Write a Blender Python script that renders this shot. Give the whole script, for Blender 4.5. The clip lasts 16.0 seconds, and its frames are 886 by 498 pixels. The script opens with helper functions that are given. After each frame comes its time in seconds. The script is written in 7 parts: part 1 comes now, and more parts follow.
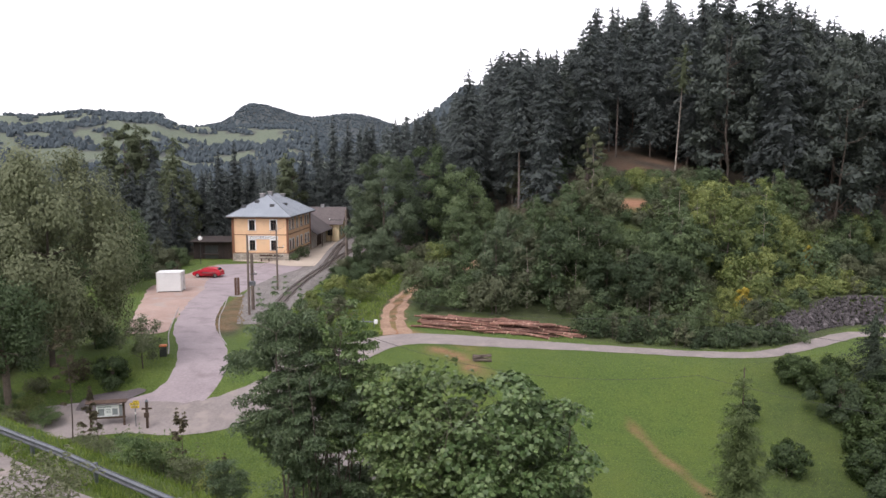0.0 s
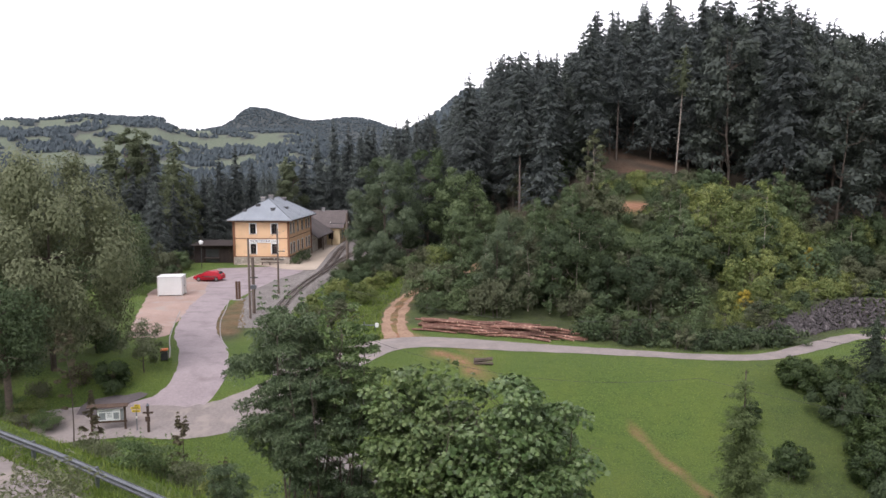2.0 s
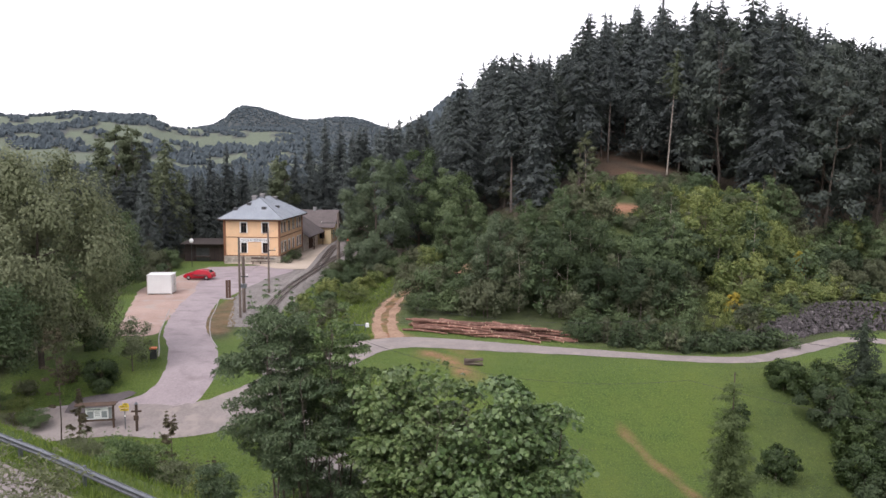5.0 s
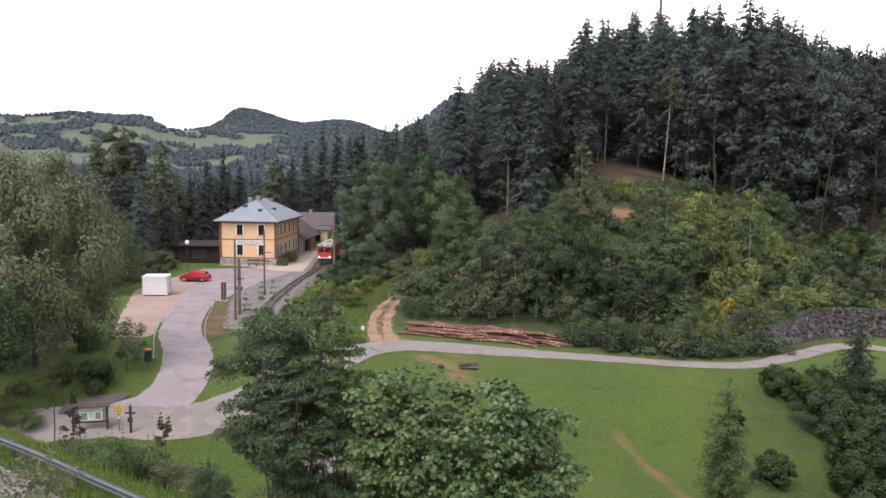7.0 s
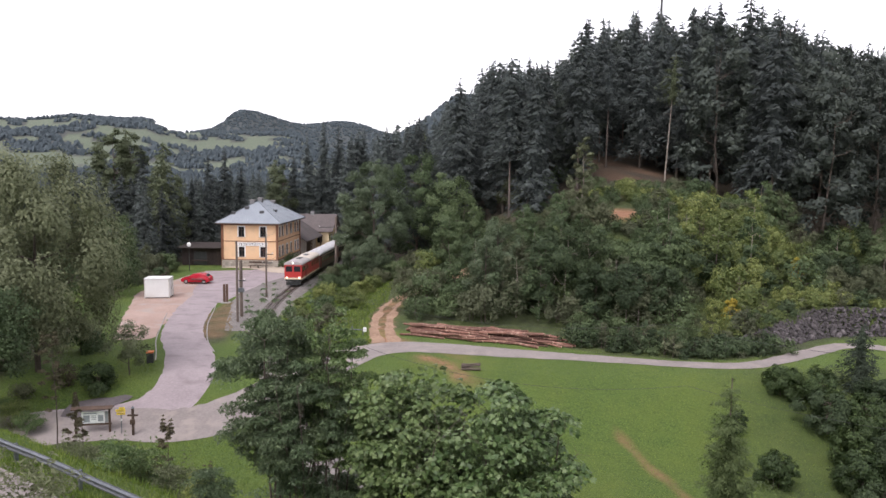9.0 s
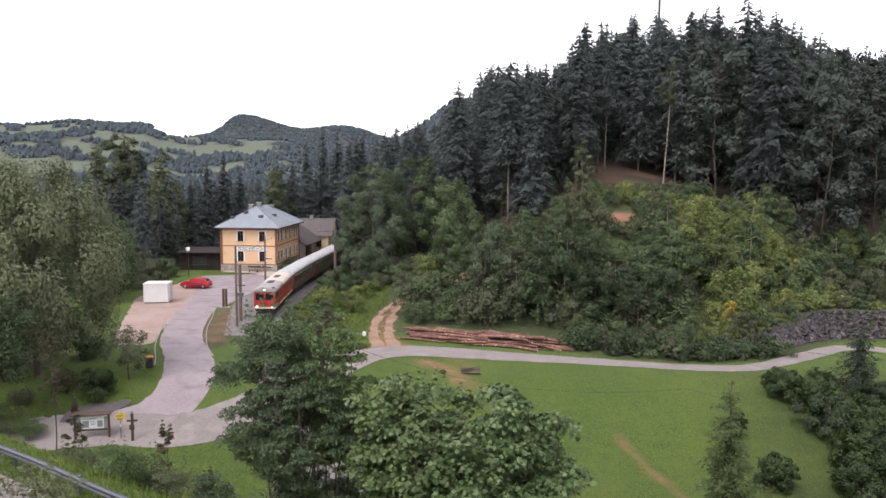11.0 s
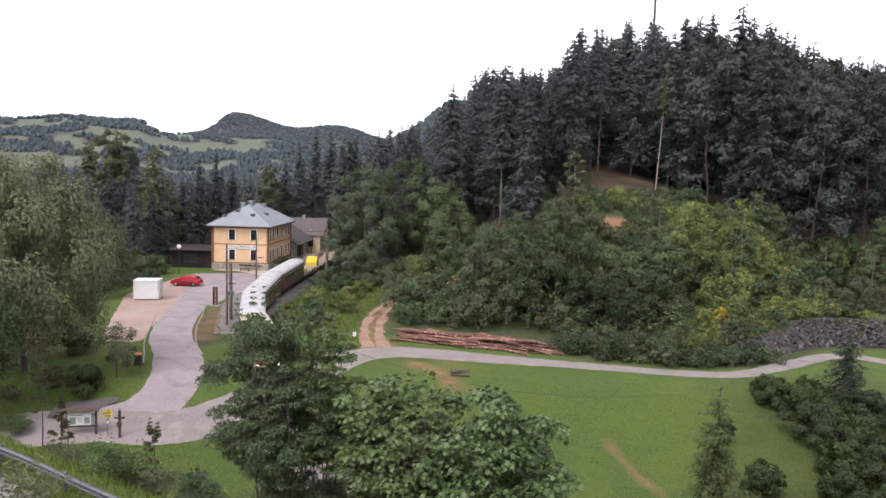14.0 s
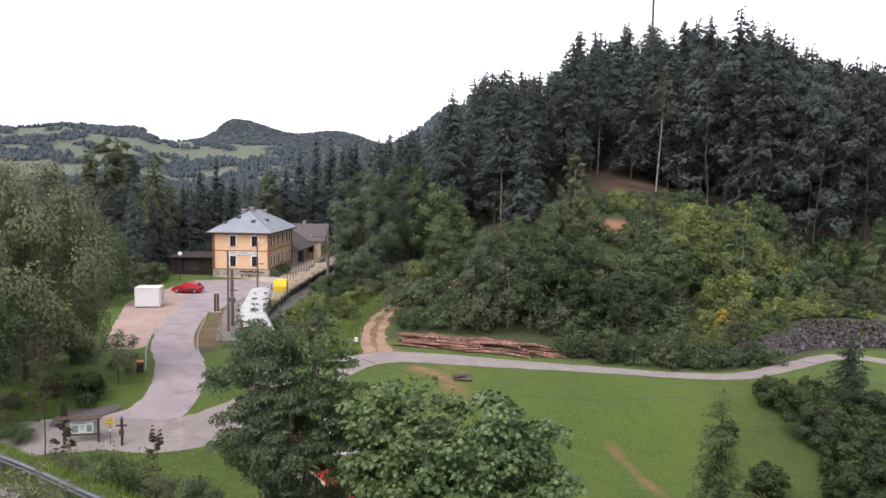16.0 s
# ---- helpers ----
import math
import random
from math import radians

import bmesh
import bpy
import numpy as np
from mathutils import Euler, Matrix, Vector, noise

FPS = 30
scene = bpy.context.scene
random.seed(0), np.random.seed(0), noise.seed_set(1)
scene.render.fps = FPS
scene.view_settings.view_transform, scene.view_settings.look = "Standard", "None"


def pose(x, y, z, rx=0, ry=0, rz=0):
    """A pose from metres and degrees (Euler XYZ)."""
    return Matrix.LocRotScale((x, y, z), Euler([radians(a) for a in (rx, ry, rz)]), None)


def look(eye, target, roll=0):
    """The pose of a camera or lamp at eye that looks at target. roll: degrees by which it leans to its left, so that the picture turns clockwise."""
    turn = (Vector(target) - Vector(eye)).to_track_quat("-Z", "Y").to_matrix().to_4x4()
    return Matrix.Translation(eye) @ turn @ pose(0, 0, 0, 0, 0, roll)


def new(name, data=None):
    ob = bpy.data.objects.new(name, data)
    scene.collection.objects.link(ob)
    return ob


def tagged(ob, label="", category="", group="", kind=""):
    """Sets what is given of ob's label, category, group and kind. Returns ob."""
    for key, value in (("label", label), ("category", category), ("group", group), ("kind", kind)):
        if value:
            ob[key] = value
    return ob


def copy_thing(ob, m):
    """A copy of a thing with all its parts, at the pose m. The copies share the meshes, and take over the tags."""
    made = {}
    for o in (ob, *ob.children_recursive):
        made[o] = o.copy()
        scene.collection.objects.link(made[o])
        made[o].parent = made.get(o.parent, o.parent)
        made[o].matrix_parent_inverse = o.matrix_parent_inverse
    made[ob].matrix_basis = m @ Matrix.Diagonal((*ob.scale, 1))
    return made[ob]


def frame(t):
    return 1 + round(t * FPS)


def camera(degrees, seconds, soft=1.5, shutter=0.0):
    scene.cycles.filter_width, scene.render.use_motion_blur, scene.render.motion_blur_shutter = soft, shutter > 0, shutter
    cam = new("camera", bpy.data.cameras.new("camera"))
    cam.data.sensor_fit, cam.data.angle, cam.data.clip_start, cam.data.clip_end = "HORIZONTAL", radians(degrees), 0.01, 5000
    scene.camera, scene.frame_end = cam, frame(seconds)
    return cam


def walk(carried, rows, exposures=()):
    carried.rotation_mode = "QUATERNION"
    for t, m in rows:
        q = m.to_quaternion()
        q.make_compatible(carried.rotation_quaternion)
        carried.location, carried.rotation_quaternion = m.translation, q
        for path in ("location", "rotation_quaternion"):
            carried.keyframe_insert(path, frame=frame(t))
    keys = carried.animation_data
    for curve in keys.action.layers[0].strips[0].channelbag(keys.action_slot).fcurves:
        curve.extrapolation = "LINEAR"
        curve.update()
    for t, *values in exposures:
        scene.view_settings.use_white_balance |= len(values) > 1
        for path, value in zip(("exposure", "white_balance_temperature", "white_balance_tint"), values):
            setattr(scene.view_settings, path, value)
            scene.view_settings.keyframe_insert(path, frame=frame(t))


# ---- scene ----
cam = camera(60, 16.0, soft=1.5)
EYE_Z = 17.0
WALK = [
    (0.0, pose(0, 0, 17, 83.30, -0.00, -0.00)),
    (0.5, pose(0, 0, 17, 83.35, -0.03, 0.04)),
    (1.0, pose(0, 0, 17, 83.43, 0.10, 0.10)),
    (1.5, pose(0, 0, 17, 83.48, 0.21, 0.12)),
    (2.0, pose(0, 0, 17, 83.54, 0.15, 0.05)),
    (2.5, pose(0, 0, 17, 83.59, 0.14, -0.02)),
    (3.0, pose(0, 0, 17, 83.63, 0.09, -0.04)),
    (3.5, pose(0, 0, 17, 83.58, -0.04, -0.25)),
    (4.0, pose(0, 0, 17, 83.48, -0.14, -0.42)),
    (6.5, pose(0, 0, 17, 83.81, -0.77, -0.72)),
    (7.0, pose(0, 0, 17, 83.84, -0.85, -0.79)),
    (7.5, pose(0, 0, 17, 83.85, -0.72, -0.74)),
    (8.0, pose(0, 0, 17, 83.85, -0.78, -0.67)),
    (8.5, pose(0, 0, 17, 83.89, -0.75, -0.64)),
    (9.0, pose(0, 0, 17, 83.93, -0.62, -0.69)),
    (11.5, pose(0, 0, 17, 84.26, -0.39, -0.78)),
    (12.0, pose(0, 0, 17, 84.28, -0.45, -0.77)),
    (12.5, pose(0, 0, 17, 84.23, -0.66, -0.85)),
    (13.0, pose(0, 0, 17, 84.21, -0.91, -0.96)),
    (13.5, pose(0, 0, 17, 84.23, -1.09, -1.04)),
    (14.0, pose(0, 0, 17, 84.36, -1.45, -1.28)),
    (14.5, pose(0, 0, 17, 84.48, -1.48, -1.34)),
    (15.0, pose(0, 0, 17, 84.56, -1.18, -1.28)),
    (15.5, pose(0, 0, 17, 84.63, -0.96, -1.23)),
    (16.0, pose(0, 0, 17, 84.69, -0.88, -1.27)),
]
EXPOSURES = [(0.0, 1.10, 6400, 18.5), (16.0, 1.18, 6400, 18.5)]
walk(cam, WALK, EXPOSURES)

# ---- daylight under a bright overcast sky ----
SUN_UP, SUN_ROUND = radians(56), radians(215)
world = bpy.data.worlds.new("overcast_sky")
scene.world = world
world.use_nodes = True
wn, wl = world.node_tree.nodes, world.node_tree.links
sky = wn.new("ShaderNodeTexSky")
sky.sky_type, sky.sun_disc = "NISHITA", False
sky.sun_elevation, sky.sun_rotation = SUN_UP, SUN_ROUND
sky.air_density, sky.dust_density, sky.ozone_density = 1.0, 1.2, 1.0
whiten = wn.new("ShaderNodeHueSaturation")
whiten.inputs["Saturation"].default_value = 0.12
wl.new(sky.outputs[0], whiten.inputs["Color"])
wl.new(whiten.outputs[0], wn["Background"].inputs["Color"])
wn["Background"].inputs["Strength"].default_value = 0.15
sun_data = bpy.data.lights.new("sun", "SUN")
sun_data.energy, sun_data.angle, sun_data.color = 0.7, radians(30), (1.0, 0.96, 0.9)
sun = new("sun", sun_data)
sun_way = Vector((math.sin(SUN_ROUND) * math.cos(SUN_UP), math.cos(SUN_ROUND) * math.cos(SUN_UP), math.sin(SUN_UP)))
sun.matrix_world = look(sun_way * 300, (0, 0, 0))

# ---- the lie of the land ----
def smooth(v):
    v = np.clip(v, 0.0, 1.0)
    return v * v * (3 - 2 * v)


def bell(v, width):
    return np.exp(-(v / width) ** 2)


def wave(x, y, size, seed=0.0):
    """A gentle uneven field between -1 and 1."""
    a, b = x / size + seed * 1.7, y / size - seed * 2.3
    return (np.sin(a * 2.1 + 1.3 * np.sin(b * 1.7 + seed)) + np.sin(b * 2.6 + 1.1 * np.sin(a * 1.9 - seed)) + 0.6 * np.sin(a * 4.7 + b * 3.9 + seed)) / 2.6


def road_line_y(x):
    """How far off the lower edge of the wooded hill lies."""
    return 76.0 - 5.0 * bell(x - 26.0, 11.0) + 12.0 * smooth((x - 33.0) / 20.0)


def land(x, y):
    x, y = np.asarray(x, float), np.asarray(y, float)
    r = np.hypot(x, y)
    z = -2.5 * smooth((63 - y) / 14)
    z = z - 2.5 * smooth(x / 25) * smooth((66 - y) / 26) * smooth((y - 5) / 20)
    # the wooded hill
    u = y - (road_line_y(x) + 3.5)
    side = smooth((x + 12) / 36) * (1 - 0.55 * smooth((x - 110) / 120))
    z = z + side * (10 * smooth(u / 24) + 15 * smooth((u - 8) / 95)) * (1 - 0.5 * smooth((y - 260) / 250))
    # the terrace behind the stone bank at the lane's bend
    foot = np.interp(x, [26, 28.9, 34.6, 39.7, 43.9, 48, 54], [68.6, 69.6, 72.8, 76.2, 77.6, 77.2, 75.0]) + 0.9
    z = z + (0.7 + 1.9 * smooth((x - 29) / 9)) * smooth((x - 26) / 3) * smooth((y - foot) / 1.3) * (1 - smooth((y - foot - 5) / 14)) * smooth((75 - x) / 15)
    # the valley behind the station, and the far hills
    z = z - 26 * smooth((r - 210) / 320) + wave(x, y, 60, 1) * 0.8 * smooth((r - 120) / 200)
    az = x / np.maximum(np.abs(y), 1.0)
    front = smooth((y + 400) / 800)
    level = 1 / np.sqrt(1 + az * az)
    ridge = 0.0430 + 0.0150 * smooth((-0.325 - az) / 0.05) + 0.003 * bell(az + 0.45, 0.03) - 0.002 * bell(az + 0.53, 0.04) - 0.030 * smooth((az + 0.19) / 0.08)
    z = z + front * bell(r - 2350, 760) * (36 + 2350 * level * ridge)
    dome = np.where(az < -0.246, bell(az + 0.246, 0.027), bell(az + 0.246, 0.062))
    peak = 0.0440 + 0.0265 * dome + 0.014 * bell(az + 0.118, 0.045) - 0.004 * smooth((az + 0.09) / 0.04)
    z = z + front * bell(r - 3900, 620) * (36 + 3900 * level * peak) * smooth((az + 0.36) / 0.06) * (1 - 0.4 * smooth((az - 0.05) / 0.3))
    z = z + front * (102 * bell(r - 900, 260) * smooth((az + 0.20) / 0.25))
    z = z + (wave(x, y, 420, 2) * 9 + wave(x, y, 170, 3) * 4) * smooth((r - 700) / 500) * (1 - 0.7 * smooth((r - 1900) / 500))
    # behind the camera the slope goes on up
    z = z + 30 * smooth((-y - 20) / 200)
    # the near bank with its bench for the upper road
    s = (x + 12) * 0.572 + (y - 24.3) * 0.82
    bank = np.where(s < -6.8, 6.5 + 8.9 * smooth((-6.8 - s) / 5.2), np.where(s < 0.9, 6.5, 0.0))
    fall = smooth((s - 0.9) / 9.0)
    near = np.where(s < 0.9, bank, 6.5 * (1 - fall) + z * fall)
    return np.where(s < 9.9, np.where(s < 0.9, near + np.maximum(z - 1, 0) * (s < -12), near), z)


def land_z(x, y):
    return float(land(x, y))


# ---- materials ----
def material(name, dark, light, rough=0.8, grain=8.0, patch=0.6, bump=0.3, metal=0.0, spread=0.0, extra=None, coords="Object", depth=0.02):
    """A surface whose colour wanders between dark and light at two sizes, with fine relief.
    spread: how far single pieces differ. extra: a third colour for stains."""
    m = bpy.data.materials.new(name)
    m.use_nodes = True
    n, l = m.node_tree.nodes, m.node_tree.links
    shade = n["Principled BSDF"]
    shade.inputs["Roughness"].default_value, shade.inputs["Metallic"].default_value = rough, metal
    where = n.new("ShaderNodeTexCoord").outputs["Object"] if coords == "Object" else n.new("ShaderNodeNewGeometry").outputs["Position"]
    fine, broad = n.new("ShaderNodeTexNoise"), n.new("ShaderNodeTexNoise")
    for tex, size in ((fine, grain), (broad, patch)):
        tex.inputs["Scale"].default_value, tex.inputs["Detail"].default_value, tex.inputs["Roughness"].default_value = size, 6, 0.65
        l.new(where, tex.inputs["Vector"])
    both = n.new("ShaderNodeMath")
    both.operation = "ADD"
    l.new(fine.outputs["Fac"], both.inputs[0])
    l.new(broad.outputs["Fac"], both.inputs[1])
    ramp = n.new("ShaderNodeMapRange")
    ramp.inputs["From Min"].default_value, ramp.inputs["From Max"].default_value = 0.75, 1.25
    l.new(both.outputs[0], ramp.inputs["Value"])
    mix = n.new("ShaderNodeMix")
    mix.data_type = "RGBA"
    mix.inputs["A"].default_value, mix.inputs["B"].default_value = (*dark, 1), (*light, 1)
    l.new(ramp.outputs[0], mix.inputs["Factor"])
    out = mix.outputs["Result"]
    if extra:
        stain = n.new("ShaderNodeTexNoise")
        stain.inputs["Scale"].default_value, stain.inputs["Detail"].default_value = patch * 2.3, 8
        l.new(where, stain.inputs["Vector"])
        gate = n.new("ShaderNodeMapRange")
        gate.inputs["From Min"].default_value, gate.inputs["From Max"].default_value = 0.52, 0.68
        l.new(stain.outputs["Fac"], gate.inputs["Value"])
        second = n.new("ShaderNodeMix")
        second.data_type = "RGBA"
        second.inputs["B"].default_value = (*extra, 1)
        l.new(gate.outputs[0], second.inputs["Factor"])
        l.new(out, second.inputs["A"])
        out = second.outputs["Result"]
    if spread:
        hue = n.new("ShaderNodeHueSaturation")
        info = n.new("ShaderNodeObjectInfo")
        rng = n.new("ShaderNodeMapRange")
        rng.inputs["To Min"].default_value, rng.inputs["To Max"].default_value = 1 - spread, 1 + spread
        l.new(info.outputs["Random"], rng.inputs["Value"])
        l.new(rng.outputs[0], hue.inputs["Value"])
        l.new(out, hue.inputs["Color"])
        out = hue.outputs["Color"]
    l.new(out, shade.inputs["Base Color"])
    if bump:
        b = n.new("ShaderNodeBump")
        b.inputs["Strength"].default_value, b.inputs["Distance"].default_value = bump, depth
        l.new(fine.outputs["Fac"], b.inputs["Height"])
        l.new(b.outputs[0], shade.inputs["Normal"])
    return m


def leaf_material(name, low, mid, high, rough=0.6, spread=0.25, through_light=0.25, hue=0.008):
    """Foliage: each leaf its own green, each plant its own cast, a little light through the blade."""
    m = bpy.data.materials.new(name)
    m.use_nodes = True
    n, l = m.node_tree.nodes, m.node_tree.links
    shade = n["Principled BSDF"]
    shade.inputs["Roughness"].default_value, shade.inputs["Specular IOR Level"].default_value = rough, 0.3
    geo, info = n.new("ShaderNodeNewGeometry"), n.new("ShaderNodeObjectInfo")
    ramp = n.new("ShaderNodeValToRGB")
    ramp.color_ramp.elements[0].color, ramp.color_ramp.elements[1].color = (*low, 1), (*high, 1)
    ramp.color_ramp.elements.new(0.55).color = (*mid, 1)
    l.new(geo.outputs["Random Per Island"], ramp.inputs["Fac"])
    cast = n.new("ShaderNodeHueSaturation")
    rng, rng2 = n.new("ShaderNodeMapRange"), n.new("ShaderNodeMapRange")
    rng.inputs["To Min"].default_value, rng.inputs["To Max"].default_value = 1 - spread, 1 + spread
    rng2.inputs["To Min"].default_value, rng2.inputs["To Max"].default_value = 0.5 + hue, 0.5 - hue
    l.new(info.outputs["Random"], rng.inputs["Value"])
    l.new(info.outputs["Random"], rng2.inputs["Value"])
    l.new(rng.outputs[0], cast.inputs["Value"])
    l.new(rng2.outputs[0], cast.inputs["Hue"])
    l.new(ramp.outputs[0], cast.inputs["Color"])
    l.new(cast.outputs[0], shade.inputs["Base Color"])
    glow = n.new("ShaderNodeBsdfTranslucent")
    l.new(cast.outputs[0], glow.inputs["Color"])
    mix = n.new("ShaderNodeMixShader")
    mix.inputs["Fac"].default_value = through_light
    l.new(shade.outputs[0], mix.inputs[1])
    l.new(glow.outputs[0], mix.inputs[2])
    l.new(mix.outputs[0], n["Material Output"].inputs["Surface"])
    return m


def ground_material():
    """Grass, woodland floor and bare soil, told apart by the cover values laid on the ground sheet. Low alpha: painted
    haze.
    """
    m = bpy.data.materials.new("ground_cover")
    m.use_nodes = True
    n, l = m.node_tree.nodes, m.node_tree.links
    shade = n["Principled BSDF"]
    shade.inputs["Roughness"].default_value = 0.95
    cover = n.new("ShaderNodeVertexColor")
    cover.layer_name = "cover"
    parts = n.new("ShaderNodeSeparateColor")
    l.new(cover.outputs["Color"], parts.inputs[0])
    where = n.new("ShaderNodeNewGeometry").outputs["Position"]

    def noise_at(scale, detail=8):
        t = n.new("ShaderNodeTexNoise")
        t.inputs["Scale"].default_value, t.inputs["Detail"].default_value, t.inputs["Roughness"].default_value = scale, detail, 0.7
        l.new(where, t.inputs["Vector"])
        return t.outputs["Fac"]

    def blend(fac, a, b, lo=0.35, hi=0.65):
        r = n.new("ShaderNodeMapRange")
        r.inputs["From Min"].default_value, r.inputs["From Max"].default_value = lo, hi
        l.new(fac, r.inputs["Value"])
        x = n.new("ShaderNodeMix")
        x.data_type = "RGBA"
        l.new(r.outputs[0], x.inputs["Factor"])
        for key, c in (("A", a), ("B", b)):
            if isinstance(c, tuple):
                x.inputs[key].default_value = (*c, 1)
            else:
                l.new(c, x.inputs[key])
        return x.outputs["Result"]

    big, mid, small = noise_at(0.12), noise_at(1.3), noise_at(7.0, 10)
    grass = blend(small, (0.040, 0.078, 0.010), (0.128, 0.198, 0.034), 0.41, 0.59)
    grass = blend(mid, grass, (0.090, 0.145, 0.020), 0.42, 0.85)
    grass = blend(big, grass, (0.150, 0.192, 0.030), 0.44, 0.78)
    streak = n.new("ShaderNodeTexNoise")
    turn = n.new("ShaderNodeMapping")
    turn.inputs["Rotation"].default_value, turn.inputs["Scale"].default_value = (0, 0, -0.6), (0.3, 1.3, 1.0)
    l.new(where, turn.inputs["Vector"])
    l.new(turn.outputs[0], streak.inputs["Vector"])
    streak.inputs["Scale"].default_value, streak.inputs["Detail"].default_value = 1.0, 6
    grass = blend(noise_at(2.4, 6), grass, (0.052, 0.092, 0.013), 0.55, 0.80)
    grass = blend(streak.outputs["Fac"], grass, (0.112, 0.168, 0.027), 0.48, 0.90)
    floor = blend(small, (0.045, 0.036, 0.026), (0.095, 0.072, 0.048))
    soil = blend(mid, (0.29, 0.135, 0.075), (0.43, 0.235, 0.14))
    soil = blend(small, soil, (0.35, 0.185, 0.11), 0.5, 0.75)
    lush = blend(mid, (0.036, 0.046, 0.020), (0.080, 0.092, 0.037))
    # far ground fades by alpha to greyer, bluer tones: distance haze in the colour
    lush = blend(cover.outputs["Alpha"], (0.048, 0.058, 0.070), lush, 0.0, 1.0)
    hazed_grass = blend(big, (0.092, 0.108, 0.090), (0.126, 0.142, 0.116))
    grass = blend(cover.outputs["Alpha"], hazed_grass, grass, 0.0, 1.0)
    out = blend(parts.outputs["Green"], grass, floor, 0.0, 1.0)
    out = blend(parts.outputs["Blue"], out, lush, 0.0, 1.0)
    out = blend(parts.outputs["Red"], out, soil, 0.1, 0.9)
    l.new(out, shade.inputs["Base Color"])
    b = n.new("ShaderNodeBump")
    b.inputs["Strength"].default_value, b.inputs["Distance"].default_value = 1.0, 0.25
    l.new(small, b.inputs["Height"])
    l.new(b.outputs[0], shade.inputs["Normal"])
    return m


ASPHALT = material("worn_asphalt", (0.255, 0.212, 0.220), (0.36, 0.302, 0.312), 0.85, 5, 0.25, 0.3, extra=(0.225, 0.186, 0.192), coords="World")
LANE = material("dusty_brownish_asphalt", (0.20, 0.172, 0.162), (0.285, 0.248, 0.235), 0.9, 5, 0.3, 0.3, extra=(0.30, 0.255, 0.23), coords="World")
TRACKDIRT = material("cart_track_soil", (0.21, 0.128, 0.082), (0.40, 0.262, 0.18), 0.95, 3, 0.5, 0.6, coords="World", depth=0.08)
GRAVEL = material("reddish_gravel", (0.30, 0.205, 0.17), (0.44, 0.32, 0.27), 0.95, 6, 0.2, 0.5, extra=(0.36, 0.30, 0.27), coords="World")
PALEGRAVEL = material("pale_platform_gravel", (0.40, 0.33, 0.26), (0.52, 0.44, 0.36), 0.95, 8, 0.3, 0.4, coords="World")
KERB = material("concrete_kerb", (0.27, 0.25, 0.24), (0.42, 0.39, 0.37), 0.9, 6, 0.6, 0.3, coords="World")
YELLOW = material("yellow_render", (0.70, 0.455, 0.265), (0.78, 0.525, 0.325), 0.9, 12, 0.35, 0.15, extra=(0.65, 0.44, 0.275))
PALEYELLOW = material("pale_yellow_render", (0.60, 0.47, 0.28), (0.68, 0.55, 0.35), 0.9, 12, 0.35, 0.15)
TRIMRED = material("red_brown_trim", (0.17, 0.075, 0.040), (0.24, 0.11, 0.06), 0.8, 14, 1, 0.2)
STONE = material("pale_rubble_stone", (0.27, 0.24, 0.20), (0.46, 0.41, 0.35), 0.9, 7, 1.2, 0.5, spread=0.25)
MORTAR = material("grey_mortar", (0.30, 0.27, 0.24), (0.38, 0.35, 0.31), 0.95, 12, 1, 0.3)
SHEET = material("grey_sheet_metal_roof", (0.24, 0.265, 0.295), (0.33, 0.36, 0.395), 0.5, 5, 0.35, 0.1, metal=0.15, spread=0.07)
BROWNROOF = material("brown_tile_roof", (0.075, 0.062, 0.060), (0.135, 0.112, 0.108), 0.85, 5, 0.5, 0.5, spread=0.2)
WHITE = material("white_paint", (0.70, 0.70, 0.69), (0.80, 0.80, 0.79), 0.6, 9, 0.8, 0.1)
DIRTYWHITE = material("weathered_white_paint", (0.52, 0.50, 0.47), (0.74, 0.72, 0.69), 0.65, 5, 0.7, 0.15, extra=(0.45, 0.41, 0.36))
FRAMEBROWN = material("dark_brown_window_wood", (0.055, 0.03, 0.02), (0.10, 0.06, 0.04), 0.6, 20, 2, 0.1)
GLASS = material("dark_window_glass", (0.012, 0.014, 0.016), (0.02, 0.023, 0.026), 0.05, 2, 1, 0)
WOOD = material("dark_weathered_wood", (0.045, 0.028, 0.02), (0.11, 0.07, 0.05), 0.85, 9, 0.8, 0.5, spread=0.2)
POLEWOOD = material("grey_pole_wood", (0.10, 0.075, 0.062), (0.19, 0.15, 0.125), 0.85, 14, 0.8, 0.4)
RUST = material("rusted_steel", (0.075, 0.04, 0.026), (0.15, 0.085, 0.055), 0.75, 14, 1, 0.3, metal=0.3)
RAIL = material("worn_rail_steel", (0.10, 0.075, 0.06), (0.19, 0.16, 0.14), 0.45, 12, 1, 0.2, metal=0.6)
BALLAST = material("grey_ballast", (0.12, 0.108, 0.10), (0.25, 0.225, 0.21), 0.95, 6, 0.4, 0.6, coords="World", depth=0.06)
BALLASTSTONE = material("ballast_stone", (0.15, 0.14, 0.13), (0.36, 0.33, 0.31), 0.95, 6, 0.5, 0.3, coords="World")
SLEEPER = material("tarred_sleeper_wood", (0.045, 0.032, 0.025), (0.10, 0.075, 0.06), 0.9, 10, 1, 0.4, spread=0.3)
GALV = material("galvanised_steel", (0.125, 0.136, 0.150), (0.215, 0.23, 0.248), 0.5, 8, 0.7, 0.1, metal=0.6)
BARK = material("grey_brown_bark", (0.055, 0.042, 0.034), (0.14, 0.11, 0.09), 0.95, 9, 1.5, 0.8, spread=0.25, depth=0.04)
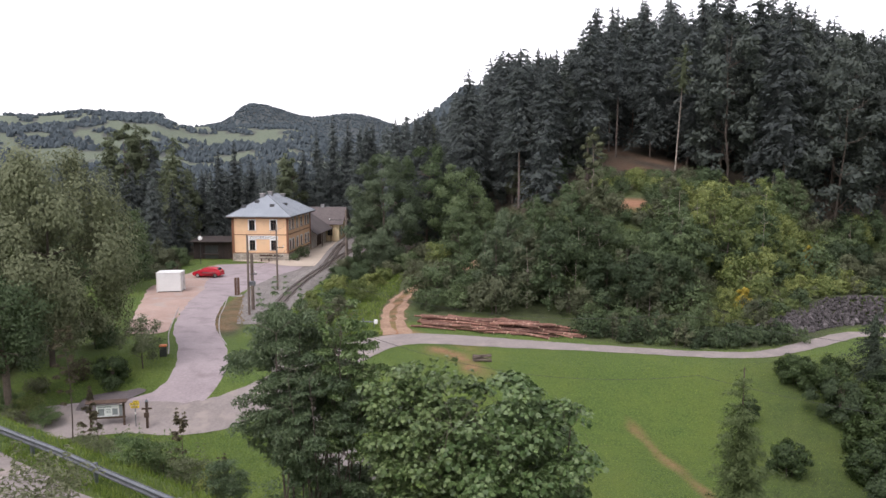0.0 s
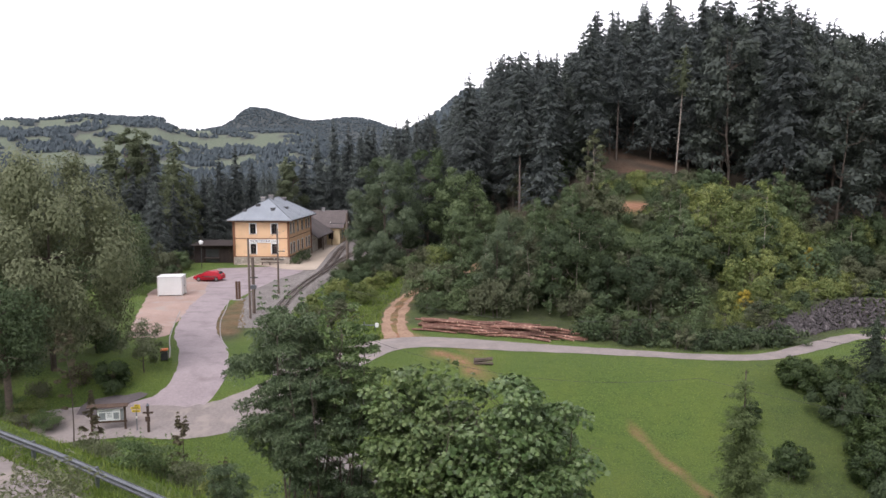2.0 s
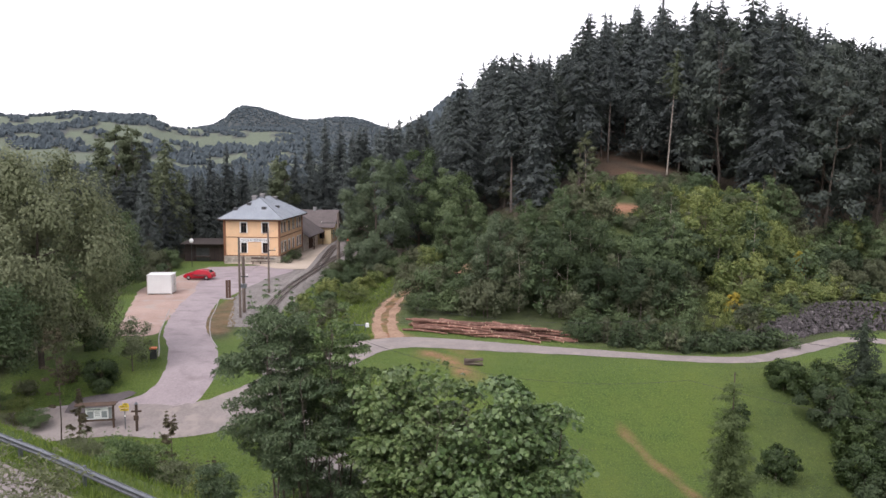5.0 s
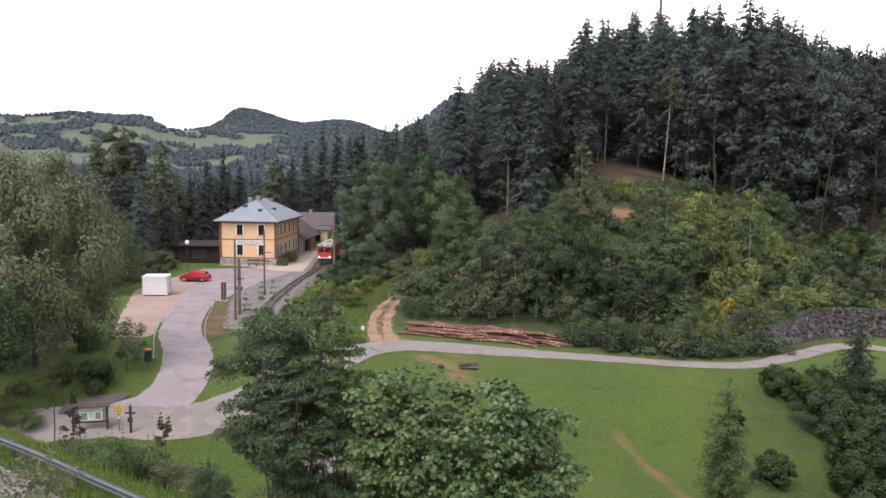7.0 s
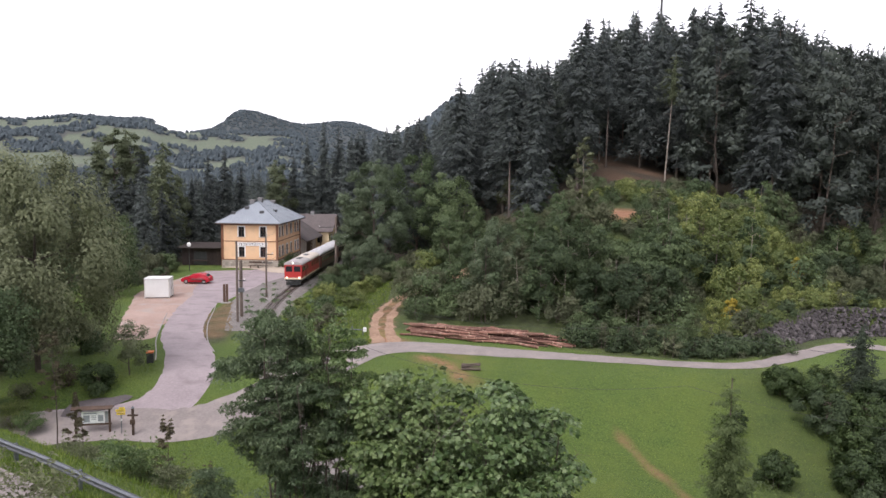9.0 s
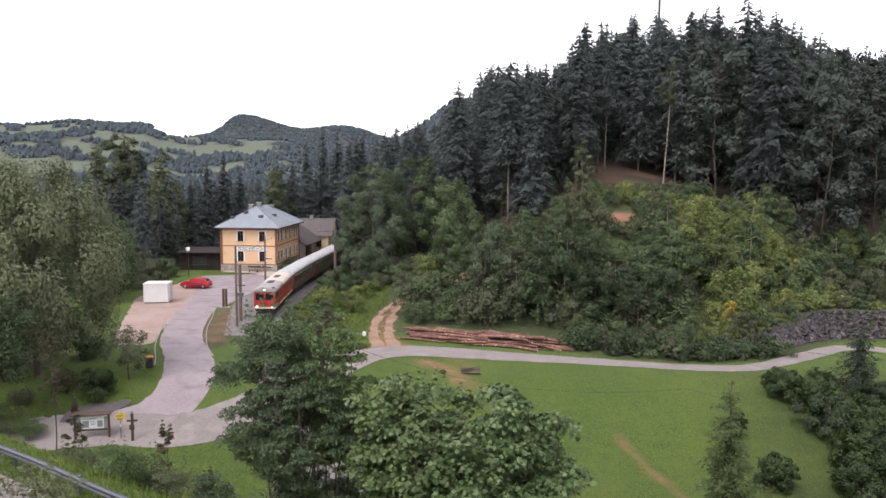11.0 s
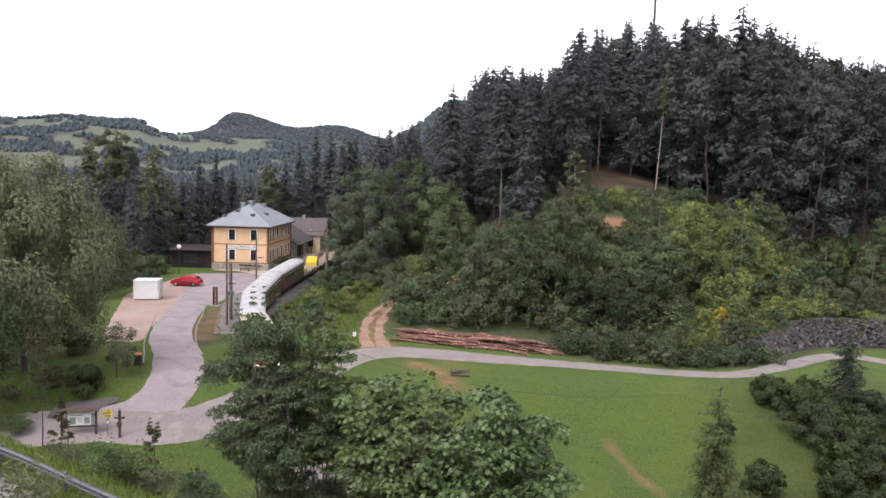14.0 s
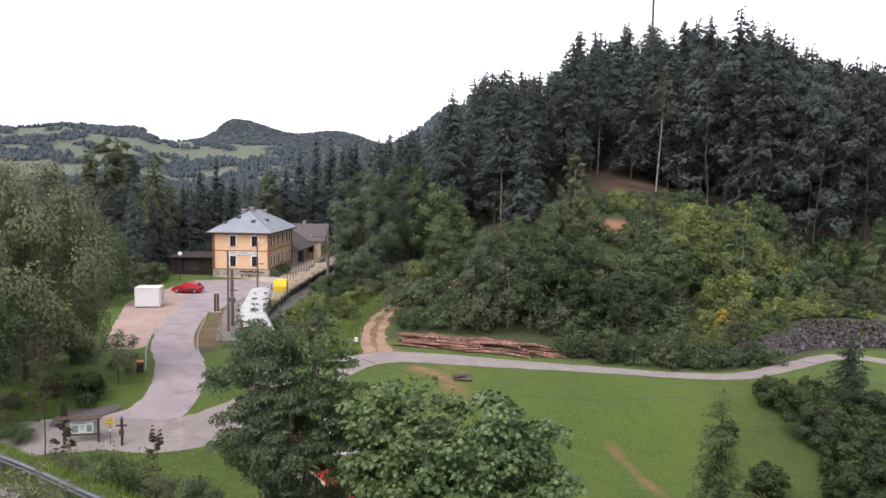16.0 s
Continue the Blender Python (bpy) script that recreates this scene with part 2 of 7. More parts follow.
PALEBARK = material("pale_bark", (0.20, 0.17, 0.14), (0.34, 0.29, 0.25), 0.9, 9, 1.5, 0.6, spread=0.2)
PINEBARK = material("reddish_pine_bark", (0.085, 0.066, 0.058), (0.175, 0.14, 0.12), 0.95, 7, 0.8, 0.7, spread=0.3)
LOGBARK = material("red_brown_log_bark", (0.10, 0.046, 0.034), (0.235, 0.118, 0.086), 0.9, 9, 1.2, 0.7, spread=0.4, extra=(0.32, 0.20, 0.15))
LOGCUT = material("pale_cut_wood", (0.46, 0.32, 0.20), (0.62, 0.46, 0.32), 0.85, 16, 3, 0.2, spread=0.15)
ROCK = material("grey_rough_rock", (0.048, 0.042, 0.044), (0.150, 0.132, 0.134), 0.95, 4, 0.8, 0.6, spread=0.35, depth=0.08)
NEEDLES = leaf_material("spruce_needles", (0.082, 0.096, 0.095), (0.109, 0.126, 0.121), (0.143, 0.162, 0.149), 0.9, 0.28, 0.5)
LARCH = leaf_material("larch_needles", (0.080, 0.098, 0.054), (0.110, 0.131, 0.072), (0.148, 0.168, 0.094), 0.7, 0.2, 0.35)
MEADOWLARCH = leaf_material("soft_larch_needles", (0.070, 0.098, 0.038), (0.105, 0.140, 0.054), (0.150, 0.190, 0.078), 0.7, 0.05, 0.4)
HEDGE = leaf_material("meadow_bush_leaves", (0.024, 0.043, 0.013), (0.040, 0.066, 0.021), (0.070, 0.104, 0.036), 0.55, 0.25, 0.25)
YOUNGNEEDLES = leaf_material("young_spruce_needles", (0.036, 0.050, 0.034), (0.052, 0.068, 0.044), (0.075, 0.094, 0.060), 0.8, 0.1, 0.3)
BROAD = leaf_material("broad_leaves", (0.056, 0.086, 0.038), (0.086, 0.123, 0.054), (0.128, 0.170, 0.078), 0.6, 0.28, 0.28, 0.012)
DULL = leaf_material("dull_olive_leaves", (0.078, 0.090, 0.050), (0.108, 0.120, 0.066), (0.148, 0.160, 0.090), 0.65, 0.15, 0.32)
DARKBROAD = leaf_material("dark_wood_leaves", (0.043, 0.053, 0.047), (0.058, 0.070, 0.059), (0.078, 0.092, 0.074), 0.7, 0.25, 0.3)
OLIVE = leaf_material("pale_olive_leaves", (0.136, 0.152, 0.085), (0.164, 0.183, 0.101), (0.205, 0.224, 0.126), 0.65, 0.12, 0.32, hue=0.005)
SILVERLEAF = leaf_material("silvery_pale_leaves", (0.24, 0.28, 0.20), (0.36, 0.40, 0.31), (0.50, 0.53, 0.45), 0.5, 0.05, 0.25)
SYCAMORE = leaf_material("pale_sycamore_leaves", (0.078, 0.106, 0.060), (0.112, 0.146, 0.082), (0.160, 0.198, 0.116), 0.6, 0.1, 0.35)
DEEP = leaf_material("deep_green_leaves", (0.031, 0.050, 0.022), (0.047, 0.071, 0.031), (0.073, 0.102, 0.046), 0.6, 0.25, 0.25)
BRIGHT = leaf_material("fresh_yellow_green_leaves", (0.092, 0.120, 0.036), (0.146, 0.180, 0.054), (0.225, 0.258, 0.086), 0.55, 0.28, 0.28, 0.012)
YELLOWLEAF = leaf_material("turning_yellow_leaves", (0.16, 0.14, 0.02), (0.30, 0.25, 0.03), (0.42, 0.33, 0.05), 0.6, 0.15, 0.3)
REDLEAF = leaf_material("reddish_young_leaves", (0.070, 0.062, 0.036), (0.118, 0.098, 0.058), (0.165, 0.150, 0.088), 0.6, 0.2, 0.25)
MAPLE = leaf_material("maple_leaves", (0.058, 0.098, 0.032), (0.106, 0.158, 0.055), (0.178, 0.235, 0.100), 0.36, 0.05, 0.16)
ELDER = leaf_material("dark_ash_leaves", (0.060, 0.092, 0.045), (0.096, 0.138, 0.068), (0.160, 0.210, 0.112), 0.40, 0.05, 0.22)
# blue cast of distance haze painted into the foliage colour
HAZYWOOD = leaf_material("distant_wood_foliage_with_haze", (0.047, 0.061, 0.070), (0.057, 0.073, 0.082), (0.070, 0.088, 0.095), 0.9, 0.0, 0.0)
GRASSBLADE = leaf_material("grass_blades", (0.095, 0.155, 0.026), (0.155, 0.225, 0.042), (0.235, 0.300, 0.070), 0.7, 0.1, 0.3)
GROUND = ground_material()


# ---- mesh tools ----
def part(name, bm, mat, parent=None, label="", at=None, flat=True):
    """Links a bmesh as one mesh object under a thing or a part."""
    me = bpy.data.meshes.new(name)
    bm.to_mesh(me)
    bm.free()
    for m in mat if isinstance(mat, (list, tuple)) else (mat,):
        me.materials.append(m)
    if not flat:
        me.shade_smooth()
    ob = new(name, me)
    if parent is not None:
        ob.parent = parent
    if at is not None:
        ob.matrix_basis = at
    if label:
        ob["label"] = label
    return ob


def sheet_mesh(name, verts, faces, mats, parent=None, index=None, flat=True):
    """The same out of plain arrays, for meshes of many pieces."""
    me = bpy.data.meshes.new(name)
    me.from_pydata(np.asarray(verts, float).tolist() if not isinstance(verts, list) else verts, [], faces)
    for m in mats if isinstance(mats, (list, tuple)) else (mats,):
        me.materials.append(m)
    if index is not None:
        me.polygons.foreach_set("material_index", np.asarray(index, np.int32))
    if not flat:
        me.shade_smooth()
    ob = new(name, me)
    if parent is not None:
        ob.parent = parent
    return ob


def thing(name, m, label, category, group="", kind=""):
    ob = new(name)
    ob.empty_display_size = 0.2
    ob.matrix_basis = m
    return tagged(ob, label, category, group, kind)


def add_box(bm, x0, x1, y0, y1, z0, z1, bevel=0.0, mat=0):
    v = [bm.verts.new((x, y, z)) for x in (x0, x1) for y in (y0, y1) for z in (z0, z1)]
    faces = [bm.faces.new([v[i] for i in f]) for f in ((0, 1, 3, 2), (4, 6, 7, 5), (0, 4, 5, 1), (2, 3, 7, 6), (0, 2, 6, 4), (1, 5, 7, 3))]
    for f in faces:
        f.material_index = mat
    if bevel:
        bmesh.ops.bevel(bm, geom=list({e for q in v for e in q.link_edges}), offset=bevel, segments=2, affect="EDGES")
    return bm


def box(x0, x1, y0, y1, z0, z1, bevel=0.0):
    return add_box(bmesh.new(), x0, x1, y0, y1, z0, z1, bevel)


def add_rod(bm, a, b, r0, r1=None, sides=8, mat=0):
    a, b = Vector(a), Vector(b)
    way = (b - a).normalized()
    u = way.orthogonal().normalized()
    w = way.cross(u)
    r1 = r0 if r1 is None else r1
    low, high = [], []
    for k in range(sides):
        c, s = math.cos(6.283185 * k / sides), math.sin(6.283185 * k / sides)
        d = u * c + w * s
        low.append(bm.verts.new(a + d * r0))
        high.append(bm.verts.new(b + d * r1))
    made = [bm.faces.new((low[k - 1], low[k], high[k], high[k - 1])) for k in range(sides)]
    made += [bm.faces.new(low[::-1]), bm.faces.new(high)]
    for f in made:
        f.material_index = mat
    return bm


def rod(a, b, r0, r1=None, sides=8):
    return add_rod(bmesh.new(), a, b, r0, r1, sides)


def glide(points, step=1.0):
    """A smooth line through the points, with a point about every step metres."""
    p = [np.array(q, float) for q in points]
    p = [2 * p[0] - p[1], *p, 2 * p[-1] - p[-2]]
    out = []
    for a, b, c, d in zip(p, p[1:], p[2:], p[3:]):
        k = max(2, int(np.linalg.norm(c - b) / step))
        for i in range(k):
            t = i / k
            out.append(0.5 * (2 * b + (c - a) * t + (2 * a - 5 * b + 4 * c - d) * t * t + (3 * b - a - 3 * c + d) * t ** 3))
    out.append(p[-2])
    return np.array(out)


def normals_2d(line):
    way = np.gradient(line[:, :2], axis=0)
    way /= np.linalg.norm(way, axis=1)[:, None]
    return np.stack([-way[:, 1], way[:, 0]], 1)


def ribbon(name, line, widths, lift, mat, ragged=0.0, across=5, thick=0.0, seed=1):
    """A strip of road or path that lies on the land."""
    rng = np.random.default_rng(seed)
    n = normals_2d(line)
    w = np.interp(np.linspace(0, 1, len(line)), np.linspace(0, 1, len(widths)), widths)
    verts, faces = [], []
    k = across + 1
    for i, (p, q) in enumerate(zip(line, n)):
        for j in range(k):
            f = j / across - 0.5
            edge = ragged * rng.normal() * (1 if j in (0, across) else 0)
            x, y = p[0] + q[0] * (f * w[i] + edge), p[1] + q[1] * (f * w[i] + edge)
            verts.append((x, y, land_z(x, y) + lift - (0.03 if j in (0, across) else 0)))
    for i in range(len(line) - 1):
        for j in range(across):
            a = i * k + j
            faces.append((a, a + 1, a + k + 1, a + k))
    faces = [f[::-1] for f in faces]
    return sheet_mesh(name, verts, faces, mat, flat=False)


# ---- the ground, one sheet to the horizon ----
TRACK = glide([(22, 350), (5, 285), (-6.5, 235), (-11.5, 190), (-14.4, 160), (-16.0, 146), (-17.1, 134), (-17.6, 126), (-18.2, 118), (-18.75, 110), (-19.2, 100), (-19.3, 91), (-18.4, 83), (-16.9, 75.5), (-14.4, 67), (-11.2, 58), (-7.6, 50), (-3, 42), (3, 36), (11, 31)], 0.7)
SIDING = glide([(-19.6, 170), (-19.8, 156), (-19.5, 142), (-18.9, 131), (-18.5, 122), (-18.35, 116)], 0.7)
ROAD_STATION = glide([(-28.0, 118), (-28.5, 110), (-29.3, 100), (-28.0, 89), (-25.4, 77), (-22.2, 69), (-19.9, 61.5), (-20.2, 57), (-22.5, 54.8), (-28, 53.5), (-36, 51.5)], 0.8)
ROAD_ACROSS = glide([(-30, 53.0), (-22.5, 54.2), (-17.5, 54.2), (-13.0, 57.5), (-9.0, 64.0), (-6.4, 69.3), (-3.0, 71.4), (1, 71.0), (6, 69.6), (11, 68.4), (16, 67.2), (23, 65.5), (28, 65.6), (32.5, 68.2), (36.6, 71.0), (39.4, 73.0), (42.0, 73.4), (44.6, 71.4), (48, 67), (54, 61)], 0.8)
CART = glide([(-4.4, 73.2), (-5.2, 78), (-5.5, 83), (-5.3, 88), (-4.7, 91.5), (-3.4, 94.4), (-1.6, 95.8), (0.6, 96.2), (4.5, 97.5)], 0.8)


def track_z(x, y):
    """Height of the rail tops: on a low bed beside the platform, sinking towards the crossing."""
    return land_z(x, y) + 0.22 + 0.38 * float(smooth((y - 86) / 20))


def make_ground():
    radii = np.concatenate([[0.0], np.geomspace(2.0, 36, 60), np.linspace(36.4, 108, 180), np.geomspace(109, 4850, 170)])
    inner = np.linspace(radians(-42), radians(42), 260)
    outer = np.linspace(radians(42), radians(318), 60)[1:-1]
    turns = np.concatenate([inner, outer])
    rr, tt = np.meshgrid(radii[1:], turns, indexing="ij")
    x, y = rr * np.sin(tt), rr * np.cos(tt)
    z = land(x, y)
    verts = [(0.0, 0.0, land_z(0, 0))] + list(zip(x.ravel().tolist(), y.ravel().tolist(), z.ravel().tolist()))
    n, m = len(turns), len(radii) - 1
    faces = [(0, 1 + (j + 1) % n, 1 + j) for j in range(n)]
    for i in range(m - 1):
        a = 1 + i * n
        faces += [(a + j, a + (j + 1) % n, a + n + (j + 1) % n, a + n + j) for j in range(n)]
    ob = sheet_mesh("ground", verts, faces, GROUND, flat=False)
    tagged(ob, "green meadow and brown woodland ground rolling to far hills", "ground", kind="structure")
    v = np.array(verts)
    xx, yy = v[:, 0], v[:, 1]
    r = np.hypot(xx, yy)
    wood = wood_cover(xx, yy)
    scrub = smooth((yy - road_line_y(xx) - 1.5 + 6.0 * smooth((xx - 13) / 3)) / 3) * smooth((xx + 17.5) / 3) * (r < 300) * (1 - wood) * (0.75 + 0.25 * wave(xx, yy, 3, 9))
    lane_y = np.interp(xx, [3, 9, 11, 16, 23, 28, 32.5, 36.6, 41, 44, 60], [82, 78, 72.5, 68.6, 66.9, 67.2, 69.8, 72.8, 75.6, 76.2, 76.2])
    scrub = np.maximum(scrub, (0.7 + 0.3 * wave(xx, yy, 2, 4)) * smooth((yy - lane_y) / 0.8) * smooth((xx - 3) / 3) * smooth((lane_y + 14 - yy) / 4))
    soil = 1.2 * bell(np.hypot((xx - 24.2) / 1.5, yy - 99.5), 2.8) + 0.7 * bell((xx - 1.0) + (yy - 65) * 0.45 + 0.4 * wave(xx, yy, 3, 2), 1.0) * smooth((yy - 58) / 3) * smooth((69.5 - yy) / 2) * (0.8 + 0.4 * wave(xx, yy, 1.2, 3))
    trod = np.interp(yy, [40, 45.9, 48.8, 51.4, 53.3, 55.5], [18.6, 16.9, 16.0, 14.8, 14.1, 13.6])
    soil = soil + (0.50 + 0.28 * wave(xx, yy, 1.3, 4)) * bell(xx - trod + 0.2 * wave(xx, yy, 1.6, 2), 0.55) * smooth((56.5 - yy) / 3) * smooth((yy - 36) / 6)
    soil = soil + 0.45 * smooth((xx + 26) / 0.6) * smooth((-19.5 - xx) / 2.0) * smooth((yy - 72) / 4) * smooth((97 - yy) / 3) * (0.8 + 0.3 * wave(xx, yy, 1.5, 4))
    soil = soil + 0.6 * bell(np.hypot((xx + 4.2) / 1.6, yy - 73.6), 1.5) + 0.5 * bell(np.hypot((xx - 1.4) / 1.6, yy - 67.2), 2.2) * (0.6 + 0.6 * wave(xx, yy, 1.8, 5))
    soil = soil + 0.55 * bell(np.hypot((xx - 33), (yy - 128) / 1.5), 9) * (0.5 + 0.5 * wave(xx, yy, 5, 6))
    near = r < 140
    d = np.full_like(r, 99.0)
    d[near] = np.min(np.hypot(xx[near][:, None] - CART[None, ::2, 0], yy[near][:, None] - CART[None, ::2, 1]), axis=1)
    soil = soil + (0.55 + 0.3 * wave(xx, yy, 1.1, 3)) * bell(d, 1.5)
    far = np.where(r > 600, far_wood_mask(xx, yy), 0.0)
    scrub = np.maximum(scrub, 0.9 * smooth((xx + 26) / 1.0) * smooth((-19 - xx) / 2.0) * smooth((yy - 70) / 4) * smooth((98 - yy) / 3))
    # more of the dark scrub colour towards the meadow's right-hand edge
    scrub = np.maximum(scrub, (0.42 + 0.12 * wave(xx, yy, 4, 6)) * smooth((xx - 17 - 0.25 * (yy - 50)) / 9) * smooth((66 - yy) / 3) * smooth((yy - 30) / 6))
    # alpha falls with distance and carries the painted haze
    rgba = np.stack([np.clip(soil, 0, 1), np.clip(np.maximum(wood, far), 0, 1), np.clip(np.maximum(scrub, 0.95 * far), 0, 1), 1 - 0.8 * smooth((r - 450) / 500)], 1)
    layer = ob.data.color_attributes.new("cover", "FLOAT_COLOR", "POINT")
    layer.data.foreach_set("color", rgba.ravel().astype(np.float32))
    return ob


def wood_cover(x, y):
    """Where tall woods stand near by: on the hill, and round the station."""
    hill = smooth((y - (road_line_y(x) + 31 - 17 * smooth((x - 40) / 9) + 6 * wave(x, y, 14, 5))) / 5) * smooth((x - 0.0) / 14)
    left = smooth((y - 104) / 8) * smooth((-41 - x) / 4) + smooth((y - 172) / 10) + smooth((y - 118) / 8) * smooth((x + 13) / 4)
    side = smooth((-33 - x) / 4) * smooth((y - 52) / 6) * smooth((84 - y) / 6)
    return np.clip(hill + left + side, 0, 1) * (y > 0) * (np.hypot(x, y) < 480)


def far_wood_mask(x, y):
    return smooth((0.9 * wave(x, y, 170, 7) + 0.8 * wave(x, y, 80, 8) + 0.6 * wave(x, y, 36, 3) + 0.08 + 2.2 * smooth((np.hypot(x, y) - 3000) / 500) + 1.4 * smooth((x / np.maximum(y, 1) + 0.13) / 0.04)) / 0.25)


make_ground()
tagged(ribbon("road_station", ROAD_STATION, [6.5, 5.5, 4.6, 4.2, 4.0, 4.1, 4.3, 4.6, 4.4], 0.05, ASPHALT, 0.05), "worn pale grey asphalt lane winding down from the station", "road", kind="structure")
tagged(ribbon("road_lower", ROAD_ACROSS, [4.2, 4.4, 4.6, 4.6, 4.4, 3.7, 2.6, 2.1, 2.0, 2.0, 2.1, 2.7, 3.0], 0.07, LANE, 0.06), "narrow grey asphalt lane along the meadow's upper edge", "road", kind="structure")
for off in (-0.80, 0.80):
    rut = CART.copy()
    rut[:, :2] += normals_2d(CART) * off
    tagged(ribbon("cart_track", rut, [1.5, 1.0, 0.85, 0.85, 0.85, 0.8], 0.05, TRACKDIRT, 0.13, 3, seed=3), "bare reddish-brown wheel rut of a cart track", "track", kind="structure")
upper = glide([(-40, 38.0), (-26, 30.5), (-17.2, 24.6), (-10.5, 19.6), (-2, 13.6), (10, 5.5), (24, -4)], 1.0)
tagged(ribbon("road_upper", upper, [4.6, 4.6], 0.05, LANE, 0.05), "grey asphalt road on the bank behind a guard rail", "road", kind="structure")


def make_yard(name, outline, lift, mat, label, ragged=0.25):
    rng = np.random.default_rng(5)
    pts = glide([*outline, outline[0]], 0.8)[:-1]
    pts = pts + rng.normal(size=pts.shape) * ragged * 0.4
    bm = bmesh.new()
    face = bm.faces.new([bm.verts.new((p[0], p[1], land_z(p[0], p[1]) + lift)) for p in pts])
    bmesh.ops.triangulate(bm, faces=[face])
    bm.normal_update()
    for f in bm.faces:
        if f.normal.z < 0:
            f.normal_flip()
    return tagged(part(name, bm, mat), label, "yard", kind="structure")


DARKASPHALT = material("dark_new_asphalt", (0.080, 0.069, 0.071), (0.130, 0.111, 0.114), 0.9, 5, 0.4, 0.3, coords="World")
make_yard("asphalt_patch", [(-27.1, 55.0), (-27.2, 56.6), (-25.4, 57.3), (-22.9, 57.8), (-23.6, 56.6), (-24.6, 55.4), (-25.8, 54.7)], 0.085, DARKASPHALT, "darker patch of newer asphalt at the lane junction", 0.2)
make_yard("forecourt_gravel", [(-31, 73.5), (-33.0, 80), (-36.5, 92), (-39.0, 101), (-38.0, 112), (-37, 121), (-34, 122), (-33, 112), (-31, 104), (-30.5, 92), (-28.5, 80), (-27.5, 74)], 0.03, GRAVEL, "reddish gravel forecourt with worn tyre marks")
make_yard("forecourt_asphalt", [(-36.5, 122.5), (-34, 114), (-33, 106), (-31, 99), (-26.4, 94), (-25.4, 102), (-24.2, 111), (-22.2, 119), (-25, 125)], 0.045, ASPHALT, "worn pale asphalt forecourt before the station", 0.1)
make_yard("platform", [(-35, 126.5), (-30, 125.5), (-25.0, 121), (-20.0, 121), (-20.3, 128), (-21.0, 140), (-22.5, 165), (-26, 176), (-28, 168), (-25, 140), (-25, 126.5)], 0.10, PALEGRAVEL, "pale gravel platform beside the station", 0.1)
# ---- railway ----
TRACK_S = np.concatenate([[0.0], np.cumsum(np.hypot(*np.diff(TRACK[:, :2], axis=0).T))])


def track_at(s):
    """Place, height and heading on the line, s metres along it."""
    x, y = np.interp(s, TRACK_S, TRACK[:, 0]), np.interp(s, TRACK_S, TRACK[:, 1])
    return float(x), float(y)


def make_line(line, label, seed):
    n = normals_2d(line)
    # ballast bed, trapezoid in section
    verts, faces = [], []
    prof = ((-2.3, -0.75), (-1.35, -0.16), (0, -0.15), (1.35, -0.16), (2.3, -0.75))
    for p, q in zip(line, n):
        z = track_z(*p)
        verts += [(p[0] + q[0] * u, p[1] + q[1] * u, z + d) for u, d in prof]
    for i in range(len(line) - 1):
        for j in range(4):
            a = i * 5 + j
            faces.append((a + 1, a, a + 5, a + 6))
    bed = tagged(sheet_mesh("track_bed", verts, faces, BALLAST, flat=False), label, "railway", kind="structure")
    for off in (-0.38, 0.38):
        bm = bmesh.new()
        rings = []
        for p, q in zip(line, n):
            z = track_z(*p)
            rings.append([bm.verts.new((p[0] + q[0] * (off + u), p[1] + q[1] * (off + u), z + d)) for u, d in ((-0.055, -0.12), (-0.02, -0.1), (-0.02, -0.03), (-0.033, -0.02), (-0.033, 0), (0.033, 0), (0.033, -0.02), (0.02, -0.03), (0.02, -0.1), (0.055, -0.12))])
        for a, b in zip(rings, rings[1:]):
            for k in range(10):
                bm.faces.new((a[k], a[(k + 1) % 10], b[(k + 1) % 10], b[k]))
        bmesh.ops.recalc_face_normals(bm, faces=bm.faces)
        part("rail", bm, RAIL, bed, "worn brown steel rail")
    return bed


def sleeper_mesh():
    bm = box(-0.8, 0.8, -0.11, 0.11, -0.16, -0.115, 0.012)
    me = bpy.data.meshes.new("sleeper")
    bm.to_mesh(me)
    bm.free()
    me.materials.append(SLEEPER)
    return me


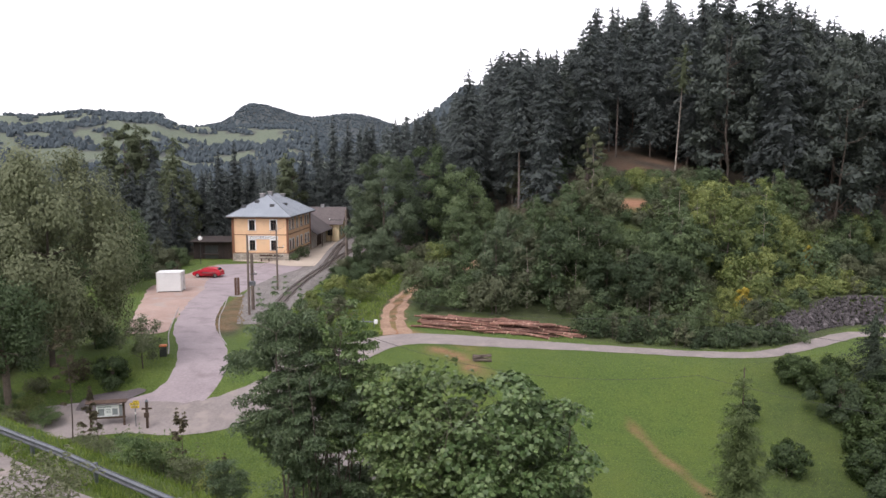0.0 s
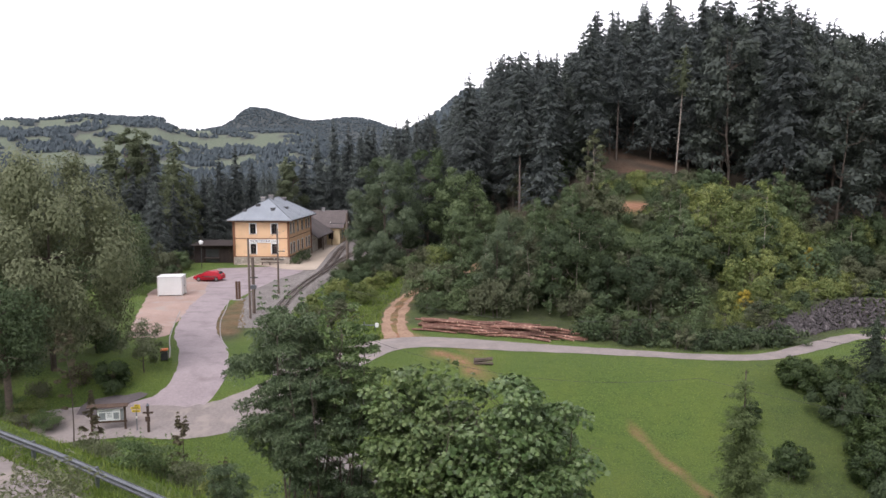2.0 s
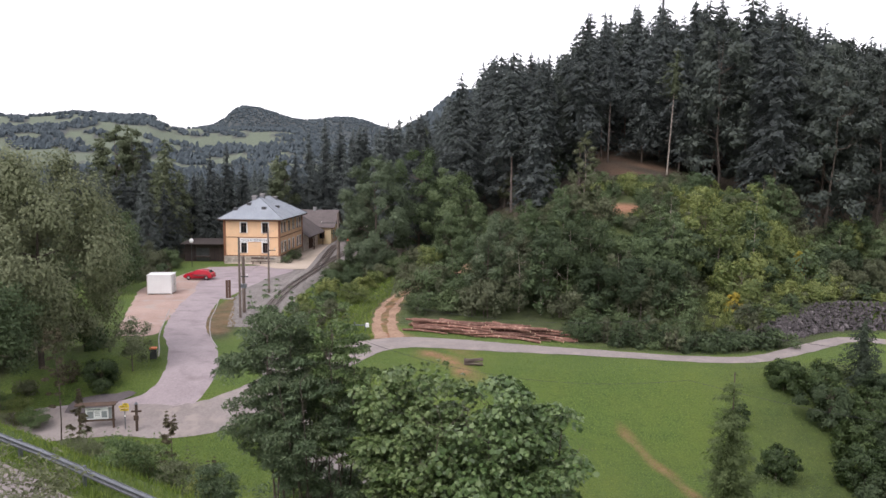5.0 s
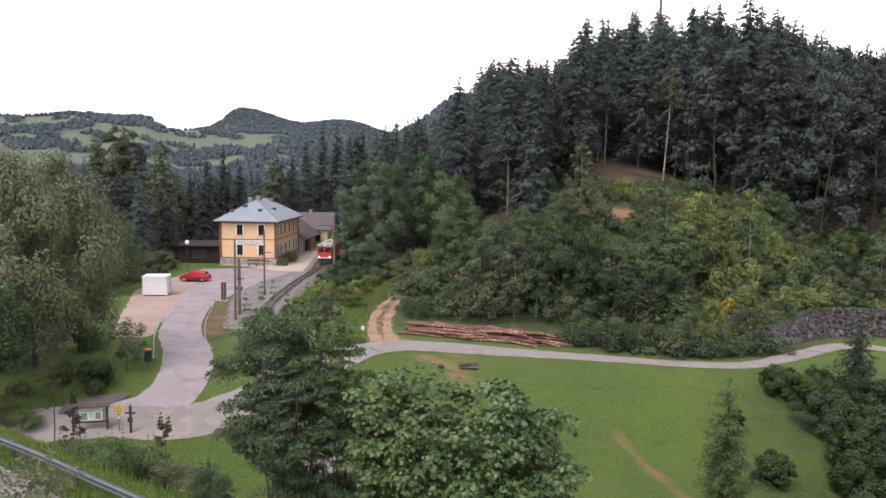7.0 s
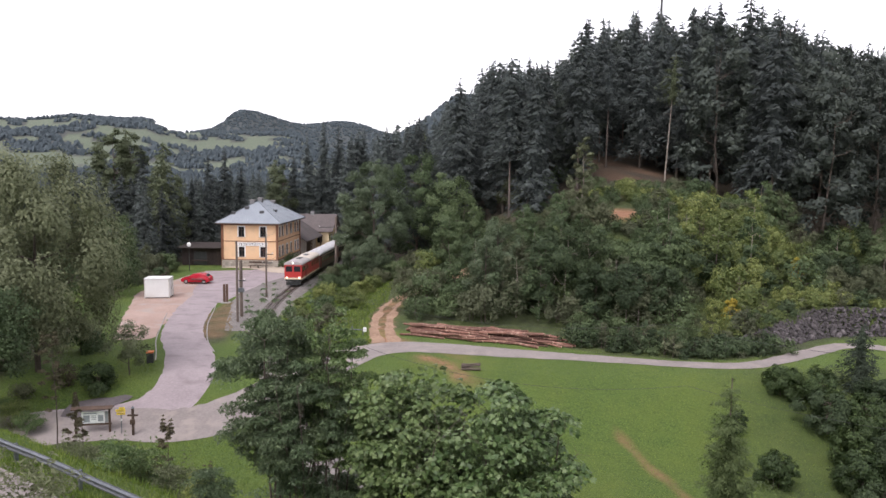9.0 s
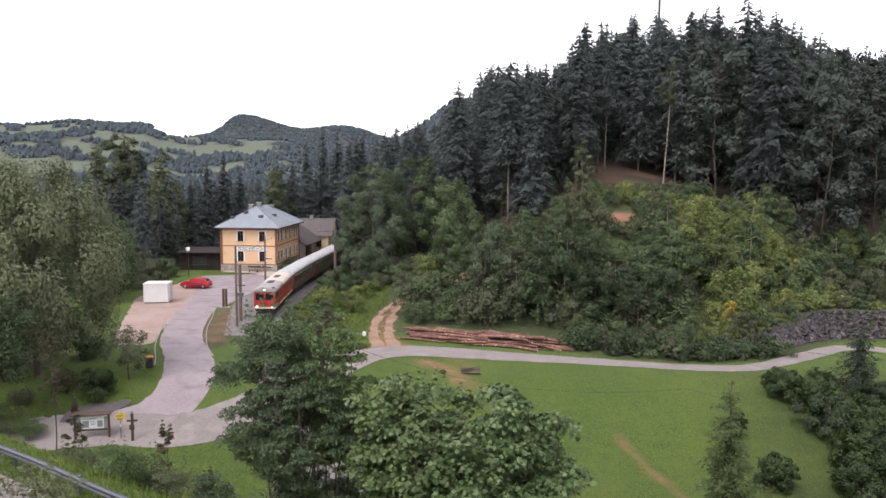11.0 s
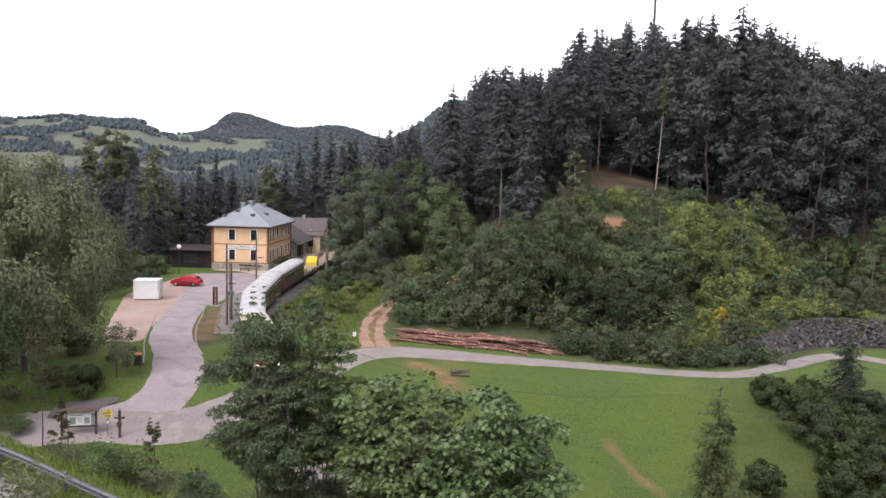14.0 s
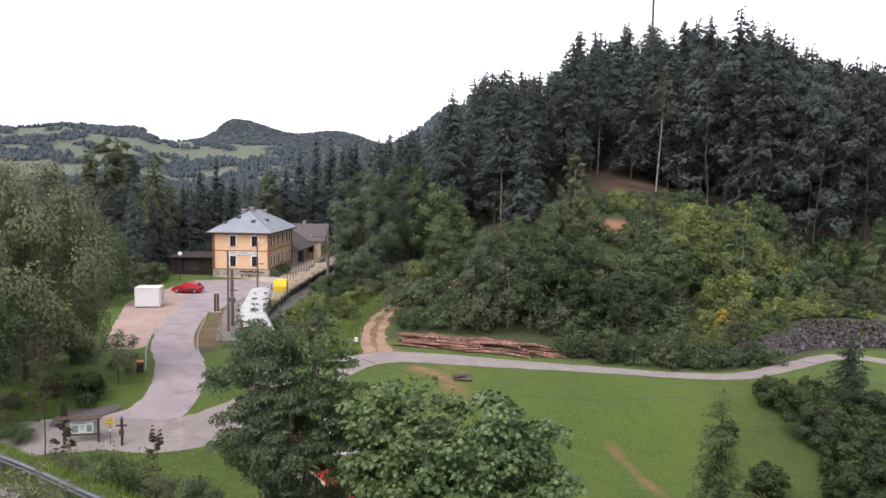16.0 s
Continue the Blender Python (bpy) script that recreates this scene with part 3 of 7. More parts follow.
def make_railway():
    beds = [(make_line(TRACK, "single narrow-gauge track on grey ballast", 1), TRACK), (make_line(SIDING, "siding track on grey ballast joining the main line", 2), SIDING)]
    me = sleeper_mesh()
    for bed, line in beds:
        s = np.concatenate([[0], np.cumsum(np.hypot(*np.diff(line[:, :2], axis=0).T))])
        for d in np.arange(0.5, s[-1], 0.66):
            x, y = np.interp(d, s, line[:, 0]), np.interp(d, s, line[:, 1])
            x2, y2 = np.interp(d + 0.3, s, line[:, 0]), np.interp(d + 0.3, s, line[:, 1])
            if not 58 < y < 152:
                continue
            ob = new("sleeper", me)
            ob.parent = bed
            ob.location, ob.rotation_euler = (x, y, track_z(x, y)), (0, 0, math.atan2(y2 - y, x2 - x) + math.pi / 2)
    # loose stones on the slope between lane and track
    rng = np.random.default_rng(8)
    v, f, n = [], [], 0
    for _ in range(5200):
        y = 78 + 48 * rng.random() ** 1.1
        edge = np.interp(y, [78, 90, 100, 112, 126], [-21.4, -24.0, -24.3, -22.6, -20.6])
        x = edge + (-17.0 - edge) * rng.random()
        d = abs(x - np.interp(-y, -TRACK[:, 1], TRACK[:, 0]))
        if d < 0.6:
            continue
        z = land_z(x, y) + (0.42 * float(smooth((y - 86) / 20)) * float(smooth((2.4 - d) / 1.2)))
        r = 0.05 + 0.10 * rng.random() ** 2
        t = rng.random() * 6.28
        base = [(x + r * math.cos(t + k * 1.57), y + r * math.sin(t + k * 1.57), z - 0.02) for k in range(4)]
        v += base + [(x + rng.normal() * r * 0.3, y + rng.normal() * r * 0.3, z + r * (0.6 + 0.6 * rng.random()))]
        f += [(n + k, n + (k + 1) % 4, n + 4) for k in range(4)]
        n += 5
    tagged(sheet_mesh("ballast_stones", v, f, BALLASTSTONE), "loose grey ballast stones beside the track", "stones", kind="stuff")


make_railway()
make_yard("ballast_slope", [(-20.6, 78), (-23.2, 88), (-24.9, 95), (-25.6, 104), (-24.6, 113), (-22.0, 122), (-18.2, 124), (-18.4, 112), (-18.8, 100), (-18.9, 88), (-18.6, 79)], 0.02, BALLAST, "grey stony strip between the lane and the track", 0.3)


# kerbs of the lane: single stones
def make_kerb(points, label):
    line = glide(points, 0.95)
    me = bpy.data.meshes.new("kerb_stone")
    bm = box(-0.47, 0.47, -0.05, 0.05, -0.1, 0.11, 0.015)
    bm.to_mesh(me)
    bm.free()
    me.materials.append(KERB)
    kerb = tagged(new("kerb"), label, "kerb", kind="structure")
    for a, b in zip(line, line[1:]):
        ob = new("kerb_stone", me)
        ob.parent = kerb
        m = (a + b) / 2
        ob.location, ob.rotation_euler = (m[0], m[1], land_z(*m) - 0.03), (0, 0, math.atan2(b[1] - a[1], b[0] - a[0]))


make_kerb([(-26.6, 93.5), (-25.4, 88), (-24.0, 81), (-21.8, 73.5), (-19.9, 69)], "pale concrete kerb on the lane's track side")
make_kerb([(-30.4, 87), (-28.6, 80), (-26.8, 73.5), (-25.0, 68.5), (-24.0, 65.5)], "pale concrete kerb beside the gravel forecourt")
# ---- plants ----
def conifer_arrays(height, radius, base, seed, drop=0.35, ragged=0.25, spacing=0.5, per=6, twig=0.34, dense=9.0, taper=0.72, core=0.34):
    """Crown of a spruce or larch: whorls of drooping boughs, each a flat pad of small hanging sprays."""
    rng = np.random.default_rng(seed)
    bear, root, reach, frac = [], [], [], []
    z, lop = base, rng.random() * 6.28
    while z < height - 0.3:
        f = (z - base) / (height - base)
        full = radius * (1 - f) ** taper * (0.6 + 0.4 * min(1, f / 0.12 + 0.25)) + 0.18
        side = rng.random() * 6.283
        for k in range(per if f < 0.8 else max(4, per - 2)):
            a = side + 6.283 * k / per + rng.normal() * 0.35
            long = full * (1 + ragged * rng.normal() + 0.22 * math.sin(z * 0.9 + lop) * math.cos(a - lop * 2))
            if long > 0.12:
                bear.append(a), root.append(z + rng.normal() * 0.25), reach.append(long), frac.append(f)
        z += spacing * (0.75 + 0.5 * rng.random()) * (1 - 0.4 * f)
    bear, root, reach, frac = (np.array(q) for q in (bear, root, reach, frac))
    counts = np.maximum(5, (dense * reach).astype(int))
    i = np.repeat(np.arange(len(bear)), counts)
    m = len(i)
    a, long, f = bear[i], reach[i], frac[i]
    out = np.stack([np.cos(a), np.sin(a), np.zeros(m)], 1)
    across = np.stack([-np.sin(a), np.cos(a), np.zeros(m)], 1)
    t = rng.random(m) ** 0.65
    lat = rng.normal(size=m) * 0.24 * long * (1.1 - 0.75 * t)
    dip = (drop * (0.6 + 0.6 * rng.random(len(bear))))[i] - 0.5 * f * drop
    pos = out * (long * t)[:, None] + across * lat[:, None]
    pos[:, 2] += root[i] - dip * long * t ** 1.4 - 0.45 * np.abs(lat) + rng.normal(size=m) * 0.05 * long
    size = (twig * (0.6 + 0.8 * rng.random(m)) * (0.45 + 0.55 * np.minimum(1, long)))[:, None]
    way = out * (0.55 + 0.4 * rng.random((m, 1))) + across * (np.sign(lat) * (0.3 + 0.6 * rng.random(m)))[:, None]
    way[:, 2] -= 0.15 + 0.65 * rng.random(m)
    way /= np.linalg.norm(way, axis=1)[:, None]
    face = out * 0.7 + rng.normal(size=(m, 3)) * 0.4
    face[:, 2] += 0.8
    wide = np.cross(face, way)
    wide *= size * 0.34 / np.linalg.norm(wide, axis=1)[:, None]
    v = np.stack([pos - way * size * 0.4 + wide, pos - way * size * 0.4 - wide, pos + way * size * 0.7], 1).reshape(-1, 3)
    faces = np.arange(m * 3).reshape(-1, 3).tolist()
    verts = [v]
    n = len(v)
    tip = []
    for a in (0.3, 2.4, 4.5):
        g = 0.3 * twig
        tip += [(0, 0, height + 0.2), (g * math.cos(a), g * math.sin(a), height - 1.0), (g * math.cos(a + 1.6), g * math.sin(a + 1.6), height - 1.1)]
        faces.append((n, n + 1, n + 2))
        n += 3
    verts.append(np.array(tip))
    # the dense inner foliage
    rings, sides = 9, 6
    inner = []
    for i in range(rings):
        f = i / rings
        r = core * radius * (1 - f) ** 0.85 * (0.55 + 0.45 * min(1, f / 0.15 + 0.3))
        for k in range(sides):
            b = 6.283 * k / sides + 0.4 * i
            g = r * (0.55 + 0.75 * rng.random())
            inner.append((g * math.cos(b), g * math.sin(b), base + f * (height - base) + rng.normal() * 0.25))
    for i in range(rings - 1):
        for k in range(sides):
            a, b = n + i * sides + k, n + i * sides + (k + 1) % sides
            faces += [(a, b, a + sides), (b, b + sides, a + sides)]
    verts.append(np.array(inner))
    return np.concatenate(verts), faces


def lobed_leaves(rng, height, clear, radius, leaves, leaf, lobes, peak=0.2, hang=0.0, uneven=0.3):
    """Leaves of a broad crown: large lobes, each of several clumps, each leaf one triangle that faces out of its clump."""
    ts = np.linspace(0.02, 0.98, 60)
    width = lambda q: (1 - peak) * np.sqrt(np.maximum(0.0, 1 - (2 * q - 1) ** 2)) ** 0.9 + peak * (1 - q) ** 0.8 * np.minimum(1.0, q / 0.15 + 0.45)
    share = np.cumsum(width(ts) + 0.12)
    t = np.interp((np.arange(lobes) + 0.2 + 0.6 * rng.random(lobes)) / lobes * share[-1], share, ts)
    w = width(t)
    a = np.arange(lobes) * 2.39996 + rng.normal(size=lobes) * 0.4
    out = np.stack([np.cos(a), np.sin(a), np.zeros(lobes)], 1)
    size = radius * (0.46 + 0.20 * rng.random(lobes)) * math.sqrt(13 / (lobes + 3)) * (0.55 + 0.45 * w)
    off = np.maximum(0.0, radius * w * (1 + uneven * 0.5 * rng.normal(size=lobes)) - size * 0.62)
    centre = out * off[:, None]
    centre[:, 2] = np.clip(clear + t * (height - clear), clear + 0.6 * size, height - 0.75 * size)
    k = 8
    li = np.repeat(np.arange(lobes), k)
    d = rng.normal(size=(lobes * k, 3)) + out[li] * 0.75
    d[:, 2] += 0.35
    d /= np.linalg.norm(d, axis=1)[:, None]
    sub = centre[li] + d * (size[li] * (0.45 + 0.40 * rng.random(lobes * k)))[:, None]
    sr = size[li] * (0.42 + 0.30 * rng.random(lobes * k))
    share = sr ** 2 / np.sum(sr ** 2)
    si = np.repeat(np.arange(lobes * k), np.maximum(3, (leaves * share).astype(int)))
    m = len(si)
    p = rng.normal(size=(m, 3))
    p /= np.linalg.norm(p, axis=1)[:, None]
    p *= (rng.random(m) ** 0.42)[:, None]
    stretch = np.array([1 - 0.3 * hang, 1 - 0.3 * hang, 0.72 + 0.9 * hang])
    pos = sub[si] + p * stretch * sr[si][:, None]
    pos[:, 2] -= hang * 0.5 * sr[si] * rng.random(m) ** 2
    nrm = rng.normal(size=(m, 3)) * 0.42 + p * 0.9 + d[si] * 0.5 + out[li][si] * 0.3
    nrm[:, 2] += 0.35
    nrm /= np.linalg.norm(nrm, axis=1)[:, None]
    way = rng.normal(size=(m, 3)) * (1 - 0.6 * hang)
    way[:, 2] -= 0.3 + 1.5 * hang
    a = np.cross(nrm, np.cross(way, nrm))
    a /= np.linalg.norm(a, axis=1)[:, None]
    b = np.cross(nrm, a)
    s = leaf * (0.65 + 0.7 * rng.random(m))[:, None]
    wide = s * (0.38 + 0.2 * rng.random(m))[:, None]
    v = np.stack([pos - a * s * 0.6 + b * wide, pos - a * s * 0.5 - b * wide, pos + a * s], 1).reshape(-1, 3)
    return v, np.arange(m * 3).reshape(-1, 3).tolist()


def limb_mesh(bm, p, way, long, r, depth, rng, ends, spread=0.6):
    """A tapered limb that bends and forks."""
    steps = 3
    q = Vector(p)
    w = Vector(way).normalized()
    r0 = r
    for i in range(steps):
        nxt = q + w * (long / steps)
        r1 = r * (1 - 0.55 * (i + 1) / steps)
        add_rod(bm, q, nxt + w * 0.01, r0, r1, 6 if r > 0.05 else 4)
        q, r0 = nxt, r1
        w = (w + Vector(rng.normal(size=3).tolist()) * 0.16 + Vector((0, 0, 0.08))).normalized()
        if depth > 0 and i:
            for _ in range(2):
                side = (w + Vector(rng.normal(size=3).tolist()) * spread).normalized()
                limb_mesh(bm, q, side, long * 0.6, r0 * 0.7, depth - 1, rng, ends, spread)
    ends.append(q.copy())


def broad_tree(name, m, height, radius, clear, leaf, leaves, mats, label, seed, peak=0.2, stems=1, clumps=60, trunk_r=None, lumpy=0.28, hang=0.0, category="tree", group=""):
    """A broad-leaved tree or bush: forking trunk and a lumpy crown with gaps."""
    rng = np.random.default_rng(seed)
    ob = thing(name, m, label, category, group)
    trunk_r = trunk_r or height * 0.012
    bm, ends = bmesh.new(), []
    for s in range(stems):
        a = rng.random() * 6.28
        off = Vector((math.cos(a), math.sin(a), 0)) * (0.12 * radius if stems > 1 else 0)
        lean = Vector((math.cos(a) * 0.25, math.sin(a) * 0.25, 1)) if stems > 1 else Vector((rng.normal() * 0.04, rng.normal() * 0.04, 1))
        top = off + lean.normalized() * max(clear, 0.15 * height)
        add_rod(bm, off - Vector((0, 0, 0.4)), top, trunk_r * 1.25, trunk_r, 8)
        mid = top
        for i in range(4):
            up = mid + Vector((rng.normal() * 0.05 * radius, rng.normal() * 0.05 * radius, (height * 0.9 - top.z) / 4))
            add_rod(bm, mid, up, trunk_r * (1 - i * 0.22), trunk_r * (0.78 - i * 0.22), 6)
            for _ in range(2 if stems == 1 else 1):
                b = rng.random() * 6.28
                limb_mesh(bm, mid, Vector((math.cos(b), math.sin(b), 0.55 - 0.1 * i)), radius * (0.62 - 0.09 * i), trunk_r * 0.5, 1 if category == "tree" and height > 7 else 0, rng, ends)
            mid = up
    part("trunk", bm, mats[1], ob)
    v, f = lobed_leaves(rng, height, clear, radius, leaves, leaf, max(9, clumps // 4), peak, hang, lumpy)
    v[:, 2] = np.maximum(v[:, 2], 0.05)
    sheet_mesh("crown", v, f, mats[0], ob)
    return ob


def conifer(name, m, height, radius, base, mats, label, seed, drop=0.35, group="", ragged=0.25, spacing=0.50, per=6, twig=0.34, dense=9.0, taper=0.72, trunk_r=None):
    ob = thing(name, m, label, "tree", group)
    r = trunk_r or 0.006 * height + 0.04
    bm = bmesh.new()
    add_rod(bm, (0, 0, -0.8), (0, 0, height * 0.5), r, r * 0.62, 8)
    add_rod(bm, (0, 0, height * 0.5), (0, 0, height), r * 0.62, 0.02, 8)
    rng = np.random.default_rng(seed)
    for i in range(10):
        z, a = base * (0.35 + 0.65 * rng.random()), rng.random() * 6.28
        d = 0.5 + rng.random()
        add_rod(bm, (0, 0, z), (math.cos(a) * d, math.sin(a) * d, z - 0.2), 0.03, 0.01, 4)
    part("trunk", bm, mats[1], ob)
    v, f = conifer_arrays(height, radius, base, seed, drop, ragged, spacing, per, twig, dense, taper)
    sheet_mesh("crown", v, f, mats[0], ob)
    return ob


def stand(x, y, turn=0.0, scale=1.0, sink=0.0):
    return Matrix.Translation((x, y, land_z(x, y) - sink)) @ Matrix.Rotation(turn, 4, "Z") @ Matrix.Scale(scale, 4)


def plant_copy(ob, x, y, turn, scale, tall=1.0):
    c = copy_thing(ob, Matrix.Identity(4))
    c.location, c.rotation_euler, c.scale = (x, y, land_z(x, y)), (0, 0, turn), (scale, scale, scale * tall)
    return c


# ---- the station ----
CHIMNEY = material("grey_chimney_render", (0.17, 0.17, 0.175), (0.27, 0.265, 0.265), 0.9, 8, 1, 0.3)
BLACKMETALROOF = material("dark_roof_metal", (0.05, 0.05, 0.055), (0.09, 0.09, 0.095), 0.5, 9, 1, 0.1)


def make_window(parent, x, z, w, h, face, name="window"):
    """One sash window set in a wall; face(u, d, z) gives the wall's place d metres proud of it."""
    def block(nm, u0, u1, d0, d1, z0, z1, mat, par, label=""):
        bm = bmesh.new()
        p = [face(u, d, zz) for u in (u0, u1) for d in (d0, d1) for zz in (z0, z1)]
        vs = [bm.verts.new(q) for q in p]
        for f in ((0, 1, 3, 2), (4, 6, 7, 5), (0, 4, 5, 1), (2, 3, 7, 6), (0, 2, 6, 4), (1, 5, 7, 3)):
            bm.faces.new([vs[i] for i in f])
        bmesh.ops.recalc_face_normals(bm, faces=bm.faces)
        return part(nm, bm, mat, par, label)

    win = block(name, x - w / 2, x + w / 2, -0.16, -0.12, z, z + h, GLASS, parent, "dark glazed sash window with pale surround")
    s = 0.17
    block("surround", x - w / 2 - s, x - w / 2, -0.14, 0.045, z - 0.05, z + h + s, WHITE, win)
    block("surround", x + w / 2, x + w / 2 + s, -0.14, 0.045, z - 0.05, z + h + s, WHITE, win)
    block("surround", x - w / 2, x + w / 2, -0.14, 0.042, z + h, z + h + s, WHITE, win)
    block("sill", x - w / 2 - s - 0.05, x + w / 2 + s + 0.05, -0.14, 0.12, z - 0.12, z - 0.05, KERB, win)
    for a, b in ((x - w / 2, x - w / 2 + 0.07), (x + w / 2 - 0.07, x + w / 2), (x - 0.035, x + 0.035)):
        block("frame", a, b, -0.12, -0.06, z - 0.05, z + h, FRAMEBROWN, win)
    for a, b in ((z - 0.05, z + 0.03), (z + h * 0.66, z + h * 0.66 + 0.07), (z + h - 0.07, z + h)):
        block("frame", x - w / 2 + 0.07, x + w / 2 - 0.07, -0.118, -0.065, a, b, FRAMEBROWN, win)
    return win


def wall_with_holes(u0, u1, z0, z1, holes, face, thick, bm):
    """A wall panel with real openings."""
    us = sorted({u0, u1, *[h[0] for h in holes], *[h[1] for h in holes]})
    zs = sorted({z0, z1, *[h[2] for h in holes], *[h[3] for h in holes]})
    for a, b in zip(us, us[1:]):
        for c, d in zip(zs, zs[1:]):
            um, zm = (a + b) / 2, (c + d) / 2
            if any(h[0] < um < h[1] and h[2] < zm < h[3] for h in holes):
                continue
            for dep in (0.0, -thick):
                bm.faces.new([bm.verts.new(face(*q)) for q in ((a, dep, c), (b, dep, c), (b, dep, d), (a, dep, d))])
    for h in holes:
        for (ua, za), (ub, zb) in (((h[0], h[2]), (h[1], h[2])), ((h[1], h[2]), (h[1], h[3])), ((h[1], h[3]), (h[0], h[3])), ((h[0], h[3]), (h[0], h[2]))):
            bm.faces.new([bm.verts.new(face(*q)) for q in ((ua, 0, za), (ub, 0, zb), (ub, -thick, zb), (ua, -thick, za))])
    bmesh.ops.remove_doubles(bm, verts=bm.verts, dist=0.001)
    bmesh.ops.recalc_face_normals(bm, faces=bm.faces)


HOUSE_W, HOUSE_L, PLINTH, WALL_TOP = 9.3, 15.5, 1.35, 7.40


def make_station():
    w, l = HOUSE_W, HOUSE_L
    house = thing("station_building", pose(-25.9, 127.4, 0.0, 0, 0, -3.9), "two-storey yellow station house with grey sheet-metal hip roof", "station")
    front = lambda u, d, z: (u - w, -d, z)
    right = lambda u, d, z: (d, u, z)
    left = lambda u, d, z: (-w - d, u, z)
    back = lambda u, d, z: (u - w, l + d, z)
    front_win = [(3.25, 1.85), (6.9, 1.85), (3.25, 5.2), (6.9, 5.2)]
    side_win = [(u, z) for z in (1.85, 5.2) for u in (1.5, 3.4, 6.2, 9.0, 12.0, 14.0)]
    for nm, span, fc, wins, ww in (("wall_front", w, front, front_win, 0.98), ("wall_track_side", l, right, side_win, 0.95), ("wall_far", w, back, [], 1), ("wall_yard_side", l, left, side_win, 0.95)):
        bm = bmesh.new()
        ins = 0 if nm in ("wall_front", "wall_far") else 0.3
        wall_with_holes(ins, span - ins, PLINTH, WALL_TOP, [(u - ww / 2, u + ww / 2, z - 0.12, z + 1.62) for u, z in wins], fc, 0.3, bm)
        wall = part("wall", bm, YELLOW, house, "yellow rendered wall")
        for u, z in wins:
            make_window(wall, u, z, ww, 1.62, fc)
    # plinth of rubble stone
    part("plinth", box(-w - 0.10, 0.10, -0.10, l + 0.10, -0.5, PLINTH - 0.08), MORTAR, house, "grey rubble-stone plinth")
    part("plinth_cap", box(-w - 0.16, 0.16, -0.16, l + 0.16, PLINTH - 0.08, PLINTH + 0.03, 0.02), TRIMRED, house, "red-brown plinth moulding")
    # red-brown string course and corner strips
    for z0, z1, d in ((4.34, 4.46, 0.07), (WALL_TOP - 0.32, WALL_TOP - 0.02, 0.09)):
        part("band", box(-w - d, d, -d, 0.005, z0, z1), TRIMRED, house)
        part("band", box(0.003, d, 0.006, l + d, z0, z1), TRIMRED, house)
        part("band", box(-w - d, -w - 0.003, 0.006, l + d, z0, z1), TRIMRED, house)
    for x in (-w, 0.0):
        for y in (0.0, l):
            part("corner_strip", box(x - 0.09 if x else x - 0.22, x + 0.22 if x else x + 0.09, y - 0.085 if not y else y - 0.22, y + 0.22 if not y else y + 0.085, PLINTH + 0.03, WALL_TOP), TRIMRED, house)
    # roof
    o, ez, rz = 0.85, WALL_TOP + 0.02, WALL_TOP + 3.35
    a, b, c, d = (-w - o, -o), (o, -o), (o, l + o), (-w - o, l + o)
    half = (w + 2 * o) / 2
    r0, r1 = (-w / 2, -o + half), (-w / 2, l + o - half)
    part("soffit", box(-w - o, o, -o, l + o, ez - 0.14, ez), FRAMEBROWN, house, "dark wooden eaves")

    def roof_plane(nm, e0, e1, top0, top1):
        bm = bmesh.new()
        p = [Vector((*e0, ez)), Vector((*e1, ez)), Vector((*top1, rz))] + ([Vector((*top0, rz))] if top0 != top1 else [])
        f = bm.faces.new([bm.verts.new(q) for q in p])
        bmesh.ops.recalc_face_normals(bm, faces=bm.faces)
        bm.normal_update()
        if f.normal.z < 0:
            f.normal_flip()
        ex = bmesh.ops.extrude_face_region(bm, geom=[f])
        bmesh.ops.translate(bm, verts=[v for v in ex["geom"] if isinstance(v, bmesh.types.BMVert)], vec=(0, 0, 0.12))
        bmesh.ops.recalc_face_normals(bm, faces=bm.faces)
        plane = part(nm, bm, SHEET, house, "grey standing-seam metal roof")
        # standing seams
        edge = p[1] - p[0]
        k = int(edge.length / 0.62)
        apex = p[2] if top0 == top1 else None
        for i in range(1, k):
            s = p[0] + edge * (i / k)
            t = i / k
            if top0 == top1:
                g = min(t, 1 - t) * 2
                e = s + ((apex - (p[0] + p[1]) / 2)) * g
            else:
                run = (p[3] - p[0]).dot(edge.normalized()) / edge.length
                g = min(1, t / run, (1 - t) / run)
                inward = (p[3] - p[0]) - edge.normalized() * (p[3] - p[0]).dot(edge.normalized())
                e = s + inward * g
            if (e - s).length > 0.4:
                part("seam", rod(s + Vector((0, 0, 0.13)), e + Vector((0, 0, 0.13)), 0.022, None, 4), SHEET, plane)
        return plane

    roof_plane("roof_plane", a, b, r0, r0)
    roof_plane("roof_plane", b, c, r0, r1)
    roof_plane("roof_plane", c, d, r1, r1)
    roof_plane("roof_plane", d, a, r1, r0)
    for e, t in ((a, r0), (b, r0), (c, r1), (d, r1)):
        part("hip_cap", rod((*e, ez + 0.13), (*t, rz + 0.15), 0.06, None, 6), GALV, house)
    part("ridge_cap", rod((*r0, rz + 0.15), (*r1, rz + 0.15), 0.07, None, 6), GALV, house)
    for x, y, up in ((-w / 2 - 0.75, 4.3, 0.3), (-w / 2 + 0.1, 6.0, 0.6), (-w / 2 + 0.9, 11, -0.05)):
        ch = part("chimney", box(x - 0.38, x + 0.38, y - 0.36, y + 0.36, rz - 1.8, rz + up, 0.02), CHIMNEY, house, "grey masonry chimney")
        part("chimney_cap", box(x - 0.46, x + 0.46, y - 0.44, y + 0.44, rz + up, rz + up + 0.1, 0.02), KERB, ch)
    rise = (rz - ez) / half
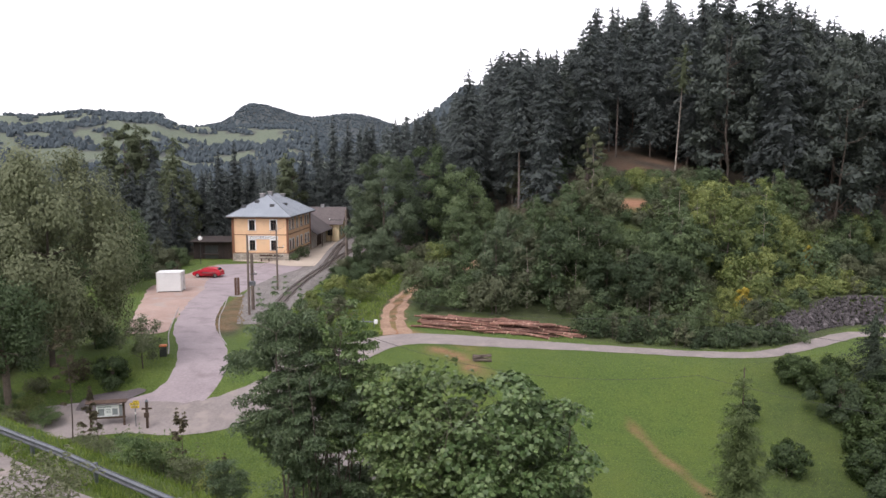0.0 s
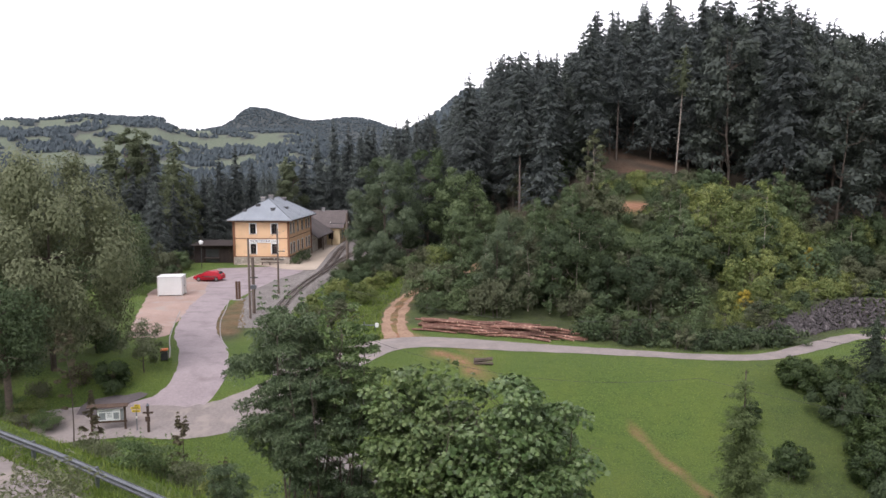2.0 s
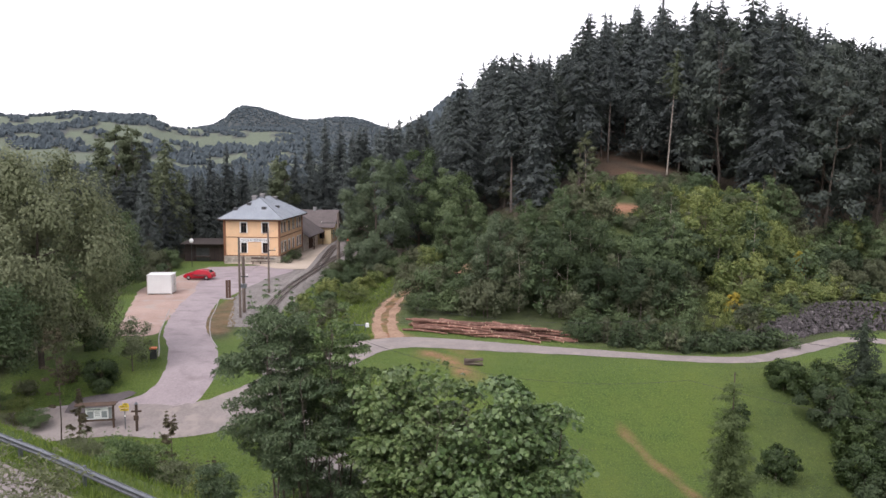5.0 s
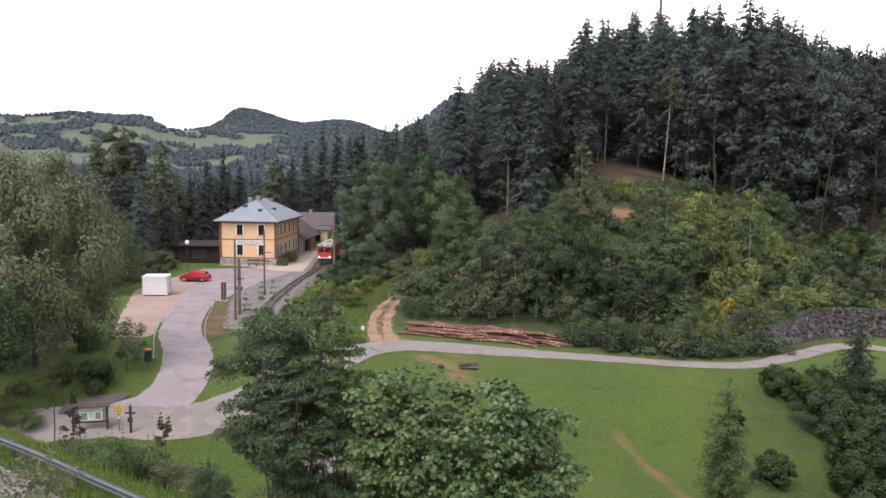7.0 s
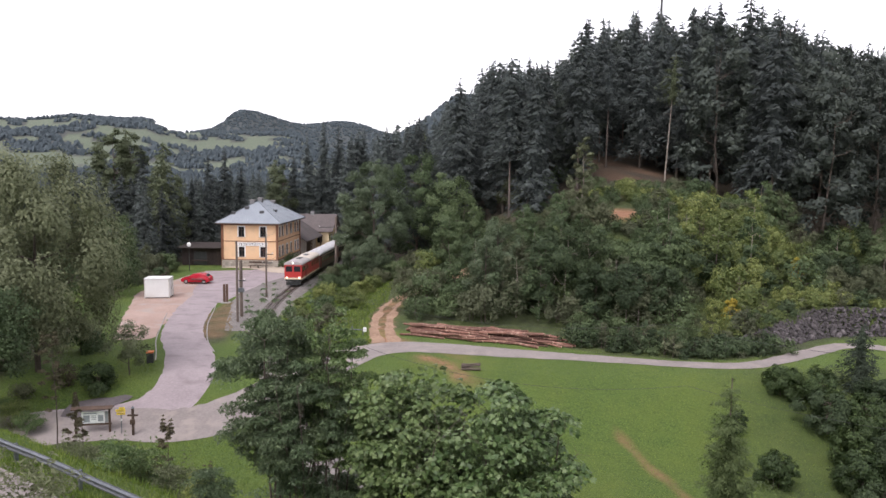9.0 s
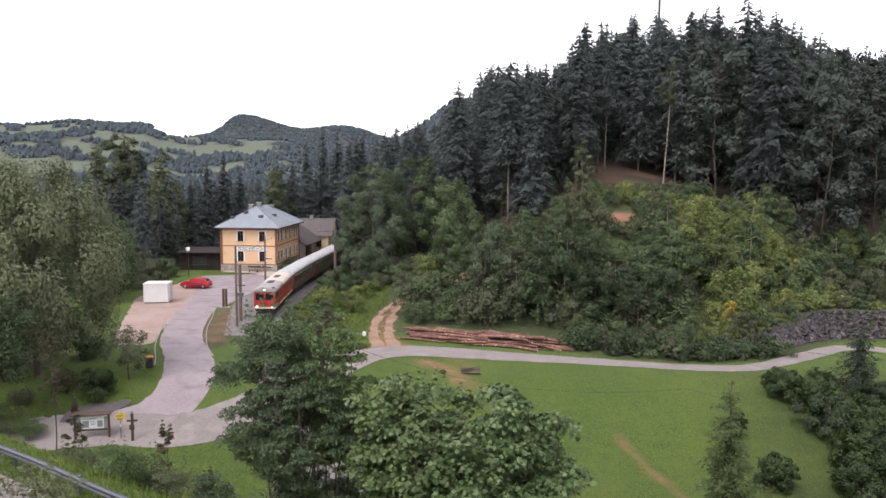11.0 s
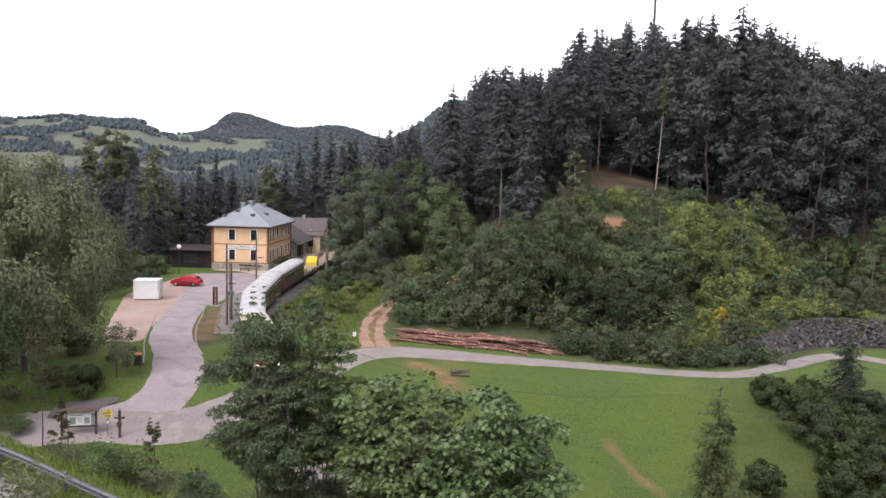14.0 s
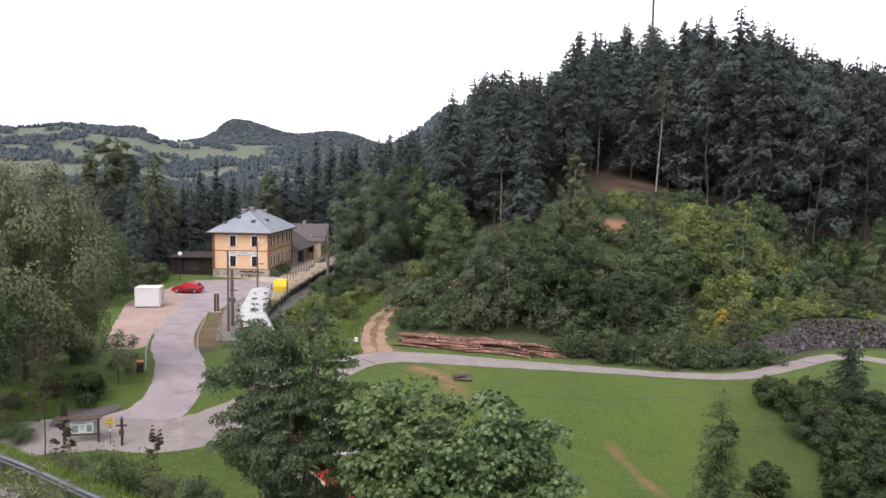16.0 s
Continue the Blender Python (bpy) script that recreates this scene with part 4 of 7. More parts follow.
    for x, y, on in ((-w + 1.5, 1.6, "f"), (-w / 2 + 1.6, 1.9, "f"), (-w + 3.4, 2.9, "f"), (-1.9, 5.6, "r")):
        z = ez + rise * ((y + o) if on == "f" else (o - x)) + 0.12
        hatch = part("roof_hatch", box(x - 0.35, x + 0.35, y - 0.4, y + 0.4, z - 0.35, z + 0.22, 0.03), BLACKMETALROOF, house, "small dark roof hatch")
    part("downpipe", rod((0.16, l - 0.35, 0), (0.16, l - 0.35, WALL_TOP), 0.06), TRIMRED, house)
    part("downpipe", rod((-w - 0.16, -0.02, 0), (-w - 0.16, -0.02, WALL_TOP), 0.06), TRIMRED, house)
    # name board
    board = part("name_board", box(-w + 2.35, -w + 7.65, -0.12, -0.055, 3.66, 4.24, 0.01), WHITE, house, "white name board with dark lettering")
    text = bpy.data.curves.new("lettering", "FONT")
    text.body, text.size, text.extrude, text.align_x, text.align_y = "WINTERBACH", 0.60, 0.006, "CENTER", "CENTER"
    text.space_character = 1.18
    letters = new("lettering", text)
    text.materials.append(FRAMEBROWN)
    letters.parent = board
    letters.matrix_basis = pose(-w + 5.0, -0.13, 3.95, 90, 0, 0)
    # bench before the plinth
    bench = thing("bench", pose(-27.3, 126.5, 0.08, 0, 0, -3.9), "dark wooden bench in front of the plinth", "bench")
    for z, y0, y1 in ((0.42, -0.45, 0.0), (0.80, 0.0, 0.05)):
        part("seat" if z < 0.5 else "backrest", box(-3.2, 0.0, y0, y1, z, z + (0.06 if z < 0.5 else 0.3), 0.01), WOOD, bench)
    for x in (-2.9, -1.6, -0.3):
        part("leg", box(x - 0.05, x + 0.05, -0.4, 0.03, 0, 0.42), WOOD, bench)
    # rubble stones of the plinth
    rng = random.Random(4)
    shapes = []
    for i in range(6):
        bm = box(-0.5, 0.5, -0.5, 0.5, -0.5, 0.5, 0.12)
        for v in bm.verts:
            v.co += Vector((rng.uniform(-0.07, 0.07), rng.uniform(-0.07, 0.07), rng.uniform(-0.07, 0.07)))
        me = bpy.data.meshes.new("stone")
        bm.to_mesh(me)
        bm.free()
        me.materials.append(STONE)
        shapes.append(me)
    plinth = [c for c in house.children if c.name.startswith("plinth") and "cap" not in c.name][0]
    for side, span in (("f", w), ("r", l)):
        z = 0.0
        while z < PLINTH - 0.25:
            h = min(rng.uniform(0.22, 0.34), PLINTH - 0.1 - z)
            u = 0.0
            while u < span:
                k = rng.uniform(0.35, 0.75)
                s = new("stone", rng.choice(shapes))
                s.parent = plinth
                s.location = (-w + u + k / 2, -0.10, z + h / 2) if side == "f" else (0.10, u + k / 2, z + h / 2)
                s.scale = (k - 0.04, 0.12, h - 0.04) if side == "f" else (0.12, k - 0.04, h - 0.04)
                u += k
            z += h


make_station()
# ---- woods and bushes ----
# how high the wood stands over the eye, by bearing
WOOD_AZ = [-0.7, -0.17, -0.13, -0.10, -0.05, 0.0, 0.02, 0.045, 0.075, 0.165, 0.195, 0.26, 0.34, 0.385, 0.42, 0.46, 0.50, 0.54, 0.60]
WOOD_TOP = [-0.010, -0.012, 0.020, 0.046, 0.052, 0.070, 0.090, 0.112, 0.130, 0.138, 0.182, 0.192, 0.206, 0.209, 0.204, 0.188, 0.182, 0.162, 0.165]


def make_woods():
    rng = np.random.default_rng(11)
    spruce_label = "tall dark spruce in the woods, bare lower trunk"
    kinds = []
    for i, (h, r, b, ragged, taper) in enumerate(((23, 3.9, 2.0, 0.20, 0.8), (24, 3.5, 7.0, 0.26, 0.6), (23, 3.7, 1.2, 0.20, 0.75), (24, 3.3, 9.5, 0.30, 0.5), (23, 3.6, 4.0, 0.24, 0.7), (24, 3.9, 3.0, 0.30, 0.65))):
        kinds.append(conifer("spruce", pose(0, -60 - 8 * i, 30), h, r, b, (NEEDLES, PINEBARK), spruce_label, 20 + i, ragged=ragged, taper=taper, per=6, spacing=0.62, dense=7.2, twig=0.53, group="spruces of the hill wood"))
    larch = conifer("larch", pose(0, -120, 30), 18, 2.9, 3.0, (LARCH, PINEBARK), "olive green larch at the wood's edge", 40, drop=0.2, ragged=0.3, dense=9, group="larches by the station")
    small = broad_tree("broadleaf_tree", pose(0, -130, 30), 21, 4.8, 1.5, 0.37, 4300, (DARKBROAD, BARK), "dark broad-leaved tree among the spruces", 41, trunk_r=0.15, clumps=110, group="broad-leaved trees", lumpy=0.3)
    small2 = broad_tree("broadleaf_tree", pose(0, -140, 30), 22, 4.5, 2.0, 0.37, 4300, (DARKBROAD, BARK), "dark broad-leaved tree among the spruces", 42, trunk_r=0.15, clumps=100, group="broad-leaved trees", lumpy=0.3)
    used, spots = set(), []

    def put(ob, x, y, s, tall=1.0):
        spots.append((x, y))
        if ob not in used:
            used.add(ob)
            ob.matrix_basis = Matrix.Identity(4)
            ob.location, ob.rotation_euler, ob.scale = (x, y, land_z(x, y)), (0, 0, rng.random() * 6.28), (s, s, s * tall)
            return ob
        return plant_copy(ob, x, y, rng.random() * 6.28, s, tall)

    def free(x, y, gap):
        return all((x - a) ** 2 + (y - b) ** 2 > gap * gap for a, b in spots)

    # spruces on the hill and behind the station, nearest first
    wanted, tries = [], 0
    while len(wanted) < 640 and tries < 60000:
        tries += 1
        y = 95 + 160 * rng.random()
        x = (-0.62 + 1.34 * rng.random()) * y
        if float(wood_cover(x, y)) < 0.5:
            continue
        if -33 < x < -12 and y < 178:
            continue
        if 0.20 < x / y < 0.34 and y < 129:
            continue
        gap = 3.7 if y < 150 else 4.6
        if all((x - a) ** 2 + (y - b) ** 2 > gap * gap for a, b in wanted[-400:]):
            wanted.append((x, y))
    wanted.sort(key=lambda p: p[1] - 0.0 * p[0])
    stuff_v, stuff_f, count = [], [], 0
    far_kinds = [conifer_arrays(20 + 2 * i, 3.3, 3.0, 60 + i, spacing=1.0, per=6, twig=0.75, dense=3.0) for i in range(3)]
    for k, (x, y) in enumerate(wanted):
        on_hill = x > 8
        az = x / y
        reach = float(np.interp(az, WOOD_AZ, WOOD_TOP))
        s = min(1.25, (EYE_Z + reach * y - land_z(x, y)) / 23.5) * (0.88 + 0.17 * rng.random())
        if s < 0.3:
            continue
        if k < 250:
            ob = kinds[int(rng.choice([1, 3, 4, 5, 0, 5, 2, 1]))] if on_hill else kinds[int(rng.choice([0, 2, 5, 4, 0]))]
            if on_hill and rng.random() < 0.10 + 0.50 * float(smooth((az - 0.30) / 0.08)):
                put((small, small2)[k % 2], x, y, s * 1.0)
            elif rng.random() < 0.06:
                put(larch, x, y, s * 1.2)
            else:
                put(ob, x, y, s)
        else:
            v, f = far_kinds[k % 3]
            a = rng.random() * 6.28
            c, d = math.cos(a) * s, math.sin(a) * s
            w = np.stack([v[:, 0] * c - v[:, 1] * d + x, v[:, 0] * d + v[:, 1] * c + y, v[:, 2] * s + land_z(x, y)], 1)
            stuff_f += [(p + count, q + count, r + count) for p, q, r in f]
            stuff_v.append(w)
            count += len(w)
    ob = sheet_mesh("spruce_wood", np.concatenate(stuff_v), stuff_f, NEEDLES)
    tagged(ob, "dense dark spruce wood further up the hill and valley", "woods", kind="stuff")


make_woods()


def make_far_woods():
    """Woods of the far hills: many small rough crowns, with haze painted into their colour."""
    rng = np.random.default_rng(9)
    r = 650 + 3500 * rng.random(50000) ** 1.05
    a = np.arctan(-0.62 + 0.74 * rng.random(50000))
    r[:9000], a[:9000] = 330 + 750 * rng.random(9000), np.arctan(-0.62 + 1.0 * rng.random(9000))
    x, y = r * np.sin(a), r * np.cos(a)
    keep = np.where(r > 650, far_wood_mask(x, y) >= 0.5, rng.random(50000) > 0.3)
    x, y, r = x[keep], y[keep], r[keep]
    z, m = land(x, y), len(x)
    h = (6 + 7 * rng.random(m) ** 1.5) * (1 - 0.25 * smooth((r - 1500) / 1500))
    w = (3.4 + 2.6 * rng.random(m)) * (1 + 0.45 * smooth((r - 1200) / 1500))
    t = rng.random(m) * 6.28
    v = np.empty((m, 7, 3))
    for k in range(3):
        b = t + k * 2.0944
        v[:, k] = np.stack([x + w * np.cos(b), y + w * np.sin(b), z - 0.5], 1)
        v[:, 3 + k] = np.stack([x + w * 0.8 * np.cos(b + 0.7), y + w * 0.8 * np.sin(b + 0.7), z + h * (0.55 + 0.2 * rng.random(m))], 1)
    v[:, 6] = np.stack([x + rng.normal(size=m) * 0.8, y, z + h], 1)
    tri = []
    for k in range(3):
        j = (k + 1) % 3
        tri += [(k, j, 3 + k), (j, 3 + j, 3 + k), (3 + k, 3 + j, 6)]
    f = (np.array(tri)[None] + 7 * np.arange(m)[:, None, None]).reshape(-1, 3).tolist()
    v = v.reshape(-1, 3)
    tagged(sheet_mesh("far_woods", v, f, HAZYWOOD), "woods on the far hills, blue with painted haze", "woods", kind="stuff")


make_far_woods()
# ---- single trees, and the scrub on the hillside ----
def make_left_side():
    broad_tree("linden_tree", stand(-32.3, 62), 17.4, 7.3, 2.8, 0.16, 60000, (OLIVE, BARK), "large olive green broad-leaved tree with drooping foliage", 51, clumps=104, peak=0.3, lumpy=0.2, hang=0.6, group="big trees below the station")
    broad_tree("linden_tree", stand(-38.4, 65), 16.0, 6.0, 0.6, 0.17, 26000, (OLIVE, BARK), "large olive green broad-leaved tree with drooping foliage", 52, clumps=88, peak=0.3, lumpy=0.2, hang=0.6, group="big trees below the station")
    broad_tree("roadside_tree", stand(-31.3, 53.6), 10.5, 3.6, 4.2, 0.14, 11000, (BROAD, BARK), "dark leafy tree with a thick bare trunk", 53, clumps=60, trunk_r=0.24)
    broad_tree("ash_tree", stand(-41.5, 99), 10.3, 4.0, 0.8, 0.18, 12000, (BROAD, BARK), "rounded green tree beyond the gravel yard", 54, clumps=70)
    broad_tree("ash_tree", stand(-47.5, 105), 8.5, 3.4, 0.6, 0.18, 8000, (BROAD, BARK), "rounded green tree beyond the gravel yard", 55, clumps=55)
    broad_tree("ash_tree", stand(-45, 88), 7.5, 4.0, 0.4, 0.18, 8000, (BROAD, BARK), "dark leafy tree beside the gravel yard", 56, clumps=55)
    for i, (x, y, h, r, b) in enumerate(((-60.6, 140, 21.6, 3.4, 4), (-57.4, 145, 23.8, 3.6, 9), (-47.1, 135, 21.0, 3.5, 2), (-36.0, 176, 18.5, 3.2, 3), (-49.6, 139, 17.5, 3.0, 2))):
        conifer("larch", stand(x, y), h, r, b, (LARCH, PINEBARK), "tall olive green larch behind the yard", 70 + i, drop=0.15, ragged=0.32, taper=0.55, dense=11, twig=0.36, group="larches by the station")
    for i, (x, y, h, r) in enumerate(((-62.6, 135, 17.0, 3.4), (-66.5, 139, 15.5, 3.4), (-53.2, 141, 20.5, 3.4), (-54.0, 134, 15.5, 3.2), (-46.1, 158, 18.8, 3.1), (-43.2, 160, 20.4, 3.2), (-40.6, 163, 17.0, 3.0), (-48.0, 154, 14.5, 3.2), (-44.0, 150, 12.5, 3.2), (-38.0, 168, 15.5, 3.2), (-32.6, 180, 19.5, 3.2), (-29.7, 182, 24.0, 3.4), (-26.3, 185, 28.0, 3.6), (-23.1, 188, 26.6, 3.4), (-20.0, 184, 22.5, 3.4), (-17.3, 192, 26.4, 3.5), (-14.5, 188, 21, 3.4), (-12.0, 196, 27.4, 3.5), (-6.1, 190, 26.6, 3.5), (-2.1, 180, 24.6, 3.4), (-9.0, 178, 20.0, 3.4))):
        conifer("spruce", stand(x, y), h, r, 1.2, (NEEDLES, BARK), "dark spruce behind the station", 80 + i, ragged=0.22, taper=0.8, dense=9, twig=0.42, group="spruces behind the station")
    for i, (x, y, h, r, c) in enumerate(((-58.8, 142, 23.4, 3.4, 9), (-55.6, 143, 22.4, 3.2, 8), (-34.4, 172, 17.5, 3.4, 3), (-50.5, 150, 14.0, 3.4, 2))):
        broad_tree("pine_tree", stand(x, y), h, r, c, 0.24, 8000, (LARCH, PINEBARK), "tall olive green pine with a bare lower trunk", 120 + i, clumps=90, peak=0.35, lumpy=0.3, group="pines behind the yard")
    # hedge beside the shed and the car
    for i, (x, y, r, h) in enumerate(((-44.5, 112, 2.0, 3.2), (-42.6, 117, 1.9, 3.4), (-41.8, 121.5, 1.6, 3.0), (-45.5, 119, 2.2, 4.4), (-40.9, 114.8, 1.0, 1.5), (-41.3, 108.5, 1.5, 2.0), (-43, 104.5, 1.7, 2.2))):
        broad_tree("hedge_bush", stand(x, y), h, r, 0.1, 0.15, 2600, (DULL if i % 2 else BROAD, BARK), "olive green bush behind the car park", 90 + i, clumps=26, stems=3, category="bush", group="bushes by the car park")
    broad_tree("round_bush", stand(-25.8, 58.2), 2.3, 1.3, 0.1, 0.09, 8500, (HEDGE, BARK), "dense dark green round bush on the lawn", 100, clumps=50, stems=3, category="bush", lumpy=0.1)
    broad_tree("young_tree", stand(-24.6, 61.4), 4.4, 1.6, 0.9, 0.09, 4500, (LARCH, BARK), "thin feathery young tree on the lawn", 101, clumps=45, trunk_r=0.05)
    broad_tree("flower_bush", stand(-28.7, 59.2), 1.7, 1.0, 0.1, 0.10, 1200, (REDLEAF, BARK), "brownish flowering bush on the lawn", 102, clumps=18, stems=3, category="bush")
    broad_tree("flower_bush", stand(-31.2, 57.4), 1.1, 1.1, 0.05, 0.10, 1200, (DULL, BARK), "low brownish bush on the lawn", 103, clumps=18, stems=3, category="bush")
    broad_tree("house_bush", stand(-24.6, 127.6), 1.5, 1.1, 0.05, 0.14, 700, (BROAD, BARK), "dark bush against the station wall", 105, clumps=20, stems=3, category="bush")
    broad_tree("house_bush", stand(-24.2, 131.6), 2.2, 1.4, 0.05, 0.14, 900, (BROAD, BARK), "dark bush against the station wall", 106, clumps=22, stems=3, category="bush")
    # the big trees at the foot of the line
    broad_tree("sycamore_tree", stand(-8.6, 111), 17.6, 5.2, 0.8, 0.18, 34000, (SYCAMORE, BARK), "large full green sycamore beside the track", 110, clumps=150, lumpy=0.3)
    broad_tree("sycamore_tree", stand(-10.9, 113.6), 13.0, 2.9, 0.6, 0.18, 14000, (SYCAMORE, BARK), "green sycamore close to the track", 111, clumps=80, lumpy=0.3)
    broad_tree("sycamore_tree", stand(-2.6, 117), 17.0, 4.2, 1.0, 0.18, 18000, (BROAD, BARK), "full green sycamore at the wood's edge", 112, clumps=95, lumpy=0.3)
    broad_tree("sycamore_tree", stand(2.0, 112), 12.0, 3.8, 0.8, 0.18, 13000, (BROAD, BARK), "green tree at the wood's edge", 113, clumps=75, lumpy=0.3)


make_left_side()


def make_scrub():
    rng = np.random.default_rng(31)
    label = {"b": "leafy green bush on the hillside", "d": "dull green bush on the hillside", "y": "fresh yellow-green bush on the hillside", "g": "young tree turning yellow on the hillside"}
    mats = {"b": BROAD, "d": DULL, "y": BRIGHT, "g": YELLOWLEAF}
    base = {}
    for k in "bdy":
        base[k] = [broad_tree("hillside_bush", pose(0, -150, 40), 3.4, 2.0, 0.1, 0.16, 1700, (mats[k], BARK), label[k], 200 + i + ord(k), clumps=44, stems=3, category="bush", lumpy=0.4, peak=0.3, group="bushes on the hillside") for i in range(3)]
        base[k].append(broad_tree("hillside_tree", pose(0, -150, 40), 6.5, 1.9, 0.5, 0.16, 2400, (mats[k], PALEBARK), label[k].replace("bush", "young tree"), 300 + ord(k), clumps=52, lumpy=0.4, peak=0.5, group="young trees on the hillside"))
    used, n = set(), 0
    spots = []
    tries = 0
    while n < 250 and tries < 9000:
        tries += 1
        x = -8 + 72 * rng.random()
        u = 1.5 + 36 * rng.random() ** 0.9
        y = road_line_y(x) + u
        if float(wood_cover(x, y)) > 0.75 or float(np.min(np.hypot(CART[:, 0] - x, CART[:, 1] - y))) < 2.6:
            continue
        if x < 1 and u < 12 and rng.random() < 0.85:
            continue
        if (abs(x - 0.2445 * y) < 2.2 and 86 < y < 103) or (-4.5 < x < 14 and u < 6.5):
            continue
        if (x < 3 and y > 112) or x - 0.13 * y < -17:
            continue
        gap = 1.7 + 1.0 * rng.random()
        if any((x - a) ** 2 + (y - b) ** 2 < gap * gap for a, b in spots):
            continue
        spots.append((x, y))
        bright = smooth((x - 24) / 8) * smooth((52 - x) / 8)
        k = "y" if rng.random() < 0.62 * float(bright) + 0.05 else ("d" if rng.random() < 0.4 else "b")
        low = u < 5
        i = int(rng.integers(0, 3)) if (rng.random() < 0.78 or low or u > 26) else 3
        ob = base[k][i]
        s = (0.45 + 0.3 * rng.random()) if low else (0.7 + 0.6 * rng.random())
        if u > 24:
            s *= 0.62
        tall = 0.85 + 0.3 * rng.random()
        if ob in used:
            plant_copy(ob, x, y, rng.random() * 6.28, s, tall)
        else:
            used.add(ob)
            ob.matrix_basis = Matrix.Identity(4)
            ob.location, ob.scale = (x, y, land_z(x, y)), (s, s, s * tall)
        n += 1
    for k in base:
        for j, ob in enumerate(base[k]):
            if ob not in used:
                ob.matrix_basis = Matrix.Identity(4)
                ob.location = (30 + 3 * j, 88, land_z(30 + 3 * j, 88))
    # the larger trees of the slope
    big = "tall leafy tree on the lower hillside"
    for i, (x, y, h, r, c, mat, bark) in enumerate((
            (7.8, 88, 9.4, 2.9, 0.6, SYCAMORE, BARK), (6.1, 86, 8.4, 2.3, 0.5, SYCAMORE, BARK), (12.5, 84, 9.0, 2.7, 0.8, DEEP, BARK), (14.4, 83, 10.9, 2.8, 3.2, DEEP, PALEBARK), (17.2, 84, 9.0, 2.5, 2.6, DEEP, PALEBARK),
            (20.1, 84, 6.6, 2.7, 1.0, BROAD, BARK), (23.2, 84, 5.9, 3.0, 1.0, BROAD, BARK), (26.3, 85, 6.4, 2.9, 1.0, BROAD, BARK), (28.3, 84, 6.2, 2.5, 0.8, DEEP, BARK), (20.6, 80, 6.5, 2.6, 2.0, DEEP, PALEBARK),
            (24.1, 80, 5.8, 2.4, 1.0, DEEP, BARK), (17.3, 80, 6.6, 2.4, 1.2, DEEP, BARK), (31.9, 86, 3.7, 2.3, 0.6, BROAD, BARK), (35.5, 88, 4.7, 2.5, 0.6, BRIGHT, BARK), (36.4, 96, 3.4, 2.7, 0.3, BRIGHT, BARK),
            (35.1, 100, 3.0, 2.5, 0.3, BRIGHT, BARK), (36.9, 108, 3.9, 2.3, 0.2, BROAD, BARK), (40.3, 98, 3.0, 2.7, 0.3, BROAD, BARK), (47.5, 106, 6.1, 3.1, 0.4, DULL, BARK), (43.7, 106, 3.0, 2.5, 0.3, BROAD, BARK),
            (42.6, 96, 5.4, 2.8, 0.5, BRIGHT, BARK), (39.0, 86, 5.1, 1.7, 0.4, BRIGHT, BARK), (35.4, 84, 4.0, 1.6, 0.3, BRIGHT, BARK), (41.3, 86, 5.2, 1.6, 0.5, BRIGHT, BARK), (32.4, 78, 3.0, 1.7, 0.3, BRIGHT, BARK),
            (30.6, 77, 3.0, 0.9, 0.4, YELLOWLEAF, PALEBARK), (40.8, 85, 4.8, 0.8, 1.5, YELLOWLEAF, PALEBARK), (47.5, 92, 5.9, 2.5, 0.6, DEEP, BARK), (52.6, 95, 6.0, 2.7, 0.6, DEEP, BARK), (46.9, 88, 4.1, 1.7, 0.5, DULL, BARK),
            (51.6, 90, 5.0, 2.1, 0.6, DULL, BARK), (4.4, 108, 7.9, 3.0, 0.5, BROAD, BARK), (-1.0, 118, 15.6, 3.4, 0.8, DARKBROAD, BARK), (1.8, 112, 11.4, 3.1, 0.6, DEEP, BARK),
            (2.3, 100, 7.6, 2.7, 0.4, BROAD, BARK), (12.8, 120, 4.7, 2.9, 0.3, DULL, BARK), (16.8, 118, 3.0, 2.7, 0.3, BROAD, BARK), (19.6, 122, 3.0, 2.6, 0.3, BROAD, BARK), (6.5, 124, 7.5, 3.2, 0.4, DARKBROAD, BARK),
            (-0.4, 130, 11.2, 3.4, 0.6, DARKBROAD, BARK))):
        broad_tree("slope_tree", stand(x, y), h, r, c, 0.15, int(1800 + 800 * r * r), (mat, bark), big if mat is not YELLOWLEAF else label["g"], 400 + i, clumps=int(34 + 14 * r), lumpy=0.35, peak=0.35, trunk_r=0.08 if bark is PALEBARK else None, group="larger trees on the slope")
    for i, (x, y, h, r) in enumerate(((23.7, 113, 2.2, 2.0), (25.7, 111, 2.0, 1.8), (28.2, 112, 2.1, 1.9), (31.1, 113, 2.0, 1.8), (33.3, 112, 2.1, 1.9), (36.0, 114, 2.6, 2.0), (28.3, 107, 1.7, 1.7), (30.8, 106, 1.5, 1.8), (33.4, 108, 1.8, 2.0), (36.0, 110, 2.5, 2.2), (21.9, 108, 1.7, 1.9), (24.2, 107, 1.4, 1.5), (22.0, 94.0, 1.6, 1.4), (24.0, 93.0, 1.5, 1.4), (25.9, 94.2, 1.6, 1.4), (27.6, 97.2, 1.8, 1.4), (21.2, 97.5, 1.9, 1.3))):
        broad_tree("hilltop_bush", stand(x, y), h, r, 0.05, 0.14, int(750 * r * r), ((BROAD, DULL, BRIGHT, BROAD)[i % 4], BARK), "low green bush below the tall spruces", 480 + i, clumps=44, stems=3, category="bush", lumpy=0.4, group="bushes under the wood's edge")
    broad_tree("tall_birch", stand(18.6, 95.5), 12.3, 2.5, 0.6, 0.14, 11000, (DULL, PALEBARK), "tall slender olive green birch on the hillside", 479, clumps=180, lumpy=0.45, peak=0.75, trunk_r=0.10)
